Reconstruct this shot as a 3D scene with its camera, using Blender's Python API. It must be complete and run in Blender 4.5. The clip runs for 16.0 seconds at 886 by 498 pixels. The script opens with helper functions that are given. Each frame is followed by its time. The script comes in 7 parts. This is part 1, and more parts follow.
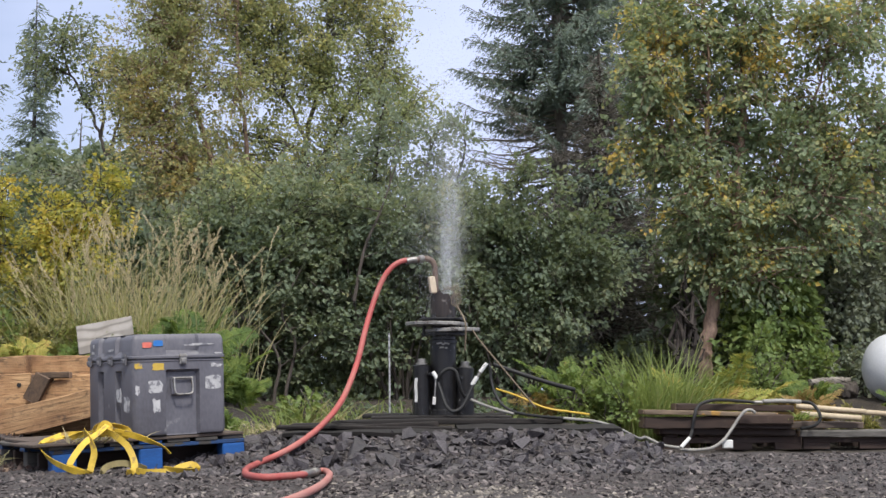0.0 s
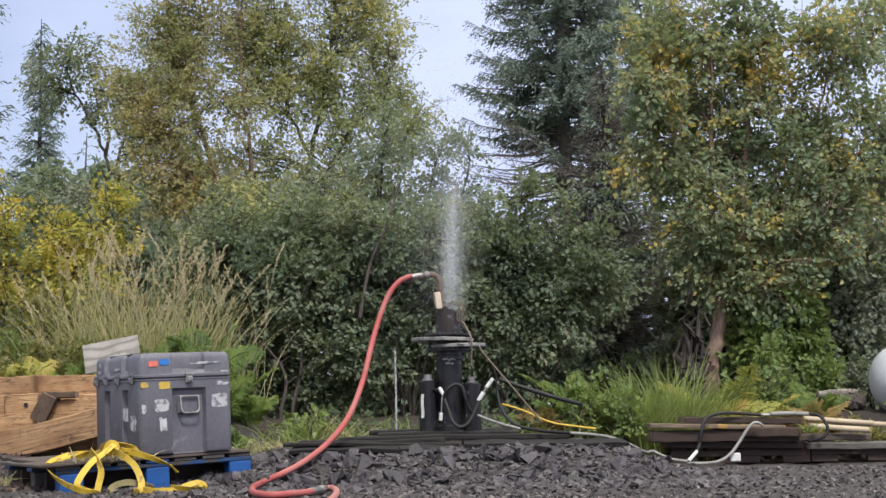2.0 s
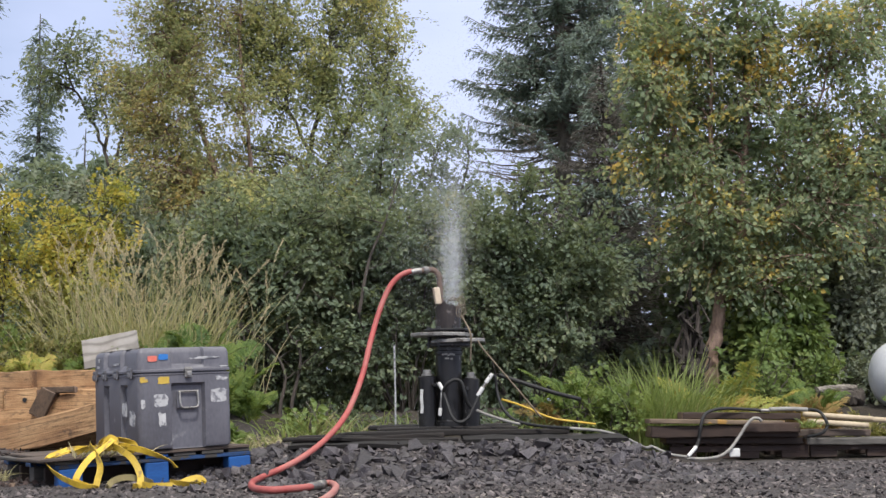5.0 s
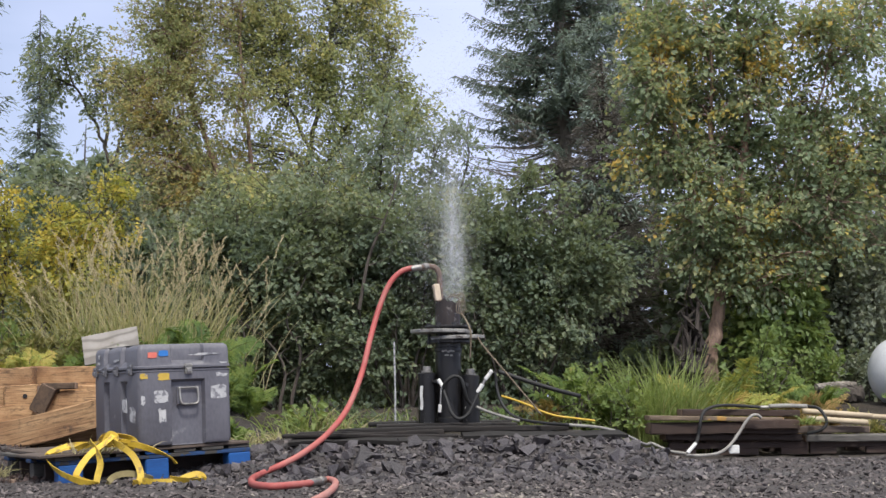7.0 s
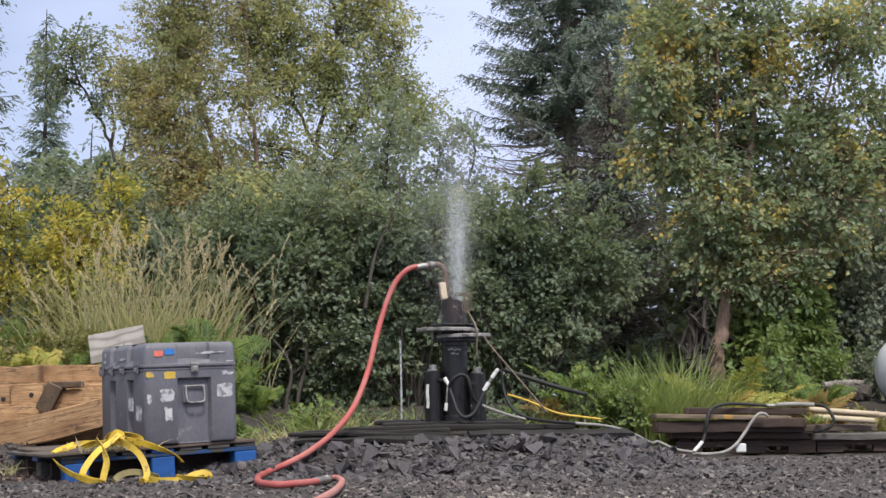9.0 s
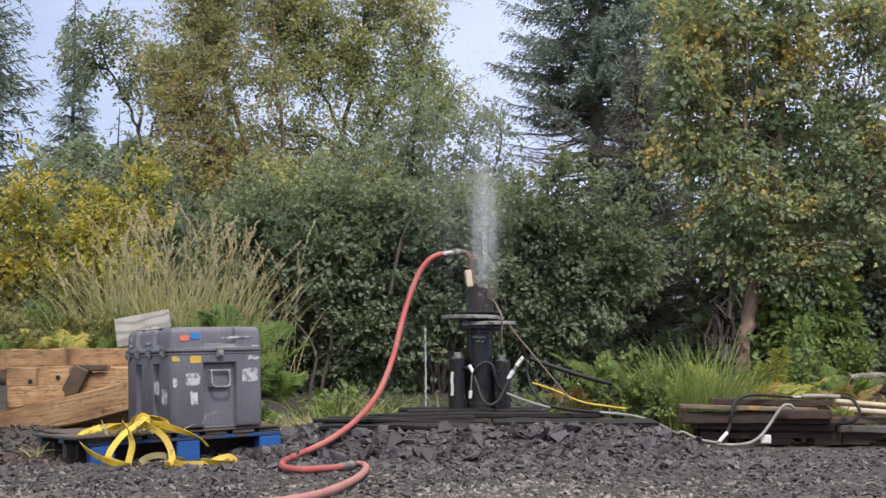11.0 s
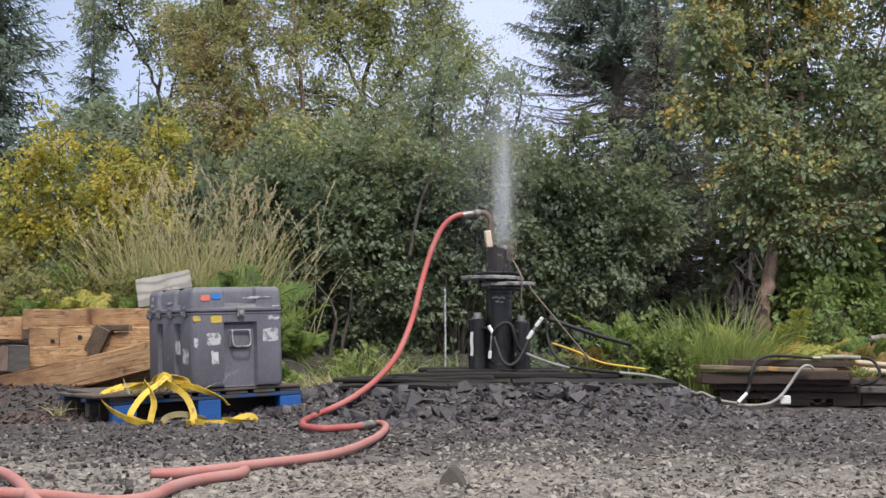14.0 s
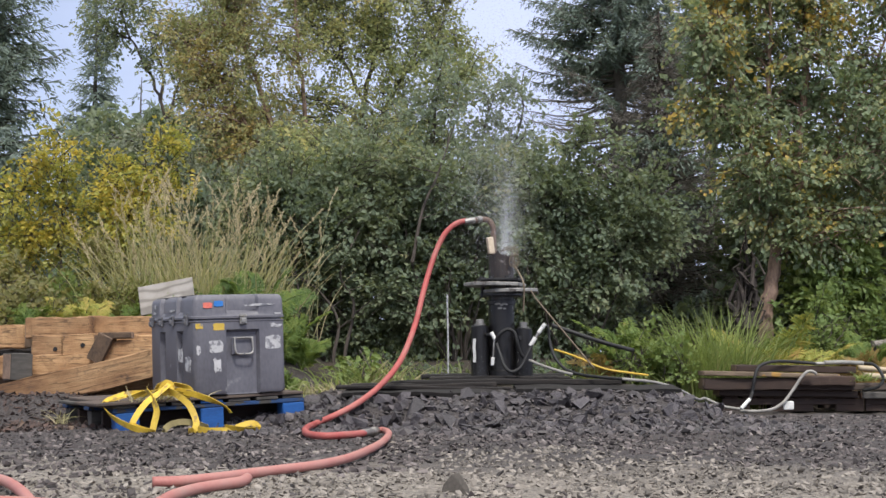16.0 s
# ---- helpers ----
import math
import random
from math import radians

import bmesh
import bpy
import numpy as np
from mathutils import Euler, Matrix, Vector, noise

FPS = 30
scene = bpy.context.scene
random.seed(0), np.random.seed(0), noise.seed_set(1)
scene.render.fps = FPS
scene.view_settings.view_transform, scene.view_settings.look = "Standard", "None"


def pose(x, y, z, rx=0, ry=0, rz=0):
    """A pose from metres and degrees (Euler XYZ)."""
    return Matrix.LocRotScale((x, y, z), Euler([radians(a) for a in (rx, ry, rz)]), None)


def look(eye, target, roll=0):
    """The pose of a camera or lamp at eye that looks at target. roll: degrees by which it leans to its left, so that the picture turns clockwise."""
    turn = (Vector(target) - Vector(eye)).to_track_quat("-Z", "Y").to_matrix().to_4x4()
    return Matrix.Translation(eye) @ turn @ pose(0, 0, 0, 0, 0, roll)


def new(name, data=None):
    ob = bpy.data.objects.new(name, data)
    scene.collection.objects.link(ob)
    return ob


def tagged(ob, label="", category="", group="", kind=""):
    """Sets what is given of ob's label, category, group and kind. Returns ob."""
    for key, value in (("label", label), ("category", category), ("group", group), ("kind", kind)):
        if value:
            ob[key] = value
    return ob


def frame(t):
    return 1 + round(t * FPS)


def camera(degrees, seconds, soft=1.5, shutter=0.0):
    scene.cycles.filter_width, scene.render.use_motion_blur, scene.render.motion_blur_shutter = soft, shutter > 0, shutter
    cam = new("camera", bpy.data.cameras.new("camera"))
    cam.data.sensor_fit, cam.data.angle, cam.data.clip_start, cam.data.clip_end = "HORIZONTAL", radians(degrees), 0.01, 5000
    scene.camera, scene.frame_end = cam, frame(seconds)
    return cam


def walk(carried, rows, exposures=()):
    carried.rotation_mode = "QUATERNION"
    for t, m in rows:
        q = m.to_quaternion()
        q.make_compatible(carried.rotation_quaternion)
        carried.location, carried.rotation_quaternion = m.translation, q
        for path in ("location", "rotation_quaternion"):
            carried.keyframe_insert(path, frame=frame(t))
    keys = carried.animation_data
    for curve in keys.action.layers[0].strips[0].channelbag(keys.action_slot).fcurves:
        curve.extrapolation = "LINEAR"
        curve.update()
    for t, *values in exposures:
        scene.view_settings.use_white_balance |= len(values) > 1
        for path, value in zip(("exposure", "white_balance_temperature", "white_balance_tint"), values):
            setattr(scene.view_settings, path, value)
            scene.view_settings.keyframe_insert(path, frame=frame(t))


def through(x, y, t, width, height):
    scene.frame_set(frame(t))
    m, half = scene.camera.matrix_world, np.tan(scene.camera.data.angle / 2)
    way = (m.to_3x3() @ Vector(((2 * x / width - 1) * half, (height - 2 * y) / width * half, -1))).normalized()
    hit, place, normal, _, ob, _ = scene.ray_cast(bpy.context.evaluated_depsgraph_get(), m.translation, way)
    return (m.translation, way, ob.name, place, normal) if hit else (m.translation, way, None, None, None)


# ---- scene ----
cam = camera(36.0, 16.0, 1.5)
walk(cam, [
    (0, pose(0.0023, -0.0060, 0.4579, 95.909, 0.339, -2.367)),
    (0.5, pose(0.0078, -0.0014, 0.4578, 95.985, 0.443, -2.300)),
    (1, pose(0.0050, -0.0073, 0.4575, 96.120, 0.463, -2.269)),
    (1.5, pose(0.0044, -0.0022, 0.4571, 96.315, 0.698, -2.191)),
    (2, pose(0.0078, -0.0118, 0.4594, 96.560, 0.905, -2.060)),
    (2.5, pose(0.0045, -0.0114, 0.4650, 96.731, 0.960, -1.970)),
    (3, pose(0.0026, -0.0009, 0.4614, 96.756, 1.088, -1.994)),
    (3.5, pose(0.0038, -0.0060, 0.4547, 96.717, 1.126, -1.885)),
    (4, pose(0.0059, -0.0014, 0.4573, 96.575, 1.068, -1.977)),
    (6.5, pose(0.0039, -0.0085, 0.4532, 96.280, 0.705, -2.122)),
    (7, pose(0.0066, -0.0105, 0.4560, 96.239, 0.816, -2.108)),
    (7.5, pose(0.0076, -0.0086, 0.4535, 96.222, 0.873, -2.025)),
    (8, pose(0.0072, -0.0064, 0.4570, 96.272, 0.817, -2.026)),
    (8.5, pose(0.0095, -0.0061, 0.4576, 96.268, 0.792, -1.940)),
    (9, pose(0.0071, -0.0023, 0.4539, 96.192, 0.834, -1.849)),
    (11.5, pose(-0.0029, 0.0076, 0.4491, 95.251, -0.007, -0.649)),
    (12, pose(-0.0018, 0.0082, 0.4477, 94.582, -0.060, -0.515)),
    (12.5, pose(-0.0028, 0.0016, 0.4471, 94.210, -0.098, -0.513)),
    (13, pose(-0.0044, 0.0072, 0.4450, 94.075, -0.153, -0.357)),
    (13.5, pose(-0.0048, 0.0068, 0.4431, 94.078, -0.152, -0.197)),
    (14, pose(-0.0023, 0.0039, 0.4412, 94.098, 0.058, -0.063)),
    (14.5, pose(-0.0018, 0.0016, 0.4400, 94.180, 0.442, -0.002)),
    (15, pose(0.0000, 0.0000, 0.4400, 94.240, 0.698, 0.052)),
    (15.5, pose(-0.0006, 0.0036, 0.4414, 94.319, 0.658, 0.011)),
    (16, pose(0.0013, 0.0050, 0.4435, 94.365, 0.244, 0.068)),
])

# ---- world, sun, exposure ----
world = bpy.data.worlds.new("world")
scene.world = world
world.use_nodes = True
wn = world.node_tree
wn.nodes.clear()
w_out = wn.nodes.new("ShaderNodeOutputWorld")
w_bg = wn.nodes.new("ShaderNodeBackground")
w_sky = wn.nodes.new("ShaderNodeTexSky")
w_sky.sky_type = "NISHITA"
w_sky.sun_disc = False
w_sky.sun_elevation = radians(53)
w_sky.sun_rotation = radians(168)
w_sky.air_density, w_sky.dust_density, w_sky.ozone_density = 1.0, 2.0, 1.5
w_bg.inputs["Strength"].default_value = 0.12
# thin broken cloud that whitens the sky
w_tc = wn.nodes.new("ShaderNodeTexCoord")
w_map = wn.nodes.new("ShaderNodeMapping")
w_map.inputs["Scale"].default_value = (1.2, 1.2, 3.5)
w_noise = wn.nodes.new("ShaderNodeTexNoise")
w_noise.inputs["Scale"].default_value = 2.2
w_noise.inputs["Detail"].default_value = 5
w_ramp = wn.nodes.new("ShaderNodeValToRGB")
w_ramp.color_ramp.elements[0].position, w_ramp.color_ramp.elements[0].color = 0.24, (0.58, 0.58, 0.58, 1)
w_ramp.color_ramp.elements[1].position, w_ramp.color_ramp.elements[1].color = 0.52, (1, 1, 1, 1)
w_mix = wn.nodes.new("ShaderNodeMix")
w_mix.data_type = "RGBA"
# bright cloud: lavender towards the horizon, about three times brighter and whiter overhead
w_sep = wn.nodes.new("ShaderNodeSeparateXYZ")
w_cloud = wn.nodes.new("ShaderNodeValToRGB")
w_cloud.color_ramp.elements[0].position, w_cloud.color_ramp.elements[0].color = 0.0, (0.41, 0.46, 0.64, 1)
w_cloud.color_ramp.elements[1].position, w_cloud.color_ramp.elements[1].color = 0.85, (1.0, 0.97, 0.92, 1)
e_mid = w_cloud.color_ramp.elements.new(0.33)
e_mid.color = (0.415, 0.465, 0.645, 1)
w_gain = wn.nodes.new("ShaderNodeVectorMath")
w_gain.operation = "SCALE"
w_gain.inputs["Scale"].default_value = 15.0
wn.links.new(w_tc.outputs["Generated"], w_sep.inputs[0])
wn.links.new(w_sep.outputs["Z"], w_cloud.inputs["Fac"])
wn.links.new(w_cloud.outputs["Color"], w_gain.inputs[0])
wn.links.new(w_gain.outputs["Vector"], w_mix.inputs["B"])
wn.links.new(w_tc.outputs["Generated"], w_map.inputs["Vector"])
wn.links.new(w_map.outputs["Vector"], w_noise.inputs["Vector"])
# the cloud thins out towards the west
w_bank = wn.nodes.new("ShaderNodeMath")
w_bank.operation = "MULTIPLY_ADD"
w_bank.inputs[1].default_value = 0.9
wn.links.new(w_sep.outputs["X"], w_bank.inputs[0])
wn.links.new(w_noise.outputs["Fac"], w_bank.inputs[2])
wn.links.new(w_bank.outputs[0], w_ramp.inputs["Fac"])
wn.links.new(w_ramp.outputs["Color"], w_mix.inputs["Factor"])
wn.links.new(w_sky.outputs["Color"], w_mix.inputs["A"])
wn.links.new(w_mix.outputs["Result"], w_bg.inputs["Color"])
wn.links.new(w_bg.outputs["Background"], w_out.inputs["Surface"])

sun = new("sun", bpy.data.lights.new("sun", "SUN"))
sun.data.energy, sun.data.angle, sun.data.color = 3.4, radians(9), (1.0, 0.965, 0.925)
sun.matrix_world = look((5, -16, 32.5), (0, 8, 0))
scene.view_settings.exposure = 0.0

# ---- building blocks ----
RNG = np.random.default_rng(7)


def mesh_from(name, V, F, mats=(), smooth=False, mat_ids=None):
    """A mesh from arrays of corners and of triangles or quads."""
    V, F = np.asarray(V, np.float32), np.asarray(F, np.int32)
    me = bpy.data.meshes.new(name)
    me.vertices.add(len(V))
    me.vertices.foreach_set("co", V.ravel())
    me.loops.add(F.size)
    me.loops.foreach_set("vertex_index", F.ravel())
    me.polygons.add(len(F))
    me.polygons.foreach_set("loop_start", np.arange(0, F.size, F.shape[1], dtype=np.int32))
    me.polygons.foreach_set("use_smooth", np.full(len(F), bool(smooth)))
    for m in mats:
        me.materials.append(m)
    if mat_ids is not None:
        me.polygons.foreach_set("material_index", np.asarray(mat_ids, np.int32))
    me.update(calc_edges=True)
    me.validate()
    return me


def part(name, bm, material, parent=None, label="", smooth=False):
    """Links a bmesh, or a mesh, as one object under a thing or a part."""
    if isinstance(bm, bmesh.types.BMesh):
        bmesh.ops.recalc_face_normals(bm, faces=bm.faces)
        me = bpy.data.meshes.new(name)
        bm.to_mesh(me)
        bm.free()
        if smooth:
            me.shade_smooth()
            me.set_sharp_from_angle(angle=radians(40))
    else:
        me = bm
    if material is not None and not me.materials:
        me.materials.append(material)
    ob = new(name, me)
    if parent is not None:
        ob.parent = parent
    return tagged(ob, label)


def thing(name, m, label, category, group="", kind=""):
    """An Empty at the base of a thing."""
    ob = new(name)
    ob.empty_display_size = 0.1
    ob.matrix_basis = m
    return tagged(ob, label, category, group, kind)


def box(bm, size, at=(0, 0, 0), turn=(0, 0, 0), bevel=0.0, seg=2, taper=0.0):
    """A bevelled block with its centre at `at`, added to a bmesh."""
    made = bmesh.ops.create_cube(bm, size=1.0)["verts"]
    for v in made:
        k = 1 - taper * (v.co.z + 0.5)
        v.co = Vector((v.co.x * size[0] * k, v.co.y * size[1] * k, v.co.z * size[2]))
    if bevel:
        edges = list({e for v in made for e in v.link_edges})
        out = bmesh.ops.bevel(bm, geom=edges, offset=bevel, segments=seg, profile=0.5, affect="EDGES")
        made = list({v for f in out["faces"] for v in f.verts} | {v for v in made if v.is_valid})
    m = pose(*at, *turn)
    # everything reached from the block's own corners
    seen, stack = set(), [v for v in made if v.is_valid]
    while stack:
        v = stack.pop()
        if v in seen:
            continue
        seen.add(v)
        stack.extend(e.other_vert(v) for e in v.link_edges)
    for v in seen:
        v.co = m @ v.co
    return list(seen)


def bevelled(size, bevel, seg=2, at=(0, 0, 0), turn=(0, 0, 0), taper=0.0):
    bm = bmesh.new()
    box(bm, size, at, turn, bevel, seg, taper)
    return bm


def rod(bm, r, h, at=(0, 0, 0), turn=(0, 0, 0), n=24, r2=None, bevel=0.0):
    """An upright round bar whose foot is at `at`, with softened rims."""
    r2 = r if r2 is None else r2
    m = pose(*at, *turn)
    prof = [(r, 0), (r2, h)]
    if bevel:
        prof = [(r - bevel, 0), (r, bevel), (r2, h - bevel), (r2 - bevel, h)]
    rings = []
    for rr, z in prof:
        rings.append([bm.verts.new(m @ Vector((rr * math.cos(2 * math.pi * i / n), rr * math.sin(2 * math.pi * i / n), z))) for i in range(n)])
    for a, b in zip(rings, rings[1:]):
        for i in range(n):
            bm.faces.new((a[i], a[(i + 1) % n], b[(i + 1) % n], b[i]))
    bm.faces.new(rings[0][::-1])
    bm.faces.new(rings[-1])


def ring(bm, r_out, r_in, h, at=(0, 0, 0), turn=(0, 0, 0), n=40, bevel=0.004):
    """A washer-shaped plate."""
    m = pose(*at, *turn)
    prof = [(r_in, 0), (r_out - bevel, 0), (r_out, bevel), (r_out, h - bevel), (r_out - bevel, h), (r_in, h)]
    rings = [[bm.verts.new(m @ Vector((rr * math.cos(2 * math.pi * i / n), rr * math.sin(2 * math.pi * i / n), z))) for i in range(n)] for rr, z in prof]
    for a, b in zip(rings, rings[1:] + rings[:1]):
        for i in range(n):
            bm.faces.new((a[i], a[(i + 1) % n], b[(i + 1) % n], b[i]))


def spline(points, n=8):
    """Smooth points through the given ones."""
    P = np.asarray(points, float)
    P = np.vstack([2 * P[0] - P[1], P, 2 * P[-1] - P[-2]])
    t = np.linspace(0, 1, n, endpoint=False)[:, None]
    out = []
    for a, b, c, d in zip(P, P[1:], P[2:], P[3:]):
        out.append(0.5 * (2 * b + (c - a) * t + (2 * a - 5 * b + 4 * c - d) * t ** 2 + (3 * b - a - 3 * c + d) * t ** 3))
    return np.vstack(out + [P[-2:-1]])


def tube_arrays(path, radii, k=8, start=0):
    """Corners and quads of a round tube along a path."""
    P = np.asarray(path, float)
    T = np.gradient(P, axis=0)
    T /= np.linalg.norm(T, axis=1)[:, None] + 1e-9
    up = np.array([0, 0, 1.0]) if abs(T[0][2]) < 0.9 else np.array([1.0, 0, 0])
    A = np.cross(T, up)
    A /= np.linalg.norm(A, axis=1)[:, None] + 1e-9
    B = np.cross(T, A)
    ang = np.arange(k) * 2 * math.pi / k
    R = np.broadcast_to(np.asarray(radii, float), (len(P),))
    V = P[:, None] + R[:, None, None] * (np.cos(ang)[None, :, None] * A[:, None] + np.sin(ang)[None, :, None] * B[:, None])
    i = np.arange(len(P) - 1)[:, None] * k
    j = np.arange(k)[None]
    F = np.stack([i + j, i + (j + 1) % k, i + k + (j + 1) % k, i + k + j], -1).reshape(-1, 4) + start
    return V.reshape(-1, 3), F


def tube(name, points, r, material, parent=None, label="", n=8, k=12):
    """A bent pipe, hose or cable with closed ends."""
    P = spline(points, n)
    rad = np.full(len(P), r, float)
    P = np.vstack([P[0], P, P[-1]])
    rad = np.concatenate([[r * 0.02], rad, [r * 0.02]])
    P[0] -= (P[2] - P[1]) * 0.02
    P[-1] += (P[-2] - P[-3]) * 0.02
    V, F = tube_arrays(P, rad, k)
    return part(name, mesh_from(name, V, F, smooth=True), material, parent, label)


class Heap:
    """Gathers many pieces into one mesh."""

    def __init__(self):
        self.V, self.F, self.n = [], [], 0

    def add(self, V, F):
        self.V.append(V)
        self.F.append(F + self.n)
        self.n += len(V)

    def tube(self, path, radii, k=6):
        V, F = tube_arrays(path, radii, k)
        self.add(V, F)

    def mesh(self, name, mats=(), smooth=False):
        return mesh_from(name, np.vstack(self.V), np.vstack(self.F), mats, smooth)


def unit(a):
    return a / (np.linalg.norm(a, axis=-1, keepdims=True) + 1e-9)


def leaves(P, D, N, L, W, fold=0.25):
    """Folded four-cornered leaves: stalk ends P, directions D, faces towards N, lengths L and widths W."""
    D = unit(D)
    S = unit(np.cross(D, N))
    N = np.cross(S, D)
    L, W = np.asarray(L)[:, None], np.asarray(W)[:, None]
    a = P
    b = P + D * L * 0.45 + S * W * 0.5 + N * W * fold
    c = P + D * L - N * L * 0.08
    d = P + D * L * 0.45 - S * W * 0.5 + N * W * fold
    V = np.stack([a, b, c, d], 1).reshape(-1, 3)
    i = np.arange(len(P))[:, None] * 4
    F = np.concatenate([i + [[0, 1, 2]], i + [[0, 2, 3]]], 0)
    return V, F


def blades(P, D, L, W, bend, seg=4):
    """Grass blades that arch over."""
    n = len(P)
    D = unit(D)
    side = unit(np.cross(D, np.array([0, 0, 1.0]) + RNG.normal(0, 0.3, (n, 3))))
    out = D * [1, 1, 0]
    t = np.linspace(0, 1, seg + 1)
    mid = P[:, None] + D[:, None] * (L[:, None] * t)[:, :, None] + (unit(out)[:, None] * [1, 1, 0] + [0, 0, -0.7]) * (bend * L)[:, None, None] * (t ** 2.2)[None, :, None]
    w = W[:, None] * np.array([0.8, 1.0, 0.8, 0.5, 0.05])[None, : seg + 1] * 0.5
    V = np.stack([mid - side[:, None] * w[:, :, None], mid + side[:, None] * w[:, :, None]], 2).reshape(-1, 3)
    base = np.arange(n)[:, None] * (2 * (seg + 1))
    F = np.concatenate([base + [[2 * s, 2 * s + 1, 2 * s + 3, 2 * s + 2]] for s in range(seg)], 0)
    return V, F


# ---- materials ----
def material(name):
    m = bpy.data.materials.new(name)
    m.use_nodes = True
    nt = m.node_tree
    return m, nt, nt.nodes["Principled BSDF"]


def node(nt, kind, **inputs):
    n = nt.nodes.new(kind)
    for k, v in inputs.items():
        n.inputs[k.replace("_", " ")].default_value = v
    return n


def ramp(nt, source, stops):
    r = nt.nodes.new("ShaderNodeValToRGB")
    e = r.color_ramp.elements
    while len(e) < len(stops):
        e.new(0.5)
    for el, (p, c) in zip(e, stops):
        el.position, el.color = p, (*c, 1) if len(c) == 3 else c
    nt.links.new(source, r.inputs["Fac"])
    return r.outputs["Color"]


def mix(nt, fac, a, b, mode="MIX"):
    m = nt.nodes.new("ShaderNodeMix")
    m.data_type, m.blend_type = "RGBA", mode
    for key, v in (("Factor", fac), ("A", a), ("B", b)):
        if isinstance(v, bpy.types.NodeSocket):
            nt.links.new(v, m.inputs[key])
        else:
            m.inputs[key].default_value = v if key == "Factor" else (*v, 1)
    return m.outputs["Result"]


def coords(nt, scale=(1, 1, 1), kind="Object"):
    tc = nt.nodes.new("ShaderNodeTexCoord")
    mp = nt.nodes.new("ShaderNodeMapping")
    mp.inputs["Scale"].default_value = scale
    nt.links.new(tc.outputs[kind], mp.inputs["Vector"])
    return mp.outputs["Vector"]


def noise_tex(nt, vec, scale, detail=4, rough=0.55, dist=0.0):
    n = node(nt, "ShaderNodeTexNoise", Scale=scale, Detail=detail, Roughness=rough, Distortion=dist)
    nt.links.new(vec, n.inputs["Vector"])
    return n.outputs["Fac"]


def bump(nt, bsdf, height, strength=0.3, distance=0.01):
    b = node(nt, "ShaderNodeBump", Strength=strength, Distance=distance)
    nt.links.new(height, b.inputs["Height"])
    nt.links.new(b.outputs["Normal"], bsdf.inputs["Normal"])


def surface(name, dark, light, rough=0.7, scale=8.0, fine=90.0, stretch=(1, 1, 1), relief=0.3, depth=0.004,
            metal=0.0, spots=None, spot_level=0.62, spot_scale=5.0, vary=0.0, spot_soft=0.03):
    """A worn surface: two colours at two scales, spots of dirt or wear, fine relief."""
    m, nt, b = material(name)
    v = coords(nt, stretch)
    big, small = noise_tex(nt, v, scale, 5), noise_tex(nt, v, fine, 4)
    both = mix(nt, 0.4, big, small)
    col = ramp(nt, both, [(0.33, dark), (0.67, light)])
    if spots:
        sp = noise_tex(nt, coords(nt), spot_scale, 6, 0.62)
        fac = ramp(nt, sp, [(spot_level, (0, 0, 0)), (spot_level + spot_soft, (1, 1, 1))])
        col = mix(nt, fac, col, spots)
    if vary:
        oi = nt.nodes.new("ShaderNodeObjectInfo")
        tint = ramp(nt, oi.outputs["Random"], [(0, (1 - vary,) * 3), (1, (1 + vary,) * 3)])
        col = mix(nt, 1.0, col, tint, "MULTIPLY")
    nt.links.new(col, b.inputs["Base Color"])
    rg = ramp(nt, both, [(0.3, (max(rough - 0.12, 0.02),) * 3), (0.7, (min(rough + 0.12, 1),) * 3)])
    nt.links.new(rg, b.inputs["Roughness"])
    b.inputs["Metallic"].default_value = metal
    bump(nt, b, both, relief, depth)
    return m


def foliage(name, stops, rough=0.45, through=0.35, patch=1.5, patch_amount=0.35):
    """Leaves: one colour of the range for each leaf, shifted by patches; light shines partly through."""
    m, nt, b = material(name)
    g = nt.nodes.new("ShaderNodeNewGeometry")
    big = noise_tex(nt, coords(nt), patch, 3)
    mth = node(nt, "ShaderNodeMath")
    mth.operation = "MULTIPLY_ADD"
    nt.links.new(big, mth.inputs[0])
    mth.inputs[1].default_value = patch_amount * 3
    mth.inputs[2].default_value = 0.22 - patch_amount * 1.5
    add = node(nt, "ShaderNodeMath")
    add.operation = "MULTIPLY_ADD"
    nt.links.new(g.outputs["Random Per Island"], add.inputs[0])
    add.inputs[1].default_value = 0.55
    nt.links.new(mth.outputs[0], add.inputs[2])
    add.use_clamp = True
    col = ramp(nt, add.outputs[0], stops)
    nt.links.new(col, b.inputs["Base Color"])
    b.inputs["Roughness"].default_value = rough
    b.inputs["Specular IOR Level"].default_value = 0.5
    tr = nt.nodes.new("ShaderNodeBsdfTranslucent")
    nt.links.new(mix(nt, 0.45, col, (0.25, 0.28, 0.03)), tr.inputs["Color"])
    ms = nt.nodes.new("ShaderNodeMixShader")
    ms.inputs[0].default_value = through
    nt.links.new(b.outputs[0], ms.inputs[1])
    nt.links.new(tr.outputs[0], ms.inputs[2])
    nt.links.new(ms.outputs[0], nt.nodes["Material Output"].inputs["Surface"])
    return m


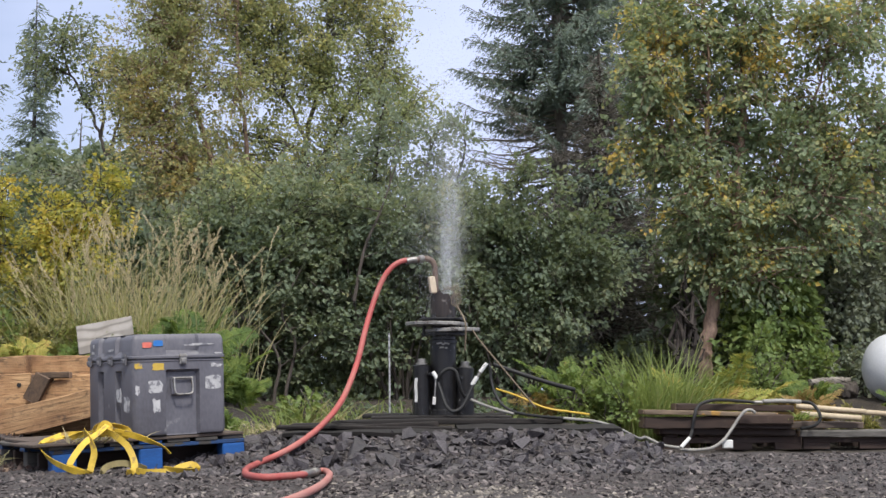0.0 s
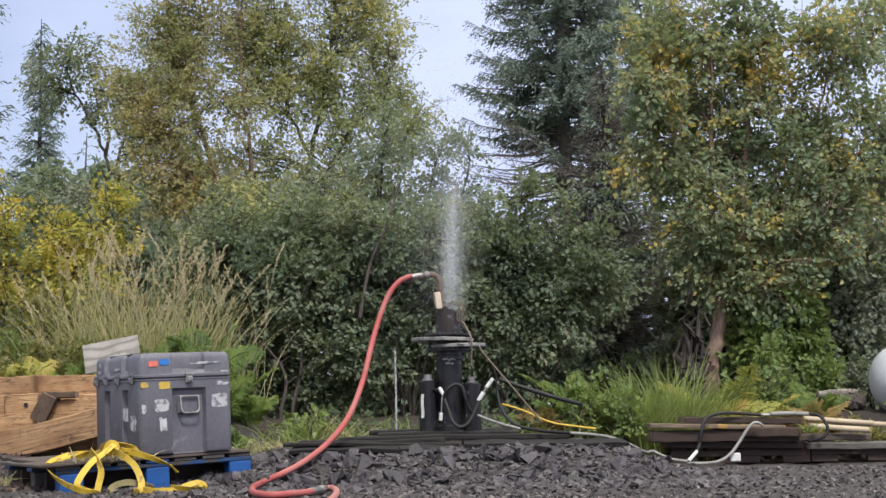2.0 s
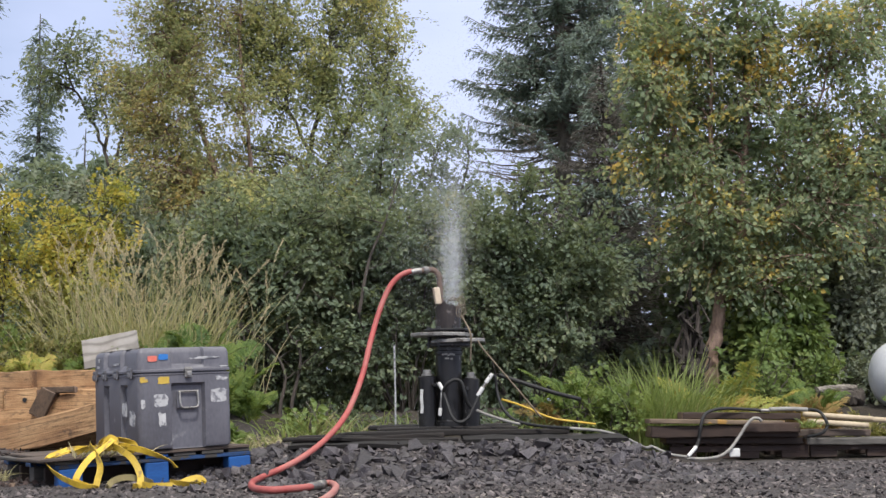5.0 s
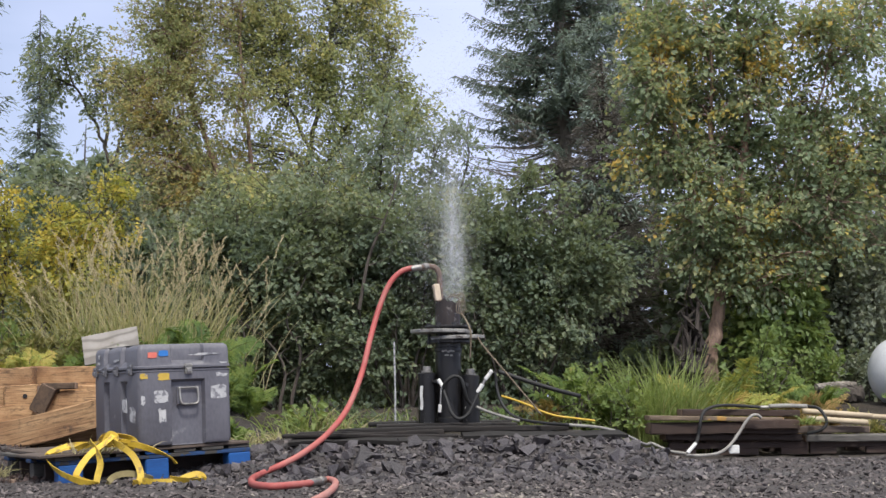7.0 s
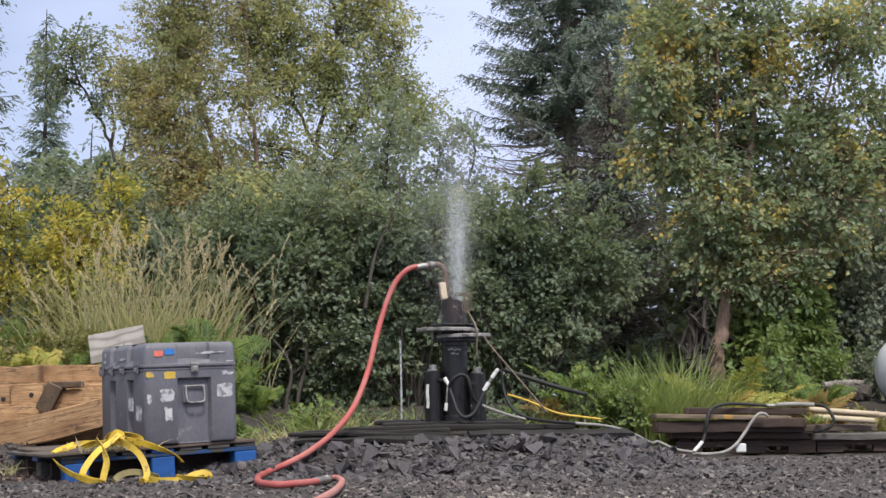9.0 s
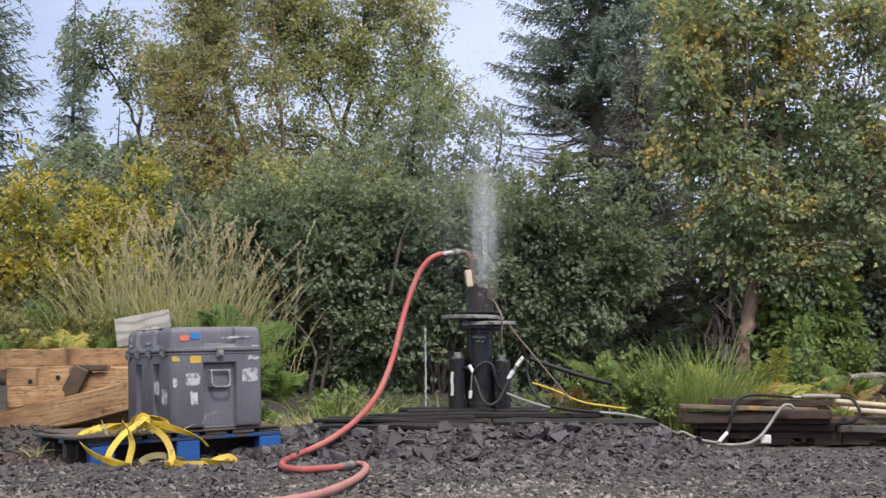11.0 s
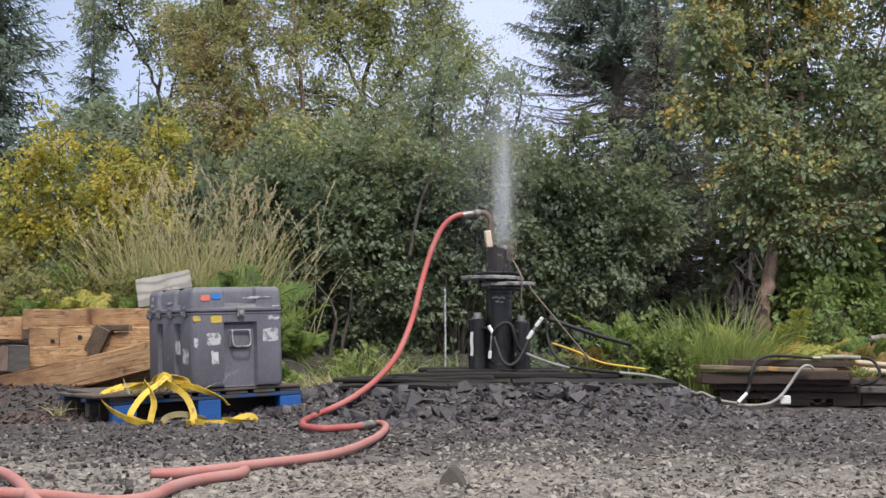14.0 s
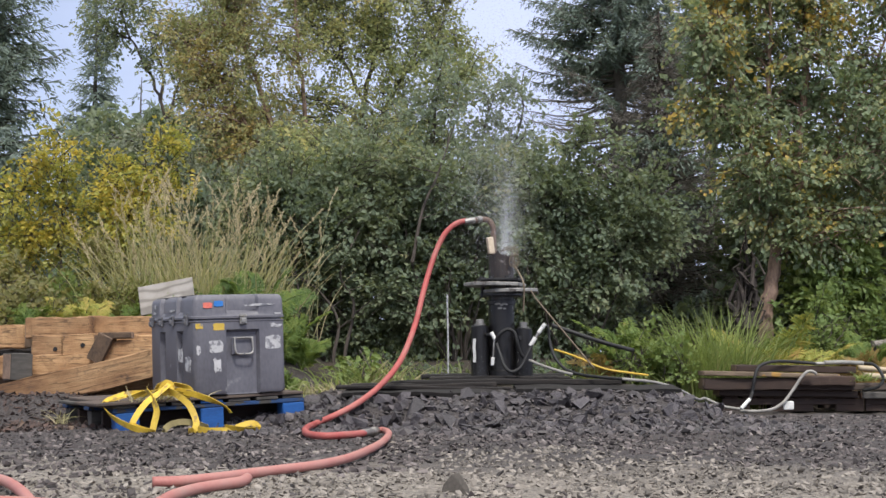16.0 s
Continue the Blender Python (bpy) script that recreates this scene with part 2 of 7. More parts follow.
M = {}
M["bark_grey"] = surface("bark_grey", (0.10, 0.085, 0.07), (0.30, 0.27, 0.23), 0.9, 6, 40, (1, 1, 0.3), 0.6, 0.02)
M["bark_stem"] = surface("bark_stem", (0.055, 0.048, 0.042), (0.19, 0.17, 0.15), 0.9, 7, 50, (1, 1, 0.3), 0.6, 0.02)
M["bark_dark"] = surface("bark_dark", (0.035, 0.03, 0.025), (0.11, 0.09, 0.075), 0.9, 8, 60, (1, 1, 0.3), 0.6, 0.02)
M["bark_red"] = surface("bark_red", (0.13, 0.085, 0.068), (0.44, 0.30, 0.225), 0.9, 9, 50, (1, 1, 0.35), 1.0, 0.03, spots=(0.05, 0.036, 0.03), spot_level=0.60)
M["leaf_alder"] = foliage("leaf_alder", [(0, (0.098, 0.140, 0.098)), (0.45, (0.182, 0.232, 0.150)), (0.75, (0.275, 0.310, 0.185)), (1, (0.41, 0.38, 0.20))], 0.62, 0.5, 0.9, 0.6)
M["leaf_willow"] = foliage("leaf_willow", [(0, (0.153, 0.205, 0.156)), (0.5, (0.255, 0.315, 0.231)), (0.85, (0.356, 0.399, 0.289)), (1, (0.459, 0.42, 0.266))], 0.62, 0.55)
M["leaf_birch"] = foliage("leaf_birch", [(0, (0.26, 0.31, 0.18)), (0.4, (0.41, 0.44, 0.23)), (0.75, (0.57, 0.51, 0.24)), (1, (0.75, 0.53, 0.20))], 0.6, 0.6, 1.1, 0.55)
M["leaf_birch_green"] = foliage("leaf_birch_green", [(0, (0.279, 0.339, 0.193)), (0.45, (0.447, 0.496, 0.242)), (0.75, (0.617, 0.593, 0.279)), (1, (0.8, 0.653, 0.218))], 0.6, 0.6, 1.1, 0.5)
M["leaf_rust"] = foliage("leaf_rust", [(0, (0.36, 0.26, 0.12)), (1, (0.62, 0.36, 0.16))], 0.6, 0.4)
M["fern_rust"] = foliage("fern_rust", [(0, (0.216, 0.184, 0.054)), (0.5, (0.356, 0.238, 0.086)), (1, (0.432, 0.216, 0.097))], 0.65, 0.35, 2.5, 0.6)
M["leaf_green_birch"] = foliage("leaf_green_birch", [(0, (0.169, 0.236, 0.159)), (0.5, (0.281, 0.351, 0.209)), (0.74, (0.406, 0.431, 0.23)), (0.86, (0.654, 0.529, 0.159)), (1, (0.784, 0.529, 0.144))], 0.58, 0.55, 1.6, 0.7)
M["leaf_green"] = foliage("leaf_green", [(0, (0.10, 0.165, 0.05)), (0.6, (0.19, 0.265, 0.08)), (1, (0.34, 0.36, 0.11))], 0.6, 0.45)
M["leaf_yellow"] = foliage("leaf_yellow", [(0, (0.22, 0.27, 0.07)), (0.35, (0.40, 0.40, 0.09)), (0.7, (0.60, 0.48, 0.08)), (1, (0.70, 0.48, 0.09))], 0.5, 0.5, 2.0, 0.5)
M["leaf_olive"] = foliage("leaf_olive", [(0, (0.11, 0.125, 0.05)), (0.5, (0.21, 0.20, 0.075)), (0.85, (0.31, 0.25, 0.09)), (1, (0.36, 0.22, 0.09))], 0.55, 0.42)
# dark leaf green; on the weeds behind the well it carries painted shade
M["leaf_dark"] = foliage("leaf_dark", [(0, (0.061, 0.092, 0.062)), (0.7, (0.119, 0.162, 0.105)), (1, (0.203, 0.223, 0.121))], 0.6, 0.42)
M["leaf_dull"] = foliage("leaf_dull", [(0, (0.132, 0.163, 0.127)), (0.5, (0.227, 0.258, 0.196)), (0.85, (0.322, 0.332, 0.228)), (1, (0.439, 0.34, 0.228))], 0.62, 0.42)
M["needles"] = foliage("needles", [(0, (0.109, 0.153, 0.131)), (0.6, (0.197, 0.251, 0.218)), (1, (0.306, 0.361, 0.312))], 0.65, 0.3)
M["dead_twigs"] = foliage("dead_twigs", [(0, (0.106, 0.094, 0.085)), (1, (0.288, 0.259, 0.235))], 0.9, 0.1)
M["fern"] = foliage("fern", [(0, (0.055, 0.11, 0.03)), (0.5, (0.14, 0.22, 0.05)), (0.85, (0.26, 0.31, 0.07)), (1, (0.38, 0.31, 0.07))], 0.6, 0.45, 3.0, 0.6)
M["fern_gold"] = foliage("fern_gold", [(0, (0.207, 0.276, 0.057)), (0.45, (0.38, 0.38, 0.081)), (0.75, (0.517, 0.402, 0.103)), (1, (0.517, 0.276, 0.127))], 0.6, 0.4, 2.5, 0.6)
M["grass_green"] = foliage("grass_green", [(0, (0.14, 0.20, 0.06)), (0.6, (0.29, 0.37, 0.12)), (1, (0.47, 0.47, 0.20))], 0.55, 0.45)
M["grass_seed"] = foliage("grass_seed", [(0, (0.46, 0.40, 0.24)), (0.5, (0.64, 0.54, 0.36)), (1, (0.76, 0.58, 0.43))], 0.85, 0.45)
M["grass_straw"] = foliage("grass_straw", [(0, (0.284, 0.314, 0.126)), (0.5, (0.483, 0.451, 0.221)), (1, (0.651, 0.519, 0.347))], 0.75, 0.45)
M["grass_dry"] = foliage("grass_dry", [(0, (0.30, 0.32, 0.15)), (0.5, (0.52, 0.46, 0.27)), (1, (0.68, 0.53, 0.39))], 0.8, 0.42)

# ---- ground ----
def step(a, b, x):
    t = np.clip((x - a) / (b - a), 0, 1)
    return t * t * (3 - 2 * t)


def ground_height(x, y):
    """The pad is level; it heaps up to the well, and a bank stands behind the timbers."""
    x, y = np.asarray(x, float), np.asarray(y, float)
    heap = 0.19 * step(7.95, 8.75, y) * step(-1.5, -0.7, x) * (1 - step(1.3, 2.1, x))
    bank = 0.56 * step(9.95, 10.35, y) * (1 - step(-1.6, -0.5, x))
    mulch = 0.17 * step(8.6, 9.3, y) * (1 - step(-2.6, -1.9, x))
    behind = 0.36 * step(10.8, 12.6, y) * step(-0.4, 1.6, x) + 0.36 * step(11.4, 13.0, y) * (1 - step(-0.4, 1.6, x))
    far = -1.5 * step(40, 300, y)
    return np.maximum(np.maximum(np.maximum(heap, mulch), bank), behind) + far + 0.015 * np.sin(2.3 * x + 0.7 * y) * np.sin(1.7 * y) * step(2.0, 4.0, y)


def gz(x, y):
    return float(ground_height(x, y))


def build_ground():
    fine_x = np.arange(-7, 7.01, 0.09)
    fine_y = np.arange(2.5, 16.01, 0.09)
    out = np.array([1.2, 3, 8, 20, 60, 200, 700, 2500])
    xs = np.concatenate([-7 - out[::-1], fine_x, 7 + out])
    ys = np.concatenate([2.5 - out[::-1], fine_y, 16 + out])
    X, Y = np.meshgrid(xs, ys)
    Z = ground_height(X, Y) + RNG.normal(0, 0.006, X.shape) * (np.abs(X) < 7)
    V = np.stack([X, Y, Z], -1).reshape(-1, 3)
    w = len(xs)
    i = (np.arange(len(ys) - 1)[:, None] * w + np.arange(w - 1)[None]).ravel()
    F = np.stack([i, i + 1, i + w + 1, i + w], 1)
    m, nt, b = material("gravel_earth")
    v = coords(nt)
    grain, mid, big = noise_tex(nt, v, 55, 6, 0.7), noise_tex(nt, v, 9, 4), noise_tex(nt, v, 0.9, 4)
    slate = ramp(nt, grain, [(0.3, (0.023, 0.020, 0.020)), (0.7, (0.090, 0.077, 0.075))])
    pale = ramp(nt, grain, [(0.32, (0.085, 0.075, 0.065)), (0.68, (0.37, 0.33, 0.28))])
    soil = ramp(nt, mid, [(0.3, (0.02, 0.016, 0.012)), (0.7, (0.06, 0.046, 0.032))])
    sep = nt.nodes.new("ShaderNodeSeparateXYZ")
    nt.links.new(v, sep.inputs[0])
    # pale crushed stone towards the open yard, slate by the well, soil under the plants
    edge = node(nt, "ShaderNodeMath")
    edge.operation = "MULTIPLY_ADD"
    nt.links.new(big, edge.inputs[0])
    edge.inputs[1].default_value = 2.4
    slant = node(nt, "ShaderNodeMath")
    slant.operation = "MULTIPLY_ADD"
    nt.links.new(sep.outputs["X"], slant.inputs[0])
    slant.inputs[1].default_value = 0.2
    nt.links.new(sep.outputs["Y"], slant.inputs[2])
    nt.links.new(slant.outputs[0], edge.inputs[2])
    f1 = ramp(nt, map_range(nt, edge.outputs[0], 6.1, 6.9), [(0, (0, 0, 0)), (1, (1, 1, 1))])
    f2 = ramp(nt, map_range(nt, edge.outputs[0], 11.3, 11.9), [(0, (0, 0, 0)), (1, (1, 1, 1))])
    col = mix(nt, f2, mix(nt, f1, pale, slate), soil)
    nt.links.new(col, b.inputs["Base Color"])
    b.inputs["Roughness"].default_value = 0.85
    bump(nt, b, grain, 0.9, 0.02)
    ob = part("ground", mesh_from("ground", V, F, smooth=True), m, None, "gravel pad of pale stone and dark slate with soil")
    tagged(ob, kind="structure", category="ground")
    return ob


def map_range(nt, src, a, b):
    n = node(nt, "ShaderNodeMapRange")
    nt.links.new(src, n.inputs["Value"])
    n.inputs["From Min"].default_value, n.inputs["From Max"].default_value = a, b
    return n.outputs["Result"]


ground = build_ground()


# ---- trees and shrubs ----
def limb(start, end, r0, r1, sag=0.0, wob=0.06, n=7):
    """A bent limb from start to end."""
    s, e = np.asarray(start, float), np.asarray(end, float)
    t = np.linspace(0, 1, n)[:, None]
    L = np.linalg.norm(e - s)
    P = s + (e - s) * t
    P[:, 2] += (sag * L * 4 * t * (1 - t))[:, 0]
    P[1:-1] += RNG.normal(0, wob * L / n * 1.5, (n - 2, 3))
    return P, np.linspace(r0, r1, n)


def broadleaf(name, base, trunks, lobes, leaf, bark, L=0.07, sprays=300, per=26, label="", category="tree", twig=0.36, droop=0.3, group="", limb_r=0.018):
    """A broad-leaved tree or shrub: trunks given as lists of points with a foot radius; limbs reach from them into the lobes
    (centre, radii, share) of the crown and carry flat leafy sprays, whose leaves face the same way."""
    base = np.asarray(base, float)
    root = thing(name, Matrix.Translation(base), label, category, group)
    wood = Heap()
    nodes, rads = [], []
    for pts, r in trunks:
        P = spline(np.asarray(pts, float) - base, 5)
        P[1:] += RNG.normal(0, 0.012, P[1:].shape)
        R = r * (1 - 0.82 * np.linspace(0, 1, len(P)))
        wood.tube(P, R, 9)
        k = max(2, len(P) // 5)
        nodes.append(P[k:]), rads.append(R[k:])
    nodes, rads = np.vstack(nodes), np.concatenate(rads)
    total = sum(s for *_, s in lobes)
    PP, DD, NN = [], [], []
    for centre, radii, share in lobes:
        c, rr = np.asarray(centre, float) - base, np.asarray(radii, float) * 1.22
        n_sp = max(4, int(sprays * share / total))
        n_limb = max(2, n_sp // 6)
        u = unit(RNG.normal(size=(n_limb, 3)))
        ends = c + u * rr * (RNG.uniform(0.05, 1.0, (n_limb, 1)) ** 0.42)
        paths = []
        for e in ends:
            dist = np.linalg.norm(nodes - e, axis=1) + 0.8 * np.maximum(0, nodes[:, 2] - e[2] + 0.15)
            j = int(np.argmin(dist))
            P, R = limb(nodes[j], e, min(rads[j] * 0.7, limb_r), 0.005, RNG.uniform(-0.05, 0.1), 0.10)
            wood.tube(P, R, 5)
            paths.append(P)
        paths = np.array(paths)
        which = RNG.integers(0, n_limb, n_sp)
        s = RNG.uniform(0.2, 1.0, n_sp) ** 0.8 * 5.999
        i0 = s.astype(int)
        B = paths[which, i0] + (paths[which, i0 + 1] - paths[which, i0]) * (s - i0)[:, None]
        run = unit(paths[which, -1] - paths[which, 2])
        out = unit((B - c) / rr)
        B = B + RNG.normal(0, 0.26, (n_sp, 3)) * rr
        d = unit(0.5 * run + 0.5 * out + RNG.normal(0, 0.65, (n_sp, 3)) + [0, -0.1, 0.08])
        ln = twig * RNG.uniform(0.55, 1.35, n_sp)
        nrm = RNG.normal(0, 0.38, (n_sp, 3)) + [0, -0.42, 0.85]
        side = unit(np.cross(d, nrm))
        nrm = unit(np.cross(side, d))
        down = np.array([0, 0, -1.0])
        for k in range(n_sp):
            t3 = np.array([0, 0.5, 1.0])[:, None]
            wood.tube(B[k] + d[k] * ln[k] * t3 + down * (droop * ln[k] * 0.6) * t3 ** 2, [0.0045, 0.003, 0.0015], 3)
        w = np.repeat(np.arange(n_sp), np.maximum(4, (per * RNG.uniform(0.55, 1.45, n_sp)).astype(int)))
        m = len(w)
        t = RNG.uniform(0.05, 1.05, m)[:, None]
        sg = np.where(RNG.random(m) < 0.5, 1, -1)[:, None]
        off = RNG.uniform(0.0, 0.42, (m, 1)) * (1.15 - 0.7 * t)
        l = ln[w, None]
        PP.append(B[w] + d[w] * l * t + down * (droop * l * 0.6) * t ** 2 + side[w] * sg * off * l + nrm[w] * RNG.normal(0, 0.09, (m, 1)) * l)
        DD.append(d[w] * 0.55 + side[w] * sg * 0.6 + RNG.normal(0, 0.38, (m, 3)) + down * droop)
        NN.append(nrm[w] + RNG.normal(0, 0.42, (m, 3)))
    P, D, N = np.vstack(PP), np.vstack(DD), np.vstack(NN)
    n = len(P)
    ln = L * RNG.uniform(0.6, 1.25, n)
    V, F = leaves(P, D, N, ln, ln * RNG.uniform(0.6, 0.85, n), 0.16)
    tagged(part("trunk", wood.mesh("trunk", smooth=True), bark, root), kind="stuff" if category == "shrub" else "")
    tagged(part("crown", mesh_from("crown", V, F), leaf, root), kind="stuff")
    return root


def spruce(name, base, height, spread, label, bare=0.08, step_z=0.17, per=9, dense=1.0, tw=0.12, dead=0.0, group="", full=99.0, bark="bark_dark"):
    """A spruce: tapered trunk, drooping whorls of boughs with hanging branchlets of needles; below the share `dead` of its height
    the boughs are bare, and above `full` metres they are coarser."""
    root = thing(name, Matrix.Translation(base), label, "tree", group)
    wood = Heap()
    z = np.linspace(0, height, 14)
    trunk = np.stack([0.02 * np.sin(z * 2), 0.02 * np.cos(z * 1.3), z], 1)
    wood.tube(trunk, 0.0095 * height * (1 - z / height) ** 0.8 + 0.008, 10)
    PP, DD, LL = [], [], []
    QP, QD, QL = [], [], []
    h = bare * height
    while h < height * 0.985:
        f = 1 - h / height
        coarse = h > full
        R = spread * (f ** 0.75) * (0.55 + 0.45 * min(1, (h / height) / 0.18))
        for i in range(max(4, int(per * (0.5 + 0.5 * f) * (0.6 if coarse else 1)))):
            a = RNG.uniform(0, 2 * math.pi)
            r = R * (RNG.uniform(0.45, 1.0) if RNG.random() < 0.75 else RNG.uniform(0.9, 1.18))
            z0 = h + RNG.uniform(-0.5, 0.5) * step_z
            d = np.array([math.cos(a), math.sin(a), 0])
            t = np.linspace(0, 1, 6)
            lift = RNG.uniform(-0.42, -0.10) * (0.4 + f) + 0.22 * (1 - f)
            P = np.array([0, 0, z0]) + d * (r * t)[:, None] + np.array([0, 0, 1]) * (lift * r * t + 0.24 * r * t ** 2.6)[:, None] + RNG.normal(0, 0.02 * r, (6, 3)) * t[:, None]
            wood.tube(P, np.linspace(0.006 + 0.010 * r, 0.003, 6), 4)
            is_dead = h / height < dead and RNG.random() < 0.9
            m = int(r / 0.030 * dense * (0.35 if coarse else (0.55 if is_dead else 1)))
            if m < 1:
                continue
            s = RNG.uniform(0.15, 1.0, m) ** 0.8
            q = np.stack([np.interp(s, t, P[:, k]) for k in range(3)], 1)
            side = np.array([-d[1], d[0], 0]) * np.where(RNG.random(m) < 0.5, 1, -1)[:, None]
            dirs = unit(d * 0.7 + side * RNG.uniform(0.2, 1.2, (m, 1)) + np.array([0, 0, -1]) * RNG.uniform(-0.1, 0.75, (m, 1)))
            ln = tw * RNG.uniform(0.5, 1.3, m) * (1.5 - 0.8 * s) * (1.7 if coarse else 1)
            for k in range(3 if not is_dead else 2):
                q2 = q + dirs * (ln * 0.6 * k)[:, None] + [0, 0, -0.12 * k * k * tw]
                (QP if is_dead else PP).append(q2)
                (QD if is_dead else DD).append(dirs + RNG.normal(0, 0.3, (m, 3)) + [0, 0, -0.12 * k])
                (QL if is_dead else LL).append(ln * (1.0 - 0.2 * k))
        h += step_z * RNG.uniform(0.7, 1.3) * (1.5 if coarse else 1)
    part("trunk", wood.mesh("trunk", smooth=True), M[bark], root)
    for nm, A, B, C, mat, w in (("crown", PP, DD, LL, M["needles"], 0.30), ("dead_bough", QP, QD, QL, M["dead_twigs"], 0.07)):
        if not A:
            continue
        P, D, L = np.vstack(A), np.vstack(B), np.concatenate(C)
        V, F = leaves(P, D, RNG.normal(0, 0.6, P.shape) + [0, -0.35, 0.8], L, L * w, 0.15)
        tagged(part(nm, mesh_from(nm, V, F), mat, root), kind="stuff")
    return root


# ---- the wood, from the distance forwards ----
def scatter(x0, x1, y0, y1, top, z0, n, r0, r1):
    """Small uneven lobes spread under a wavy top line: top(x) gives its height."""
    out = []
    for i in range(n):
        x = x0 + (x1 - x0) * (i + RNG.uniform(0.1, 0.9)) / n
        hi = top(x)
        r = RNG.uniform(r0, r1)
        z = hi - r - (hi - z0 - r) * RNG.random() ** 1.2
        out.append(((x, RNG.uniform(y0, y1), z), (r, r * 0.8, r * RNG.uniform(0.6, 1.0)), r * r))
    return out


def lobes_at(y, rows):
    """Lobes of a crown about the depth y: rows of x, z, half width, half height."""
    return [((x, y + RNG.uniform(-0.25, 0.25), z), (rx, 0.75 * rx + 0.1, rz), rx * rz + 0.04) for x, z, rx, rz in rows]


def stem(y, *xz):
    return [(x, y, z) for x, z in xz]


def build_wood():
    # far slim spruces
    spruce("spruce", (-7.75, 30, 0.2), 9.0, 1.2, "slim dark spruce far behind the thicket", 0.03, 0.17, 11, 1.2, 0.16, group="spruces")
    spruce("spruce", (-6.95, 31, 0.2), 6.6, 0.9, "short slim spruce far behind the thicket", 0.1, 0.26, 7, 0.7, 0.20, group="spruces")
    spruce("spruce", (-9.6, 29, 0.2), 7.6, 1.3, "slim dark spruce far behind the thicket", 0.1, 0.30, 6, 0.5, 0.22, group="spruces")
    # tall spruces nearer
    spruce("spruce", (-6.25, 18, 0.2), 10.0, 1.75, "dense dark spruce beside the yellow bush", 0.04, 0.13, 13, 0.75, 0.15, group="spruces", full=6.3)
    spruce("spruce", (2.47, 19, 0.2), 12.5, 2.1, "tall blue-green spruce with bare lower boughs", 0.10, 0.13, 15, 1.9, 0.10, dead=0.32, group="spruces", full=7.0, bark="bark_grey")
    spruce("spruce", (4.1, 20.8, 0.2), 11.0, 1.7, "half-dead spruce with brown lower boughs", 0.03, 0.18, 9, 0.6, 0.16, dead=0.42, group="spruces", full=7.0)
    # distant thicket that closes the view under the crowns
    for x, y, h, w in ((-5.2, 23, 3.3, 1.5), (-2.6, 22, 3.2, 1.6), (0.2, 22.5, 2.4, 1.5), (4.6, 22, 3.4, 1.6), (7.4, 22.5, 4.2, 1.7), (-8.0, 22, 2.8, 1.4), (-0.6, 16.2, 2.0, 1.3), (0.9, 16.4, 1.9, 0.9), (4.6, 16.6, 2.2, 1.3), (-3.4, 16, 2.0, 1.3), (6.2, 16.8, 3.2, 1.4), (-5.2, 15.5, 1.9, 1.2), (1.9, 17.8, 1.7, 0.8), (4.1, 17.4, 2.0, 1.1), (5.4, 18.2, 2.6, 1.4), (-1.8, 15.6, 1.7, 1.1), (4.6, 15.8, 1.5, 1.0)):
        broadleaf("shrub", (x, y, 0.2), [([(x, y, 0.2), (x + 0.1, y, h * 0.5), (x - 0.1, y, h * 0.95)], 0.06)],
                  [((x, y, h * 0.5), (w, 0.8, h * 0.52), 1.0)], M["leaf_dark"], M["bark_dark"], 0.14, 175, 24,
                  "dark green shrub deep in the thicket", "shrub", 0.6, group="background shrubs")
    # hazy grey-green trees behind the yellow bush
    for x, y, h, w in ((-6.4, 25, 4.9, 1.1), (-5.3, 24, 4.9, 1.1), (-4.5, 24.5, 4.9, 1.0), (-3.4, 23.5, 4.9, 0.9)):
        broadleaf("tree", (x, y, 0.2), [(stem(y, (x, 0.2), (x + 0.1, h * 0.5), (x, h * 0.92)), 0.06)], lobes_at(y, [(x + dx * w, h * f, 0.42 * w, 0.11 * h) for dx, f in ((-0.5, 0.5), (0.5, 0.55), (-0.35, 0.68), (0.4, 0.72), (0.0, 0.84), (0.0, 0.6))]),
                  M["leaf_willow"], M["bark_dark"], 0.14, 230, 24, "hazy grey-green tree far behind the yellow bush", "tree", 0.5, group="far trees")
    # far tree turned orange beyond the birch
    broadleaf("tree", (8.3, 24, 0.2), [(stem(24, (8.3, 0.2), (8.3, 2.5), (8.25, 4.2)), 0.07)], lobes_at(24, ((8.2, 4.1, 0.5, 0.45), (8.7, 3.9, 0.6, 0.5), (8.4, 3.3, 0.6, 0.4))),
              M["leaf_rust"], M["bark_dark"], 0.11, 60, 24, "far tree with pale orange autumn leaves", "tree", 0.5)
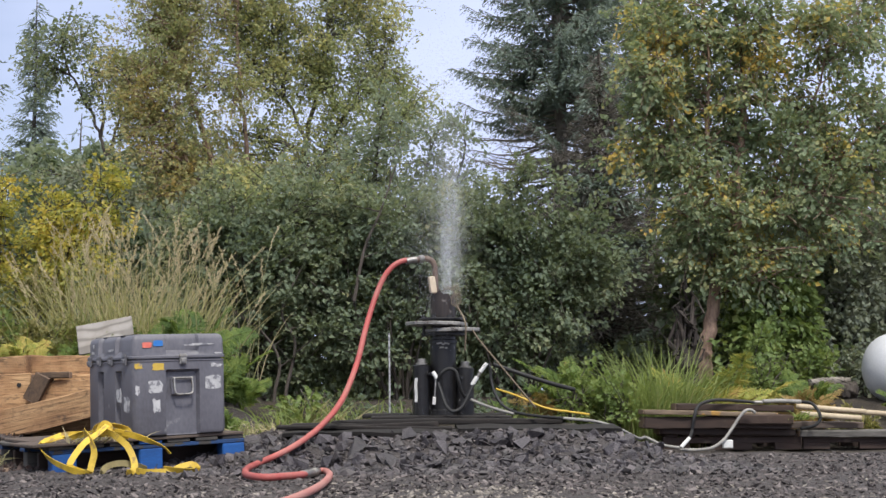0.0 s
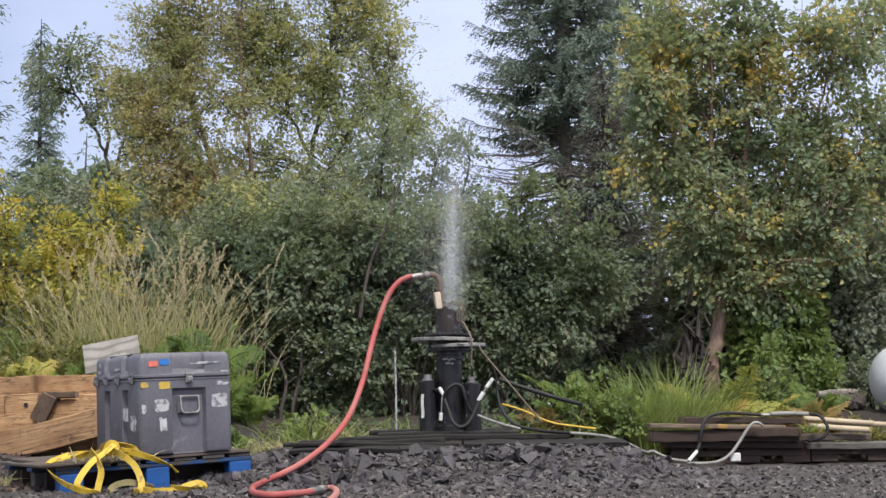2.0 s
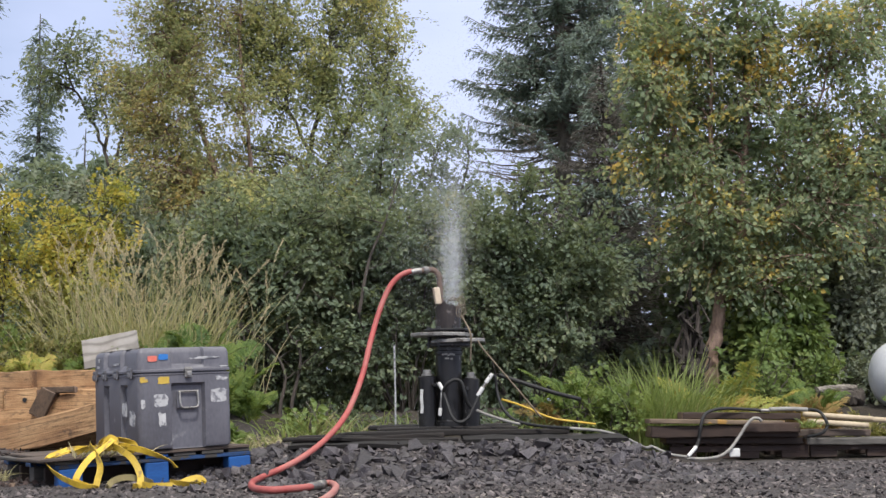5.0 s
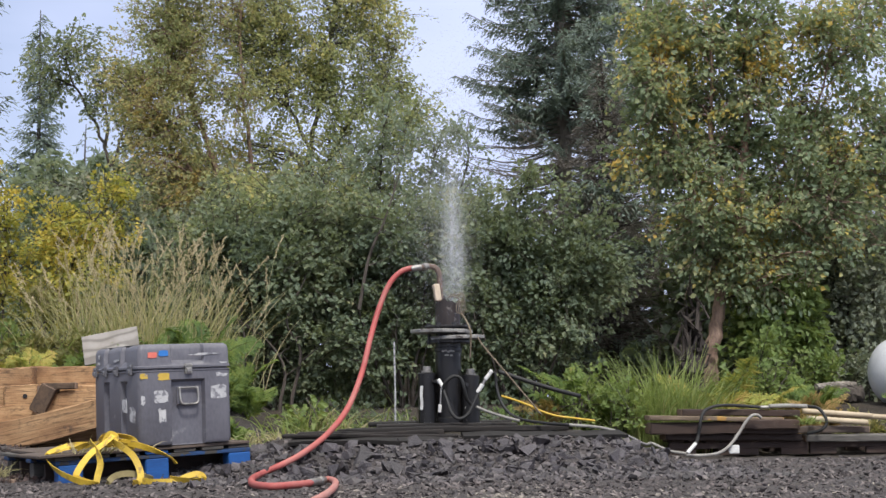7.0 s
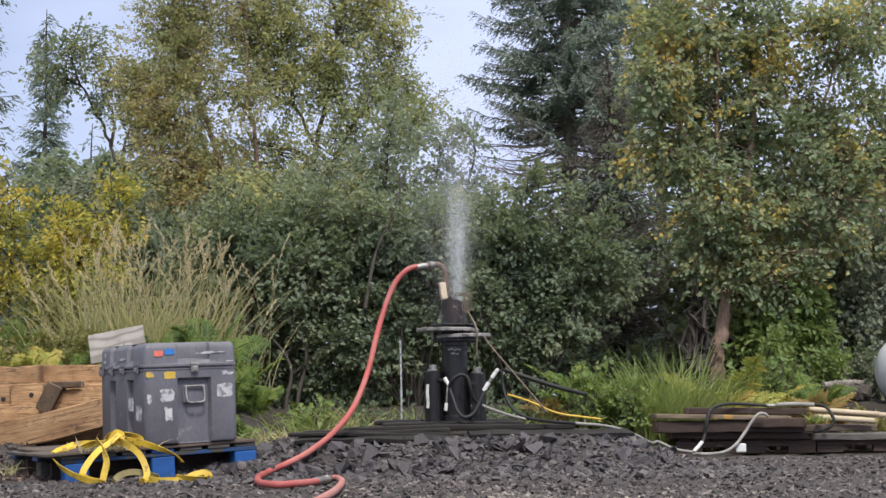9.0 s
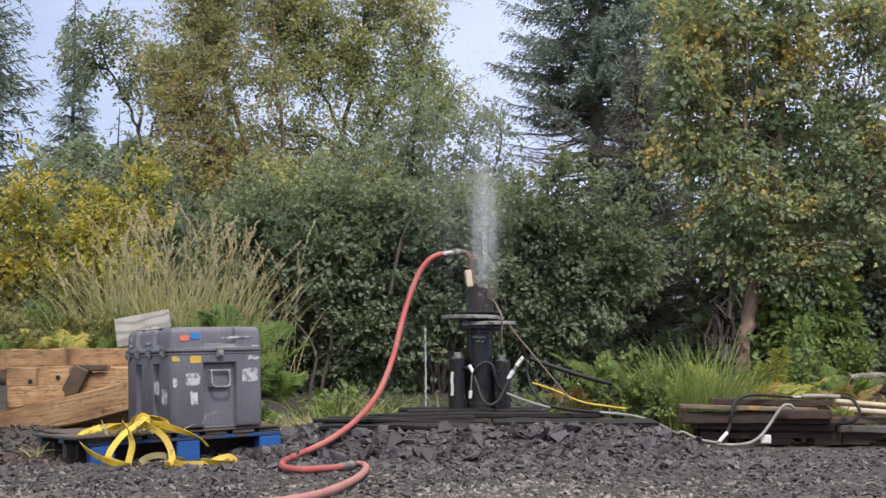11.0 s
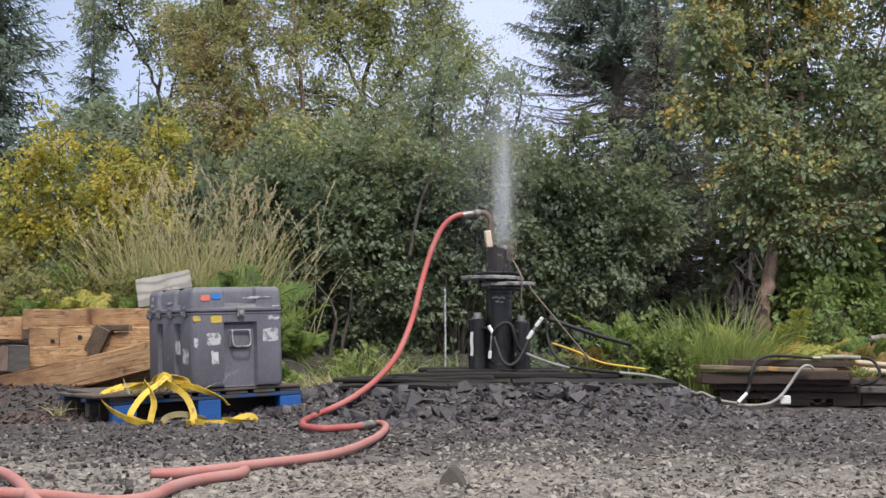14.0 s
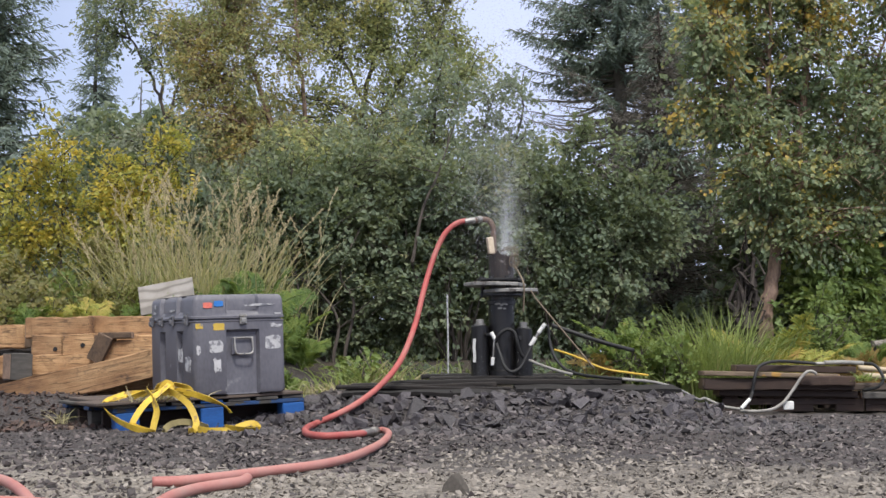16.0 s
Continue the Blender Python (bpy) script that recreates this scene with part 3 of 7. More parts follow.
    # dark forked tree
    broadleaf("tree", (-4.0, 20, 0.3), [(stem(20, (-4.0, 0.3), (-4.03, 2.5), (-4.06, 3.62), (-4.13, 3.96), (-4.27, 4.38), (-4.53, 4.89), (-4.71, 5.28), (-4.8, 5.67), (-4.67, 6.1)), 0.038),
                                        (stem(20, (-4.08, 3.8), (-3.98, 4.29), (-3.88, 4.8), (-3.93, 5.32)), 0.026), (stem(20, (-4.2, 4.2), (-4.15, 4.6), (-4.35, 5.1)), 0.03)],
              lobes_at(20, ((-4.85, 5.35, 0.22, 0.2), (-4.95, 5.6, 0.26, 0.26), (-4.62, 5.9, 0.26, 0.22), (-4.3, 5.72, 0.24, 0.24), (-5.0, 5.2, 0.18, 0.2), (-4.2, 5.3, 0.22, 0.25), (-3.9, 5.35, 0.26, 0.22), (-3.75, 4.9, 0.2, 0.26), (-4.35, 4.75, 0.14, 0.2), (-4.6, 3.5, 0.5, 0.36), (-5.1, 3.3, 0.45, 0.4), (-3.75, 4.1, 0.24, 0.4), (-3.6, 3.4, 0.4, 0.5))),
              M["leaf_alder"], M["bark_dark"], 0.06, 400, 20, "dark thin-crowned tree with a forked trunk", "tree", 0.32)
    # golden birch with a rusty stem
    broadleaf("birch_tree", (-1.75, 17, 0.35), [(stem(17, (-1.75, 0.35), (-1.79, 1.78), (-1.93, 2.42), (-2.15, 3.2), (-2.32, 3.78), (-2.47, 4.14), (-2.75, 4.9), (-2.85, 6.0)), 0.06),
                                               (stem(16.9, (-1.85, 2.3), (-2.25, 2.95), (-2.6, 3.5), (-2.78, 3.9), (-3.1, 4.2), (-3.3, 4.45)), 0.03),
                                               (stem(17.1, (-1.9, 2.6), (-1.75, 3.4), (-1.85, 4.3), (-1.9, 5.4), (-1.8, 6.6)), 0.038)],
              lobes_at(17, ((-3.2, 4.45, 0.28, 0.24), (-2.95, 4.85, 0.3, 0.26), (-2.95, 5.3, 0.26, 0.24), (-2.6, 5.2, 0.34, 0.3), (-2.75, 4.45, 0.3, 0.28), (-3.1, 3.95, 0.28, 0.28), (-2.65, 3.9, 0.3, 0.26), (-2.85, 3.35, 0.34, 0.3), (-2.35, 3.35, 0.32, 0.28), (-2.3, 4.75, 0.32, 0.3), (-2.3, 5.5, 0.32, 0.3), (-2.5, 6.1, 0.5, 0.4), (-2.6, 2.85, 0.5, 0.3), (-1.95, 2.95, 0.36, 0.3), (-2.0, 4.2, 0.2, 0.26))),
              M["leaf_birch"], M["bark_red"], 0.047, 1650, 22, "golden birch with a rust-brown stem", "tree", 0.34)
    # tall birch of green and yellow leaves
    broadleaf("birch_tree", (-1.1, 17.6, 0.35), [(stem(17.6, (-1.1, 0.35), (-1.14, 2.62), (-1.06, 3.55), (-0.86, 4.55), (-0.72, 5.5), (-0.6, 7.0)), 0.048),
                                                 (stem(17.5, (-1.08, 3.0), (-0.6, 3.9), (-0.1, 4.6), (0.1, 5.0)), 0.024), (stem(17.5, (-1.0, 3.6), (-1.35, 4.4), (-1.5, 5.3), (-1.45, 6.6)), 0.026),
                                                 (stem(17.4, (-1.1, 2.5), (-0.5, 3.2), (0.15, 3.8)), 0.022)],
              lobes_at(17.5, ((-2.0, 5.2, 0.34, 0.3), (-2.1, 4.6, 0.26, 0.24), (-1.9, 3.75, 0.3, 0.2), (-1.55, 5.1, 0.4, 0.34), (-1.6, 5.8, 0.5, 0.4), (-1.05, 5.2, 0.36, 0.34), (-0.75, 5.8, 0.5, 0.4), (-0.5, 5.15, 0.4, 0.36), (-0.1, 5.3, 0.34, 0.32), (-1.15, 4.6, 0.34, 0.26), (-0.65, 4.5, 0.36, 0.32), (-0.15, 4.7, 0.34, 0.3), (0.25, 4.55, 0.3, 0.24), (0.42, 4.3, 0.22, 0.2), (-0.3, 4.05, 0.36, 0.28), (0.15, 3.95, 0.26, 0.22), (-0.7, 3.7, 0.34, 0.28), (-1.55, 4.45, 0.26, 0.24), (-1.5, 3.45, 0.4, 0.24), (-1.1, 2.95, 0.5, 0.34), (-0.3, 3.3, 0.44, 0.3), (-1.1, 6.6, 0.8, 0.5), (-0.2, 6.1, 0.45, 0.4))),
              M["leaf_birch_green"], M["bark_stem"], 0.047, 2150, 23, "tall pale-stemmed birch with green and yellow leaves", "tree", 0.34)
    # dull alder behind the dry grass
    broadleaf("alder_tree", (-2.6, 16.2, 0.4), [(stem(16.2, (-2.6, 0.4), (-2.7, 1.6), (-3.0, 2.8)), 0.04), (stem(16.2, (-2.5, 0.4), (-2.3, 1.6), (-2.1, 2.9)), 0.04)],
              scatter(-3.6, -1.4, 15.9, 16.4, lambda x: 2.95 + 0.3 * math.sin(3 * x), 1.2, 15, 0.25, 0.4),
              M["leaf_dull"], M["bark_dark"], 0.072, 560, 26, "dark dull green alder behind the dry grass", "tree", 0.35)
    # pale grey-green willow whose thin tips rise above the alders
    broadleaf("willow", (0.1, 15.2, 0.35), [(stem(15.2, (0.0, 0.35), (-0.2, 1.6), (-0.15, 2.6), (-0.02, 3.6)), 0.035), (stem(15.2, (0.1, 0.35), (0.35, 1.6), (0.42, 2.5), (0.5, 3.3)), 0.035), (stem(15.2, (0.2, 0.4), (0.6, 1.9), (0.85, 2.9), (0.9, 3.6)), 0.03), (stem(15.2, (0.0, 0.4), (-0.6, 1.8), (-0.8, 3.0)), 0.03)],
              lobes_at(15.1, ((-0.02, 3.45, 0.16, 0.26), (0.3, 3.1, 0.24, 0.22), (0.5, 3.3, 0.14, 0.2), (0.88, 3.4, 0.13, 0.24), (0.78, 3.0, 0.22, 0.24), (-0.3, 2.95, 0.26, 0.24), (0.1, 2.75, 0.28, 0.22), (0.55, 2.6, 0.28, 0.24), (-0.7, 2.9, 0.28, 0.3), (-1.05, 2.7, 0.3, 0.3), (-0.3, 2.4, 0.34, 0.26), (0.2, 2.2, 0.36, 0.26), (0.85, 2.4, 0.28, 0.3), (-0.8, 2.3, 0.3, 0.25), (0.7, 2.0, 0.36, 0.3), (-0.2, 1.9, 0.4, 0.3))),
              M["leaf_willow"], M["bark_dark"], 0.058, 560, 20, "pale grey-green willow rising above the alder bushes", "tree", 0.32, 0.15)
    # alders behind the well
    left_top = lambda x: 2.42 + 0.2 * math.sin(2.6 * x + 0.5) + 0.16 * math.sin(7 * x)
    mid_top = lambda x: 2.45 + 0.25 * math.sin(3.1 * x + 1.2) + 0.2 * math.sin(8 * x + 1)
    right_top = lambda x: 2.95 - 0.62 * max(0.0, x - 1.3) + 0.15 * math.sin(9 * x)
    for x, y, lobes, mat, cnt, lab in (
        (-1.3, 13.3, scatter(-2.05, -0.45, 13.1, 13.6, left_top, 0.75, 18, 0.24, 0.4), "leaf_alder", 900, "dark green alder bush with crooked stems"),
        (0.15, 13.6, scatter(-0.55, 0.8, 13.3, 13.8, mid_top, 0.75, 17, 0.24, 0.38), "leaf_alder", 860, "leafy alder bush behind the well"),
        (1.3, 13.6, scatter(0.72, 1.95, 13.4, 13.8, right_top, 0.75, 17, 0.24, 0.38), "leaf_alder", 900, "dense alder bush beside the dead spruce boughs")):
        tr = []
        for k in range(7):
            dx, dy = RNG.uniform(-0.85, 0.85), RNG.uniform(-0.4, 0.2)
            tr.append(([(x + dx * 0.15, y - 0.1, 0.3), (x + dx * 0.5, y + dy - 0.1, 0.95), (x + dx * 0.8, y + dy, 1.6), (x + dx, y + dy, 2.3)], RNG.uniform(0.011, 0.02)))
        broadleaf("alder_bush", (x, y, 0.3), tr, lobes, M[mat], M["bark_dark"], 0.058, int(cnt * 1.1), 30, lab, "shrub", 0.33)
    # crooked dark stems at the foot of the alders
    for x, pts in ((-1.05, ((-1.05, 0.4), (-1.0, 0.75), (-1.2, 1.05), (-1.5, 1.25))), (-1.0, ((-0.95, 0.4), (-0.85, 0.9), (-0.98, 1.2), (-0.8, 1.6))), (-0.25, ((-0.3, 1.3), (-0.2, 1.8), (-0.05, 2.15), (0.1, 2.6)))):
        t = thing("bare_shrub", Matrix.Translation((x, 12.85, 0.3)), "bare crooked dark stem before the alder leaves", "shrub", "bare stems")
        P = spline([(px - x, 0.0, pz - 0.3) for px, pz in pts], 5)
        h = Heap()
        P[0, 2] = 0.0 if pts[0][1] < 1 else P[0, 2]
        h.tube(P, np.linspace(0.02, 0.006, len(P)), 6)
        for j in range(4, len(P), 3):
            e = P[j] + [RNG.uniform(-0.3, 0.3), RNG.uniform(-0.1, 0.1), RNG.uniform(0.05, 0.3)]
            Q, R = limb(P[j], e, 0.008, 0.002)
            h.tube(Q, R, 4)
        part("wood", h.mesh("wood", smooth=True), M["bark_dark"], t)
    # pale bare twigs that stick out of the shade beside the birch
    t = thing("bare_shrub", Matrix.Translation((2.9, 14.7, 0.35)), "tangle of pale dead twigs beside the birch trunk", "shrub", "bare stems")
    h = Heap()
    for i in range(22):
        a = np.array([RNG.uniform(-0.15, 0.25), RNG.uniform(-0.1, 0.1), 0.0 if i < 3 else RNG.uniform(1.35, 1.65)])
        e = a + [RNG.uniform(-0.35, 0.2), RNG.uniform(-0.15, 0.1), RNG.uniform(1.3, 1.7) if i < 3 else RNG.uniform(-0.1, 0.3)]
        P, R = limb(a, e, 0.008 if i < 3 else 0.005, 0.002, RNG.uniform(-0.1, 0.1), 0.2)
        h.tube(P, R, 4)
    tagged(part("twig", h.mesh("twig", smooth=True), M["bark_grey"], t), kind="stuff")
    # dead spruce whose layered brown boughs fill the gap beside the birch
    spruce("dead_spruce", (2.62, 16.4, 0.3), 4.3, 0.95, "dead spruce with bare brown boughs in layers", 0.02, 0.065, 17, 2.5, 0.13, dead=1.2, group="spruces")
    # birch by the stump
    broadleaf("birch_tree", (3.30, 14, 0.3), [(stem(14, (3.26, 0.3), (3.28, 0.75), (3.36, 1.15), (3.48, 1.7), (3.68, 2.6), (3.78, 3.6), (3.7, 4.8)), 0.10),
                                              ([(3.5, 14, 1.7), (3.2, 13.9, 2.4), (2.95, 13.8, 3.3), (2.8, 13.8, 4.4)], 0.03), (stem(13.9, (3.6, 2.2), (3.35, 3.0), (3.4, 3.9), (3.3, 4.8)), 0.035),
                                              (stem(14, (3.55, 1.9), (4.1, 2.7), (4.55, 3.5), (4.8, 4.4)), 0.03), (stem(13.9, (3.6, 2.1), (4.2, 2.5), (4.9, 3.0), (5.4, 3.3)), 0.035)],
              lobes_at(14, ((2.68, 4.3, 0.26, 0.28), (2.85, 4.0, 0.3, 0.22), (2.62, 3.7, 0.2, 0.2), (3.2, 4.35, 0.36, 0.32), (2.75, 3.2, 0.34, 0.24), (2.55, 3.05, 0.22, 0.18), (3.2, 3.6, 0.3, 0.3), (3.0, 2.65, 0.26, 0.22), (3.05, 2.3, 0.22, 0.2), (3.3, 3.0, 0.32, 0.28), (3.35, 2.3, 0.3, 0.24), (3.7, 4.3, 0.36, 0.34), (3.75, 3.7, 0.32, 0.3), (3.8, 3.1, 0.36, 0.3), (3.75, 2.5, 0.36, 0.3), (3.5, 2.0, 0.3, 0.2), (3.25, 2.05, 0.2, 0.16), (3.7, 1.75, 0.28, 0.18), (4.15, 4.4, 0.34, 0.34), (4.25, 3.7, 0.26, 0.26), (4.3, 3.1, 0.34, 0.28), (4.2, 2.45, 0.34, 0.3), (4.1, 1.9, 0.36, 0.26), (4.65, 4.35, 0.26, 0.2), (4.75, 3.3, 0.22, 0.24), (4.85, 2.8, 0.32, 0.26), (4.65, 2.2, 0.34, 0.3), (5.2, 3.3, 0.24, 0.26), (5.35, 4.4, 0.28, 0.26), (5.0, 4.0, 0.2, 0.2), (5.3, 2.5, 0.3, 0.4))),
              M["leaf_green_birch"], M["bark_red"], 0.064, 2200, 20, "broad birch with green leaves turning yellow", "tree", 0.34, 0.4)
    broadleaf("shrub", (4.1, 14.2, 0.3), [(stem(14.2, (4.1, 0.3), (4.05, 1.0), (4.2, 1.7)), 0.03), (stem(14.2, (4.15, 0.3), (3.8, 0.9), (3.7, 1.4)), 0.02)],
              lobes_at(14.1, ((3.85, 1.45, 0.22, 0.2), (4.15, 1.3, 0.28, 0.26), (3.8, 0.95, 0.22, 0.25), (4.2, 0.85, 0.3, 0.28), (4.45, 1.6, 0.25, 0.25))),
              M["leaf_green"], M["bark_dark"], 0.085, 260, 22, "green bush beside the birch trunk", "shrub", 0.3)
    broadleaf("shrub", (5.0, 14.8, 0.3), [(stem(14.8, (5.0, 0.3), (5.0, 1.2), (5.1, 2.1)), 0.03), (stem(14.8, (5.1, 0.3), (5.5, 1.1), (5.6, 2.0)), 0.03)],
              lobes_at(14.8, ((4.85, 1.5, 0.35, 0.4), (5.3, 1.7, 0.4, 0.45), (5.0, 0.9, 0.45, 0.4), (5.6, 1.0, 0.45, 0.45), (5.6, 2.2, 0.4, 0.35), (4.75, 2.0, 0.25, 0.25))),
              M["leaf_dull"], M["bark_dark"], 0.072, 520, 24, "dull grey-green bush behind the tank", "shrub", 0.32)
    # yellow bush
    broadleaf("yellow_bush", (-3.35, 12.5, 0.6), [(stem(12.5, (-3.5, 0.6), (-3.52, 1.4), (-3.5, 2.4)), 0.018), (stem(12.5, (-3.3, 0.6), (-2.95, 1.6), (-2.55, 2.4)), 0.016), (stem(12.5, (-3.4, 0.6), (-3.8, 1.3), (-4.0, 1.8)), 0.016), (stem(12.5, (-3.3, 0.6), (-3.1, 1.5), (-3.0, 2.2)), 0.014)],
              lobes_at(12.5, ((-3.5, 2.15, 0.13, 0.28), (-3.65, 1.7, 0.26, 0.2), (-2.55, 2.25, 0.16, 0.16), (-2.75, 1.95, 0.22, 0.16), (-3.05, 2.1, 0.2, 0.16), (-3.1, 1.75, 0.3, 0.2), (-3.3, 1.4, 0.4, 0.22), (-4.0, 1.45, 0.3, 0.28), (-2.7, 1.6, 0.25, 0.2), (-3.9, 1.9, 0.2, 0.2), (-2.9, 1.3, 0.3, 0.2))),
              M["leaf_yellow"], M["bark_dark"], 0.046, 520, 26, "bush with bright yellow autumn leaves", "shrub", 0.26, 0.15)

    # olive saplings that join the alders to the birches above them
    broadleaf("birch_sapling", (-0.8, 15.9, 0.35), [(stem(15.9, (-0.8, 0.35), (-1.0, 1.8), (-1.3, 3.0)), 0.025), (stem(15.9, (-0.75, 0.35), (-0.5, 1.8), (-0.4, 3.1)), 0.025), (stem(15.9, (-0.85, 0.35), (-1.6, 1.8), (-2.0, 2.8)), 0.022)],
              scatter(-2.3, 0.3, 15.6, 15.9, lambda x: 3.25 + 0.25 * math.sin(3.7 * x) + 0.15 * math.sin(9 * x), 2.0, 14, 0.2, 0.34),
              M["leaf_birch_green"], M["bark_dark"], 0.054, 420, 20, "olive-green birch saplings behind the alder bushes", "tree", 0.32)


build_wood()

# ---- undergrowth ----
def fern(at, size, mat, label, n=7):
    """A fern: arching fronds with rows of toothed leaflets that taper to the tip."""
    root = thing("fern", Matrix.Translation(at), label, "fern", "ferns")
    stems, PP, DD, LL, WW, NN = Heap(), [], [], [], [], []
    for i in range(n):
        a = 2 * math.pi * (i + RNG.uniform(-0.35, 0.35)) / n
        d = np.array([math.cos(a), math.sin(a), 0])
        ln = size * RNG.uniform(0.65, 1.2)
        t = np.linspace(0, 1, 10)
        tilt = RNG.uniform(0.2, 0.95)
        P = d * (ln * tilt * t)[:, None] + np.array([0, 0, 1]) * (ln * (RNG.uniform(0.8, 1.15) * t - RNG.uniform(0.25, 0.55) * t ** 2.4))[:, None] + RNG.normal(0, 0.006, (10, 3))
        stems.tube(P, np.linspace(0.005, 0.0015, 10), 4)
        m = 20
        s = np.linspace(0.18, 0.99, m)
        q = np.stack([np.interp(s, t, P[:, k]) for k in range(3)], 1)
        tan = unit(np.gradient(q, axis=0))
        # each frond turns its face to the open yard
        side = unit(np.cross(tan, [RNG.normal(0, 0.4), RNG.uniform(-1.1, -0.1), 0.75]))
        nrm = unit(np.cross(side, tan))
        w = ln * 0.25 * np.sin(np.clip(1.12 - s, 0, 1) * 1.9) ** 0.9 + 0.006
        for sg in (1, -1):
            dr = unit(side * sg + tan * 0.42 + RNG.normal(0, 0.07, (m, 3)) + [0, 0, -0.15])
            L = w * RNG.uniform(0.85, 1.1, m)
            PP.append(q), DD.append(dr), LL.append(L), WW.append(L * 0.10 + 0.003), NN.append(nrm)
            across = np.cross(dr, nrm)
            for f in (0.12, 0.36, 0.6):
                for e in (1, -1):
                    PP.append(q + dr * (L * f)[:, None]), DD.append(across * e + dr * 0.8)
                    k = 0.36 * L * (1.1 - f)
                    LL.append(k), WW.append(k * 0.5 + 0.002), NN.append(nrm + RNG.normal(0, 0.15, (m, 3)))
    V, F = leaves(np.vstack(PP), np.vstack(DD), np.vstack(NN), np.concatenate(LL), np.concatenate(WW), 0.08)
    part("stem", stems.mesh("stem", smooth=True), mat, root)
    part("frond", mesh_from("frond", V, F), mat, root)
    return root


def grass_tuft(name, at, spread, n, length, width, mat, label, bend=0.45, lean=0.45, heads=0, wind=(0, 0)):
    """A tuft of long blades, with thin feathery seed heads if any."""
    root = thing(name, Matrix.Translation(at), label, "grass")
    P = RNG.normal(0, 1, (n, 3)) * [spread[0], spread[1], 0]
    D = RNG.normal(0, lean, (n, 3)) * [1, 1, 0] + [wind[0], wind[1], 1] + P * [0.5, 0.5, 0]
    V, F = blades(P, D, length * RNG.uniform(0.5, 1.1, n), width * RNG.uniform(0.7, 1.2, n), bend * RNG.uniform(0.2, 1.3, n))
    tagged(part("blade", mesh_from("blade", V, F), mat, root), kind="stuff")
    if heads:
        stalk, PP, DD = Heap(), [], []
        for i in range(heads):
            p = RNG.normal(0, 1, 3) * [spread[0], spread[1], 0]
            d = unit(RNG.normal(0, 0.12, 3) * [1, 1, 0] + [wind[0], wind[1], 1])
            ln = length * RNG.uniform(0.7, 1.35)
            u = np.linspace(0, 1, 7)
            nod = unit(np.array([wind[0] + RNG.normal(0, 0.5), RNG.normal(0, 0.4), 0]))
            Q = p + d * (ln * u)[:, None] + nod * (0.16 * ln * RNG.uniform(0.3, 1.4) * u ** 3)[:, None] - np.array([0, 0, 1]) * (0.07 * ln * u ** 4)[:, None]
            stalk.tube(Q, np.linspace(0.0026, 0.001, 7), 3)
            m = 30
            t = RNG.uniform(0.80, 1.0, m)
            c = np.stack([np.interp(t, u, Q[:, k]) for k in range(3)], 1)
            PP.append(c + RNG.normal(0, 0.004, (m, 3))), DD.append(unit(Q[-1] - Q[-2]) + RNG.normal(0, 0.3, (m, 3)))
        P, D = np.vstack(PP), np.vstack(DD)
        V, F = leaves(P, D, RNG.normal(0, 1, P.shape), RNG.uniform(0.02, 0.045, len(P)), np.full(len(P), 0.008), 0.2)
        tagged(part("stalk", stalk.mesh("stalk"), M["grass_dry"], root), kind="stuff")
        tagged(part("seed_head", mesh_from("seed_head", V, F), M["grass_seed"], root), kind="stuff")
    return root


def low_bush(at, radii, leaf, label, L=0.05, sprays=60, per=20):
    x, y, z = at
    tr = [([(x, y, z), (x + dx * radii[0] * 0.5, y, z + radii[2] * 0.6), (x + dx * radii[0], y, z + radii[2] * 1.3)], 0.01) for dx in (-0.7, -0.2, 0.3, 0.8)]
    rows = [(x + RNG.uniform(-0.8, 0.8) * radii[0], z + radii[2] * RNG.uniform(0.3, 1.3), radii[0] * RNG.uniform(0.3, 0.5), radii[2] * RNG.uniform(0.35, 0.6)) for i in range(5)]
    return broadleaf("low_bush", at, tr, lobes_at(y, rows), M[leaf], M["bark_dark"], L, sprays, per, label, "shrub", 0.18, 0.1, "low bushes", 0.008)


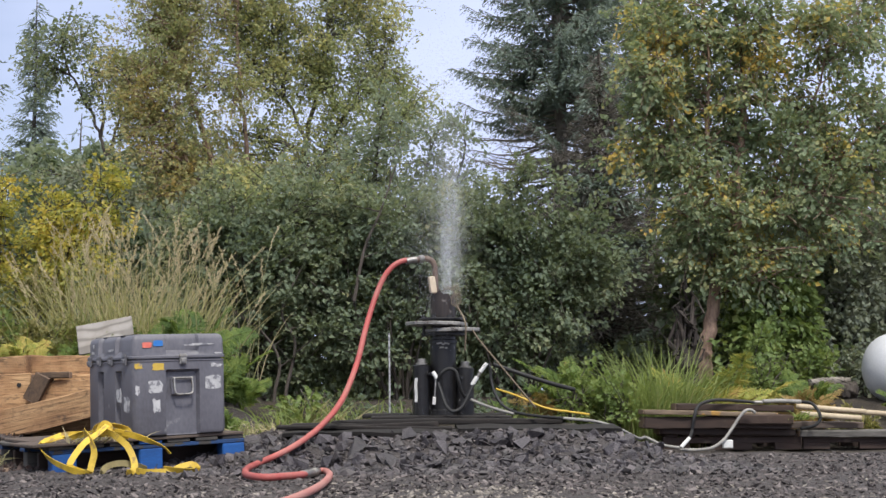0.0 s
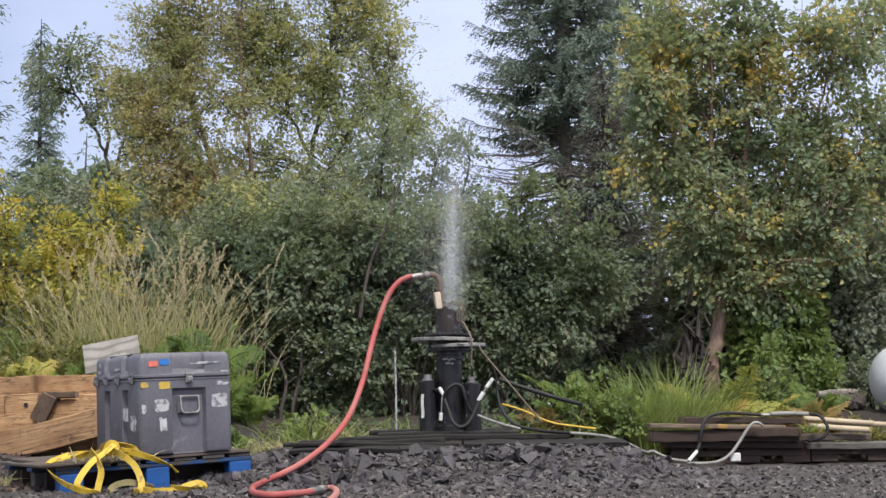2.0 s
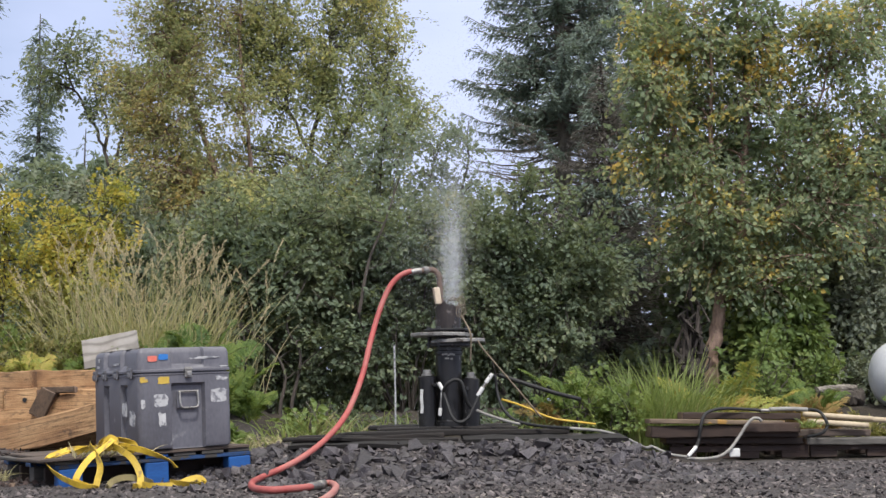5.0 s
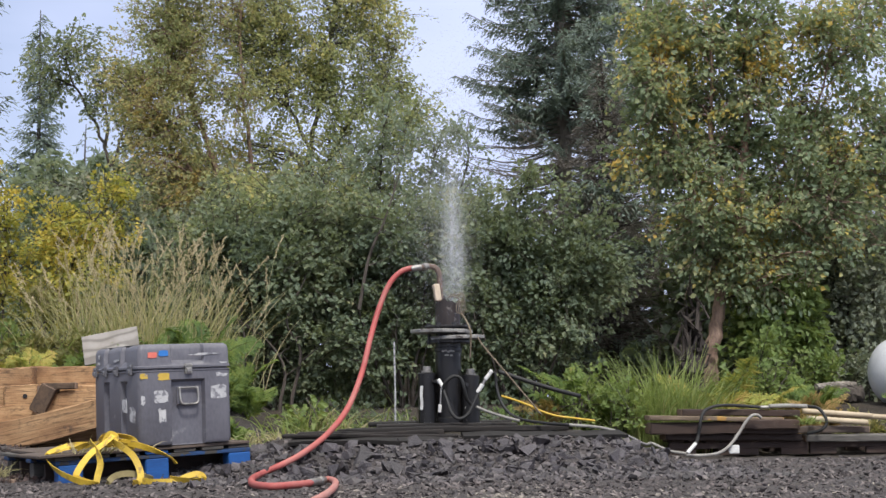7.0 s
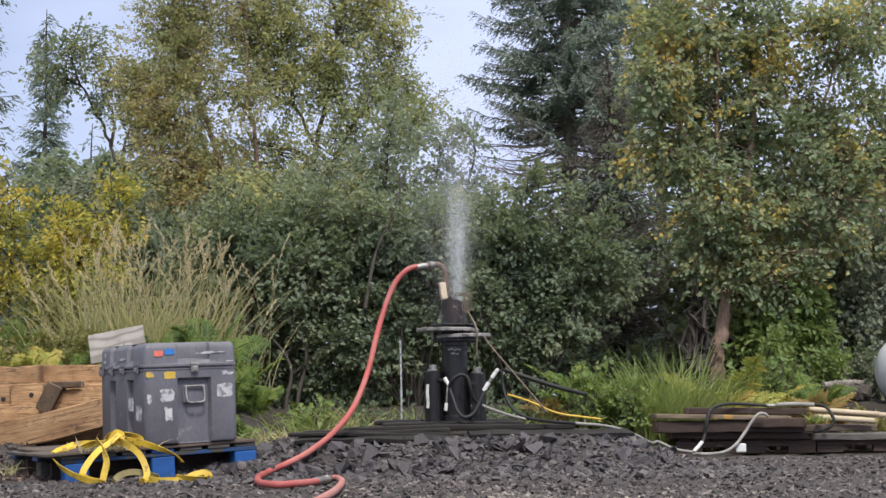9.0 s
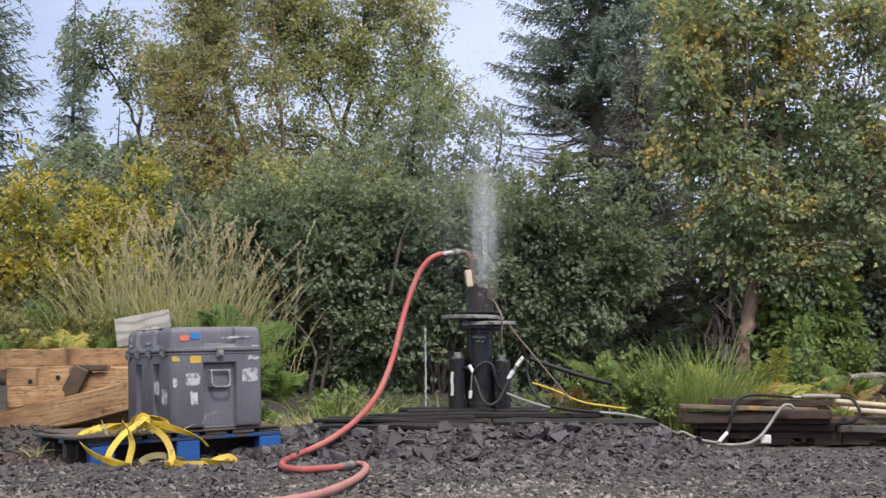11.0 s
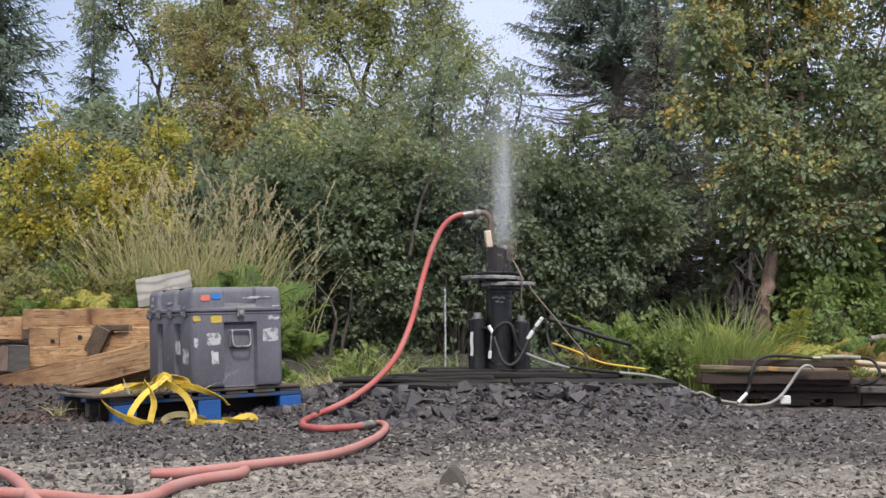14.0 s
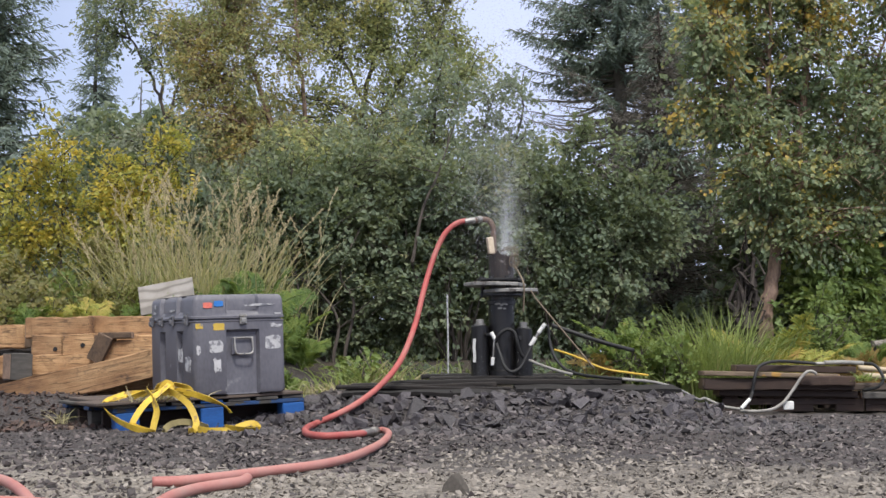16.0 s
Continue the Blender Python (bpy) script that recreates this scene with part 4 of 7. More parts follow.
def build_undergrowth():
    green, gold, brown = "green fern in front of the thicket", "yellowing fern beside the old pallets", "rust-brown fern beside the old pallets"
    # bank above the timbers
    for x, y, r, mat, lab in ((-3.75, 10.9, (0.5, 0.3, 0.34), "leaf_olive", "low brown-green bush on the bank"), (-3.0, 11.0, (0.5, 0.3, 0.36), "leaf_olive", "low yellow-green bush on the bank"),
                              (-2.35, 11.0, (0.4, 0.3, 0.22), "leaf_olive", "low brown-green bush on the bank"), (-4.3, 11.2, (0.5, 0.4, 0.45), "leaf_yellow", "low yellow bush on the bank"),
                              (-3.4, 11.6, (0.7, 0.35, 0.5), "leaf_olive", "low olive bush on the bank"), (-3.3, 11.3, (0.5, 0.3, 0.4), "leaf_green", "low green bush on the bank"),
                              (-3.2, 10.45, (0.35, 0.2, 0.2), "leaf_olive", "low brown-green bush on the bank")):
        low_bush((x, y, gz(x, y)), r, mat, lab, 0.052, 80, 24)
    for x, y, s, g in ((-3.45, 10.35, 0.42, 1), (-3.1, 10.3, 0.40, 0), (-2.72, 10.35, 0.42, 1), (-3.85, 10.4, 0.42, 1), (-2.35, 10.5, 0.4, 0), (-1.95, 10.6, 0.5, 0), (-1.75, 10.7, 0.52, 0), (-2.1, 10.95, 0.45, 1), (-2.95, 10.6, 0.45, 1)):
        fern((x, y, gz(x, y)), s, M["fern_gold"] if g else M["fern"], "yellow-green fern on the bank above the timbers" if g else green)
    # ferns beside and behind the case
    for x, y, s in ((-1.3, 10.2, 0.48), (-1.08, 10.35, 0.42), (-1.25, 10.9, 0.7), (-1.6, 11.0, 0.72), (-1.85, 11.1, 0.58), (-1.12, 9.75, 0.32), (-1.55, 10.5, 0.55), (-0.75, 11.1, 0.4)):
        fern((x, y, gz(x, y)), s, M["fern"], green)
    for x, y, n, ln in ((-0.95, 9.35, 36, 0.2), (-0.62, 9.6, 34, 0.28), (-0.75, 9.9, 20, 0.22), (-1.2, 9.6, 50, 0.22)):
        grass_tuft("grass_tuft", (x, y, gz(x, y)), (0.14, 0.1), n, ln, 0.012, M["grass_green"], "short green grass at the edge of the gravel")
    for x, y, n in ((-1.05, 9.15, 60), (-0.88, 9.3, 60), (-0.7, 9.45, 40), (-0.3, 9.75, 30), (0.0, 9.95, 26)):
        grass_tuft("dry_grass", (x, y, gz(x, y)), (0.13, 0.06), n, 0.15, 0.009, M["grass_dry"], "short straw-coloured grass at the edge of the gravel", 0.7, 0.7)
    for x, y, n in ((-0.55, 9.75, 30), (-0.4, 9.85, 26), (-0.15, 9.9, 18), (0.1, 10.0, 16)):
        grass_tuft("grass_tuft", (x, y, gz(x, y)), (0.08, 0.06), n, 0.36, 0.012, M["grass_green"], "sparse green weeds beside the stake", 0.5, 0.35)
    low_bush((-0.55, 9.8, gz(-0.55, 9.8)), (0.14, 0.1, 0.2), "leaf_green", "leggy green weed beside the hose", 0.05, 16, 12)
    for x, y, n in ((-0.5, 9.75, 40), (-0.35, 9.8, 30)):
        grass_tuft("grass_tuft", (x, y, gz(x, y)), (0.07, 0.05), n, 0.32, 0.010, M["grass_dry"], "straw-coloured weeds beside the hose", 0.5, 0.35)
    # tall dry grass
    for x, y, n, wx in ((-2.5, 11.25, 130, -0.35), (-2.25, 11.35, 150, -0.18), (-2.0, 11.45, 150, 0.0), (-1.75, 11.5, 130, 0.1), (-2.3, 11.7, 120, -0.1), (-1.55, 11.6, 60, 0.1)):
        grass_tuft("tall_grass", (x, y, gz(x, y)), (0.17, 0.14), n, 1.15, 0.010, M["grass_straw"], "tall dry grass with feathery seed heads", 0.3, 0.12, 26, (wx * 0.4, 0))
    for x, y, n in ((-2.6, 11.1, 90), (-2.2, 11.15, 110), (-1.85, 11.2, 90)):
        grass_tuft("grass_tuft", (x, y, gz(x, y)), (0.2, 0.12), n, 0.7, 0.011, M["grass_green"], "green grass among the dry stalks", 0.45, 0.4)
    # beside the old pallets
    for x, y, n, ln in ((1.95, 10.6, 220, 0.82), (2.12, 10.65, 300, 0.97), (2.3, 10.7, 220, 0.88), (1.85, 10.55, 90, 0.55), (2.05, 10.45, 80, 0.5)):
        grass_tuft("grass_tuft", (x, y, gz(x, y)), (0.10, 0.08), n, ln, 0.012, M["grass_green"], "long arching green grass beside the old pallets", 0.42, 0.10)
    for x, y in ((1.98, 10.5), (2.2, 10.55)):
        grass_tuft("dry_grass", (x, y, gz(x, y)), (0.12, 0.06), 60, 0.6, 0.009, M["grass_straw"], "straw-coloured grass among the long green blades", 0.45, 0.15)
    for x, y in ((1.74, 10.4), (1.8, 10.5), (1.42, 10.5)):
        low_bush((x, y, gz(x, y)), (0.16, 0.12, 0.24), "leaf_green", "leafy green weeds beside the long grass", 0.05, 34, 14)
    for x, y, s, mat, lab in ((2.47, 10.95, 0.74, "fern_gold", gold), (2.65, 11.05, 0.72, "fern_gold", gold), (2.86, 11.1, 0.66, "fern_gold", gold), (3.1, 11.2, 0.62, "fern_rust", brown), (3.34, 11.25, 0.56, "fern_rust", brown), (3.7, 11.5, 0.4, "fern_rust", brown), (2.85, 11.6, 0.32, "fern", green), (3.45, 11.9, 0.42, "fern", green), (3.75, 12.0, 0.45, "fern", green),
                              (1.5, 10.7, 0.62, "fern", green), (1.66, 10.8, 0.52, "fern", green), (1.2, 10.6, 0.42, "fern_rust", "rust-brown fern behind the yellow pipe"), (1.4, 11.1, 0.4, "fern", green), (1.0, 10.9, 0.3, "fern", green),
                              (4.5, 11.7, 0.4, "fern", green), (3.0, 12.6, 0.3, "fern", green)):
        fern((x, y, gz(x, y)), s, M[mat], lab)
    for x, y, r, mat, lab in ((3.55, 12.8, (0.35, 0.25, 0.32), "leaf_green", "low green bush below the birch"), (4.1, 13.0, (0.35, 0.3, 0.3), "leaf_green", "low green bush below the birch"), (1.6, 11.2, (0.25, 0.2, 0.25), "leaf_green", "low green weeds behind the long grass"),
                              (4.7, 13.2, (0.5, 0.4, 0.35), "leaf_dull", "low dull bush near the tank"), (3.9, 11.2, (0.2, 0.15, 0.12), "leaf_olive", "low olive weeds near the rotting log")):
        low_bush((x, y, gz(x, y)), r, mat, lab, 0.06, 60, 20)
    # thin weeds behind the well; their dark leaf colour stands in for the alders' shade
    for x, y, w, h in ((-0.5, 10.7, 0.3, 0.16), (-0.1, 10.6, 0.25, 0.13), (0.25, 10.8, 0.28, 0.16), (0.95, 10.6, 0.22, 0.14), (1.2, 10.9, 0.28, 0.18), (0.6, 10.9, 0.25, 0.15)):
        low_bush((x, y, gz(x, y)), (w, 0.2, h), "leaf_dark", "sparse green weeds behind the well, leaf colour darkened for shade", 0.05, 24, 14)
    for x, y, n, ln in ((-0.25, 10.3, 30, 0.28), (0.15, 10.35, 26, 0.22), (0.95, 10.2, 26, 0.22), (1.25, 10.3, 30, 0.26)):
        grass_tuft("grass_tuft", (x, y, gz(x, y)), (0.16, 0.08), n, ln, 0.009, M["grass_green"], "sparse dark weeds and stems behind the well", 0.5, 0.45)
    grass_tuft("dry_weed", (-1.72, 7.86, 0.17), (0.07, 0.04), 26, 0.14, 0.008, M["grass_dry"], "dead tan weeds caught on the pallet", 0.5, 0.6)
    grass_tuft("dry_weed", (-2.36, 8.42, 0.02), (0.025, 0.04), 26, 0.16, 0.006, M["grass_dry"], "dead tan weeds beside the pallet", 0.6, 0.6)
    grass_tuft("dry_weed", (-1.60, 7.9, 0.18), (0.09, 0.04), 30, 0.12, 0.008, M["grass_dry"], "dead tan weeds caught on the pallet", 0.5, 0.7)
    grass_tuft("moss_tuft", (3.052, 10, 0.225), (0.04, 0.03), 60, 0.11, 0.012, M["grass_green"], "small green weed growing between the planks", 0.5, 0.7)


build_undergrowth()

# ---- things ----
M["grey_plastic"] = surface("grey_plastic", (0.084, 0.083, 0.099), (0.158, 0.156, 0.178), 0.5, 3, 60, (1, 1, 0.5), relief=0.15, depth=0.002, spots=(0.28, 0.28, 0.29), spot_level=0.64, spot_scale=8, spot_soft=0.12)
M["old_label"] = surface("old_label", (0.34, 0.34, 0.35), (0.56, 0.56, 0.56), 0.8, 14, 90, spots=(0.18, 0.18, 0.20), spot_level=0.50, spot_scale=24, spot_soft=0.08)
M["yellow_label"] = surface("yellow_label", (0.45, 0.30, 0.04), (0.60, 0.42, 0.08), 0.7, 14, 90, spots=(0.2, 0.2, 0.22), spot_level=0.62, spot_scale=30)
M["red_label"] = surface("red_label", (0.62, 0.13, 0.10), (0.75, 0.22, 0.16), 0.7, 14, 90)
M["blue_label"] = surface("blue_label", (0.02, 0.14, 0.45), (0.04, 0.22, 0.58), 0.7, 14, 90)
M["dull_steel"] = surface("dull_steel", (0.16, 0.15, 0.14), (0.38, 0.37, 0.35), 0.45, 10, 80, metal=0.7)
M["latch_grey"] = surface("latch_grey", (0.07, 0.07, 0.08), (0.15, 0.15, 0.165), 0.5, 10, 80)
M["dark_metal"] = surface("dark_metal", (0.02, 0.02, 0.022), (0.06, 0.06, 0.062), 0.5, 10, 80, metal=0.5)
M["blue_paint"] = surface("blue_paint", (0.004, 0.045, 0.18), (0.012, 0.10, 0.34), 0.7, 7, 80, (0.3, 1, 1), 0.5, spots=(0.03, 0.03, 0.03), spot_level=0.60, spot_scale=9)
M["blue_dark"] = surface("blue_dark", (0.008, 0.02, 0.05), (0.02, 0.07, 0.20), 0.8, 7, 80, (0.3, 1, 1), 0.5, spots=(0.05, 0.045, 0.04), spot_level=0.52, spot_scale=9)
M["deck_wood"] = surface("deck_wood", (0.035, 0.027, 0.022), (0.14, 0.105, 0.085), 0.85, 6, 60, (0.12, 1, 1), 0.5, vary=0.15)
M["weathered"] = surface("weathered", (0.04, 0.037, 0.033), (0.13, 0.12, 0.108), 0.9, 7, 60, (0.2, 1, 1), 0.5, vary=0.2)
def timber_material(name, dark, mid, light):
    """Rough-sawn wood: blotched tone, fine grain along the beam, dark drying cracks and saw marks."""
    m, nt, b = material(name)
    blotch = noise_tex(nt, coords(nt, (0.5, 1, 1)), 5.0, 5, 0.6)
    grain = noise_tex(nt, coords(nt, (0.035, 1, 1)), 95, 5, 0.65)
    crack = noise_tex(nt, coords(nt, (0.07, 1, 1)), 19, 3, 0.5, 0.4)
    dirt = noise_tex(nt, coords(nt), 13, 6, 0.7)
    col = ramp(nt, blotch, [(0.34, dark), (0.5, mid), (0.68, light)])
    col = mix(nt, 1.0, col, ramp(nt, grain, [(0.3, (0.62, 0.58, 0.55)), (0.6, (1.1, 1.1, 1.1))]), "MULTIPLY")
    line = ramp(nt, crack, [(0.475, (0, 0, 0)), (0.495, (1, 1, 1)), (0.505, (1, 1, 1)), (0.525, (0, 0, 0))])
    col = mix(nt, mix(nt, 0.6, (0, 0, 0), line), col, (0.035, 0.022, 0.015))
    col = mix(nt, ramp(nt, dirt, [(0.56, (0, 0, 0)), (0.72, (0.75, 0.75, 0.75))]), col, (0.075, 0.05, 0.036))
    oi = nt.nodes.new("ShaderNodeObjectInfo")
    col = mix(nt, 1.0, col, ramp(nt, oi.outputs["Random"], [(0, (0.72, 0.68, 0.66)), (1, (1.15, 1.12, 1.08))]), "MULTIPLY")
    nt.links.new(col, b.inputs["Base Color"])
    b.inputs["Roughness"].default_value = 0.85
    bump(nt, b, mix(nt, 0.5, grain, dirt), 0.8, 0.012)
    return m


M["timber"] = timber_material("timber", (0.17, 0.093, 0.048), (0.36, 0.215, 0.108), (0.50, 0.33, 0.175))
M["burnt_wood"] = surface("burnt_wood", (0.018, 0.013, 0.010), (0.13, 0.085, 0.055), 0.9, 9, 60, (0.6, 1, 1), 0.9, 0.01)
M["timber_grey"] = surface("timber_grey", (0.10, 0.068, 0.05), (0.29, 0.20, 0.145), 0.85, 5, 55, (0.15, 1, 1), 0.4, vary=0.15)
def plywood_material():
    m, nt, b = material("plywood")
    v = coords(nt, (1.0, 1.0, 2.2))
    w = node(nt, "ShaderNodeTexWave", Scale=1.8, Distortion=11.0, Detail=1.0)
    w.bands_direction = "Z"
    w.inputs["Detail Scale"].default_value = 1.5
    nt.links.new(v, w.inputs["Vector"])
    lines = ramp(nt, w.outputs["Fac"], [(0.08, (0.23, 0.215, 0.195)), (0.3, (0.34, 0.32, 0.295)), (0.9, (0.38, 0.36, 0.335))])
    stain = ramp(nt, noise_tex(nt, coords(nt), 6, 5), [(0.35, (0.7, 0.68, 0.64)), (0.65, (1, 1, 1))])
    nt.links.new(mix(nt, 1.0, lines, stain, "MULTIPLY"), b.inputs["Base Color"])
    b.inputs["Roughness"].default_value = 0.85
    return m


M["plywood"] = plywood_material()
M["strap"] = surface("strap", (0.42, 0.27, 0.015), (0.70, 0.49, 0.06), 0.65, 12, 160, relief=0.3, depth=0.002, spots=(0.30, 0.20, 0.05), spot_level=0.58, spot_scale=16, vary=0.2)
M["strap_dirty"] = surface("strap_dirty", (0.16, 0.13, 0.06), (0.3, 0.25, 0.11), 0.8, 12, 160)
M["black_steel"] = surface("black_steel", (0.004, 0.004, 0.005), (0.014, 0.013, 0.013), 0.36, 6, 70, (1, 1, 0.4), 0.3, spots=(0.14, 0.125, 0.115), spot_level=0.66, spot_scale=12)
M["wet_rust"] = surface("wet_rust", (0.010, 0.008, 0.008), (0.05, 0.037, 0.032), 0.45, 8, 70, (1, 1, 0.15), spots=(0.15, 0.13, 0.12), spot_level=0.60, spot_scale=16, spot_soft=0.1)
M["rust"] = surface("rust", (0.07, 0.045, 0.035), (0.21, 0.145, 0.115), 0.75, 12, 90, spots=(0.06, 0.05, 0.045), spot_level=0.6, spot_scale=20)
M["old_wood"] = surface("old_wood", (0.016, 0.010, 0.008), (0.068, 0.042, 0.031), 0.8, 6, 60, (0.15, 1, 1), 0.7, spots=(0.11, 0.08, 0.06), spot_level=0.62, spot_scale=5, spot_soft=0.15, vary=0.3)
M["worn_plate"] = surface("worn_plate", (0.13, 0.125, 0.12), (0.34, 0.33, 0.31), 0.55, 7, 60, metal=0.2, spots=(0.07, 0.06, 0.055), spot_level=0.58, spot_scale=11)
M["white_tape"] = surface("white_tape", (0.5, 0.5, 0.48), (0.75, 0.75, 0.72), 0.6, 20, 90, spots=(0.15, 0.15, 0.15), spot_level=0.66, spot_scale=25)
M["black_rubber"] = surface("black_rubber", (0.006, 0.006, 0.006), (0.018, 0.018, 0.018), 0.65, 12, 90)
M["grey_rubber"] = surface("grey_rubber", (0.16, 0.15, 0.14), (0.32, 0.31, 0.28), 0.6, 10, 90)
M["red_rubber"] = surface("red_rubber", (0.27, 0.045, 0.042), (0.43, 0.09, 0.08), 0.6, 5, 90, relief=0.15, spots=(0.38, 0.16, 0.135), spot_level=0.42, spot_scale=4, spot_soft=0.35)
M["pink_rubber"] = surface("pink_rubber", (0.33, 0.12, 0.105), (0.46, 0.19, 0.165), 0.65, 5, 90, relief=0.15, spots=(0.36, 0.21, 0.18), spot_level=0.42, spot_scale=5, spot_soft=0.35)
M["rope"] = surface("rope", (0.10, 0.08, 0.055), (0.25, 0.20, 0.14), 0.9, 40, 200, relief=0.5)
M["yellow_pipe"] = surface("yellow_pipe", (0.45, 0.28, 0.03), (0.62, 0.42, 0.05), 0.5, 8, 80)
M["cream_wood"] = surface("cream_wood", (0.42, 0.33, 0.23), (0.66, 0.56, 0.43), 0.8, 10, 70, (1, 1, 0.2), spots=(0.2, 0.14, 0.1), spot_level=0.64, spot_scale=18)
M["pale_pipe"] = surface("pale_pipe", (0.32, 0.25, 0.16), (0.52, 0.43, 0.30), 0.6, 5, 60)
M["tank_paint"] = surface("tank_paint", (0.46, 0.47, 0.49), (0.60, 0.61, 0.62), 0.4, 3, 60, relief=0.05)
M["mat_rubber"] = surface("mat_rubber", (0.003, 0.0024, 0.002), (0.013, 0.0095, 0.008), 0.8, 5, 50, (0.2, 1, 1), 0.5, spots=(0.040, 0.029, 0.023), spot_level=0.62, spot_scale=6, vary=0.3, spot_soft=0.2)
M["slate"] = surface("slate", (0.018, 0.016, 0.018), (0.086, 0.076, 0.084), 0.5, 9, 60, relief=0.6, depth=0.012, vary=0.4)


def chain(ob):
    """The place of a thing or part, by its own poses."""
    m = ob.matrix_basis.copy()
    while ob.parent is not None:
        ob = ob.parent
        m = ob.matrix_basis @ m
    return m


def local(ob, points):
    inv = chain(ob).inverted()
    return [tuple(inv @ Vector(p)) for p in points]


def ribbon(name, points, width, material, parent, thick=0.003, n=8, roll=0.0, ripple=0.4):
    """A flat strap along a smooth path."""
    P = spline(local(parent, points), n)
    P[:, 2] = np.maximum(P[:, 2], 0.02)
    T = unit(np.gradient(P, axis=0))
    ang = roll + ripple * np.sin(np.linspace(0, 5, len(P)) + RNG.uniform(0, 6))
    side = unit(np.cross(T, [0.15, 1.0, 0.25]) + 1e-4)
    nrm = unit(np.cross(side, T))
    S = side * np.cos(ang)[:, None] + nrm * np.sin(ang)[:, None]
    Nn = np.cross(T, S)
    w, h = width / 2, thick / 2
    V = np.stack([P - S * w - Nn * h, P + S * w - Nn * h, P + S * w + Nn * h, P - S * w + Nn * h], 1).reshape(-1, 3)
    F = []
    for i in range(len(P) - 1):
        for j in range(4):
            F.append((4 * i + j, 4 * i + (j + 1) % 4, 4 * i + 4 + (j + 1) % 4, 4 * i + 4 + j))
    F += [(3, 2, 1, 0), tuple(4 * (len(P) - 1) + j for j in range(4))]
    return part(name, mesh_from(name, V, F), material, parent)


def wtube(name, points, r, material, parent, label="", n=8, k=12):
    return tube(name, local(parent, points), r, material, parent, label, n, k)


# -- pallet under the case
PALLET = pose(-1.885, 7.80, 0.0, 0, -2.2, 30)


def build_pallet():
    t = thing("pallet", PALLET, "worn blue-painted wooden pallet on the gravel", "pallet")
    w, d = 1.19, 1.2
    for i, x in enumerate((0.09, 0.60, 1.12)):
        for j, y in enumerate((0.05, 0.55, 1.05)):
            low = 0.045 * x
            bm = bevelled((0.14, 0.10, 0.112 + low), 0.006, 1, (x, y, 0.050 - low / 2), (0, 0, RNG.uniform(-3, 3)))
            part("foot_block", bm, M["weathered"] if i == 0 and j > 0 else M["blue_paint"], t)
    for y in (0.05, 0.55, 1.05):
        part("rail", bevelled((w, 0.10, 0.024), 0.004, 1, (w / 2, y, 0.119)), M["blue_dark"], t)
    for k in range(7):
        x = 0.07 + k * (w - 0.14) / 6
        part("deck_board", bevelled((0.14, d + RNG.uniform(-0.02, 0.02), 0.02), 0.004, 1, (x, d / 2, 0.142)), M["blue_paint"] if k in (3,) else M["weathered"], t)
    # dark boards added inside, so the hollow under the deck reads as shade
    for y in (0.28, 0.80):
        part("stringer", bevelled((w - 0.04, 0.035, 0.10), 0.004, 1, (w / 2, y, 0.056)), M["old_wood"], t)
    # loose boards laid over the deck
    part("cover_board", bevelled((w + 0.10, 0.42, 0.018), 0.004, 1, (w / 2 - 0.06, 0.19, 0.163), (0, 0, 1.5)), M["deck_wood"], t, "dark brown loose board")
    part("cover_board", bevelled((w - 0.05, 0.60, 0.018), 0.004, 1, (w / 2, 0.75, 0.163), (0, 0, -1)), M["deck_wood"], t, "dark brown loose board")


def moulded(w, d, rings, ends, sides, r=0.034):
    """A rounded box skin from rings (height, inset, channel depth); ends and sides give where the channels run."""
    bm = bmesh.new()
    loops = []
    for z, e, deep in rings:
        pts = []
        for k, (length, cuts) in enumerate(((w, ends), (d, sides), (w, ends), (d, sides))):
            side = [(r, 0.0)]
            for a, b in cuts:
                side += [(a - 0.012, 0.0), (a, deep), (b, deep), (b + 0.012, 0.0)]
            side.append((length - r, 0.0))
            for u, v in side:
                v += e
                pts.append(((u, v), (w - v, u), (w - u, d - v), (v, d - u))[k])
            # corner arc to the next side
            cx, cy = ((w - r, r), (w - r, d - r), (r, d - r), (r, r))[k]
            for i in range(1, 5):
                a = math.radians(-90 + 90 * k + 90 * i / 5)
                pts.append((cx + (r - e) * math.cos(a), cy + (r - e) * math.sin(a)))
        loops.append([bm.verts.new((x, y, z)) for x, y in pts])
    n = len(loops[0])
    for a, b in zip(loops, loops[1:]):
        for i in range(n):
            bm.faces.new((a[i], a[(i + 1) % n], b[(i + 1) % n], b[i]))
    bm.faces.new(loops[0][::-1])
    bm.faces.new(loops[-1])
    return bm


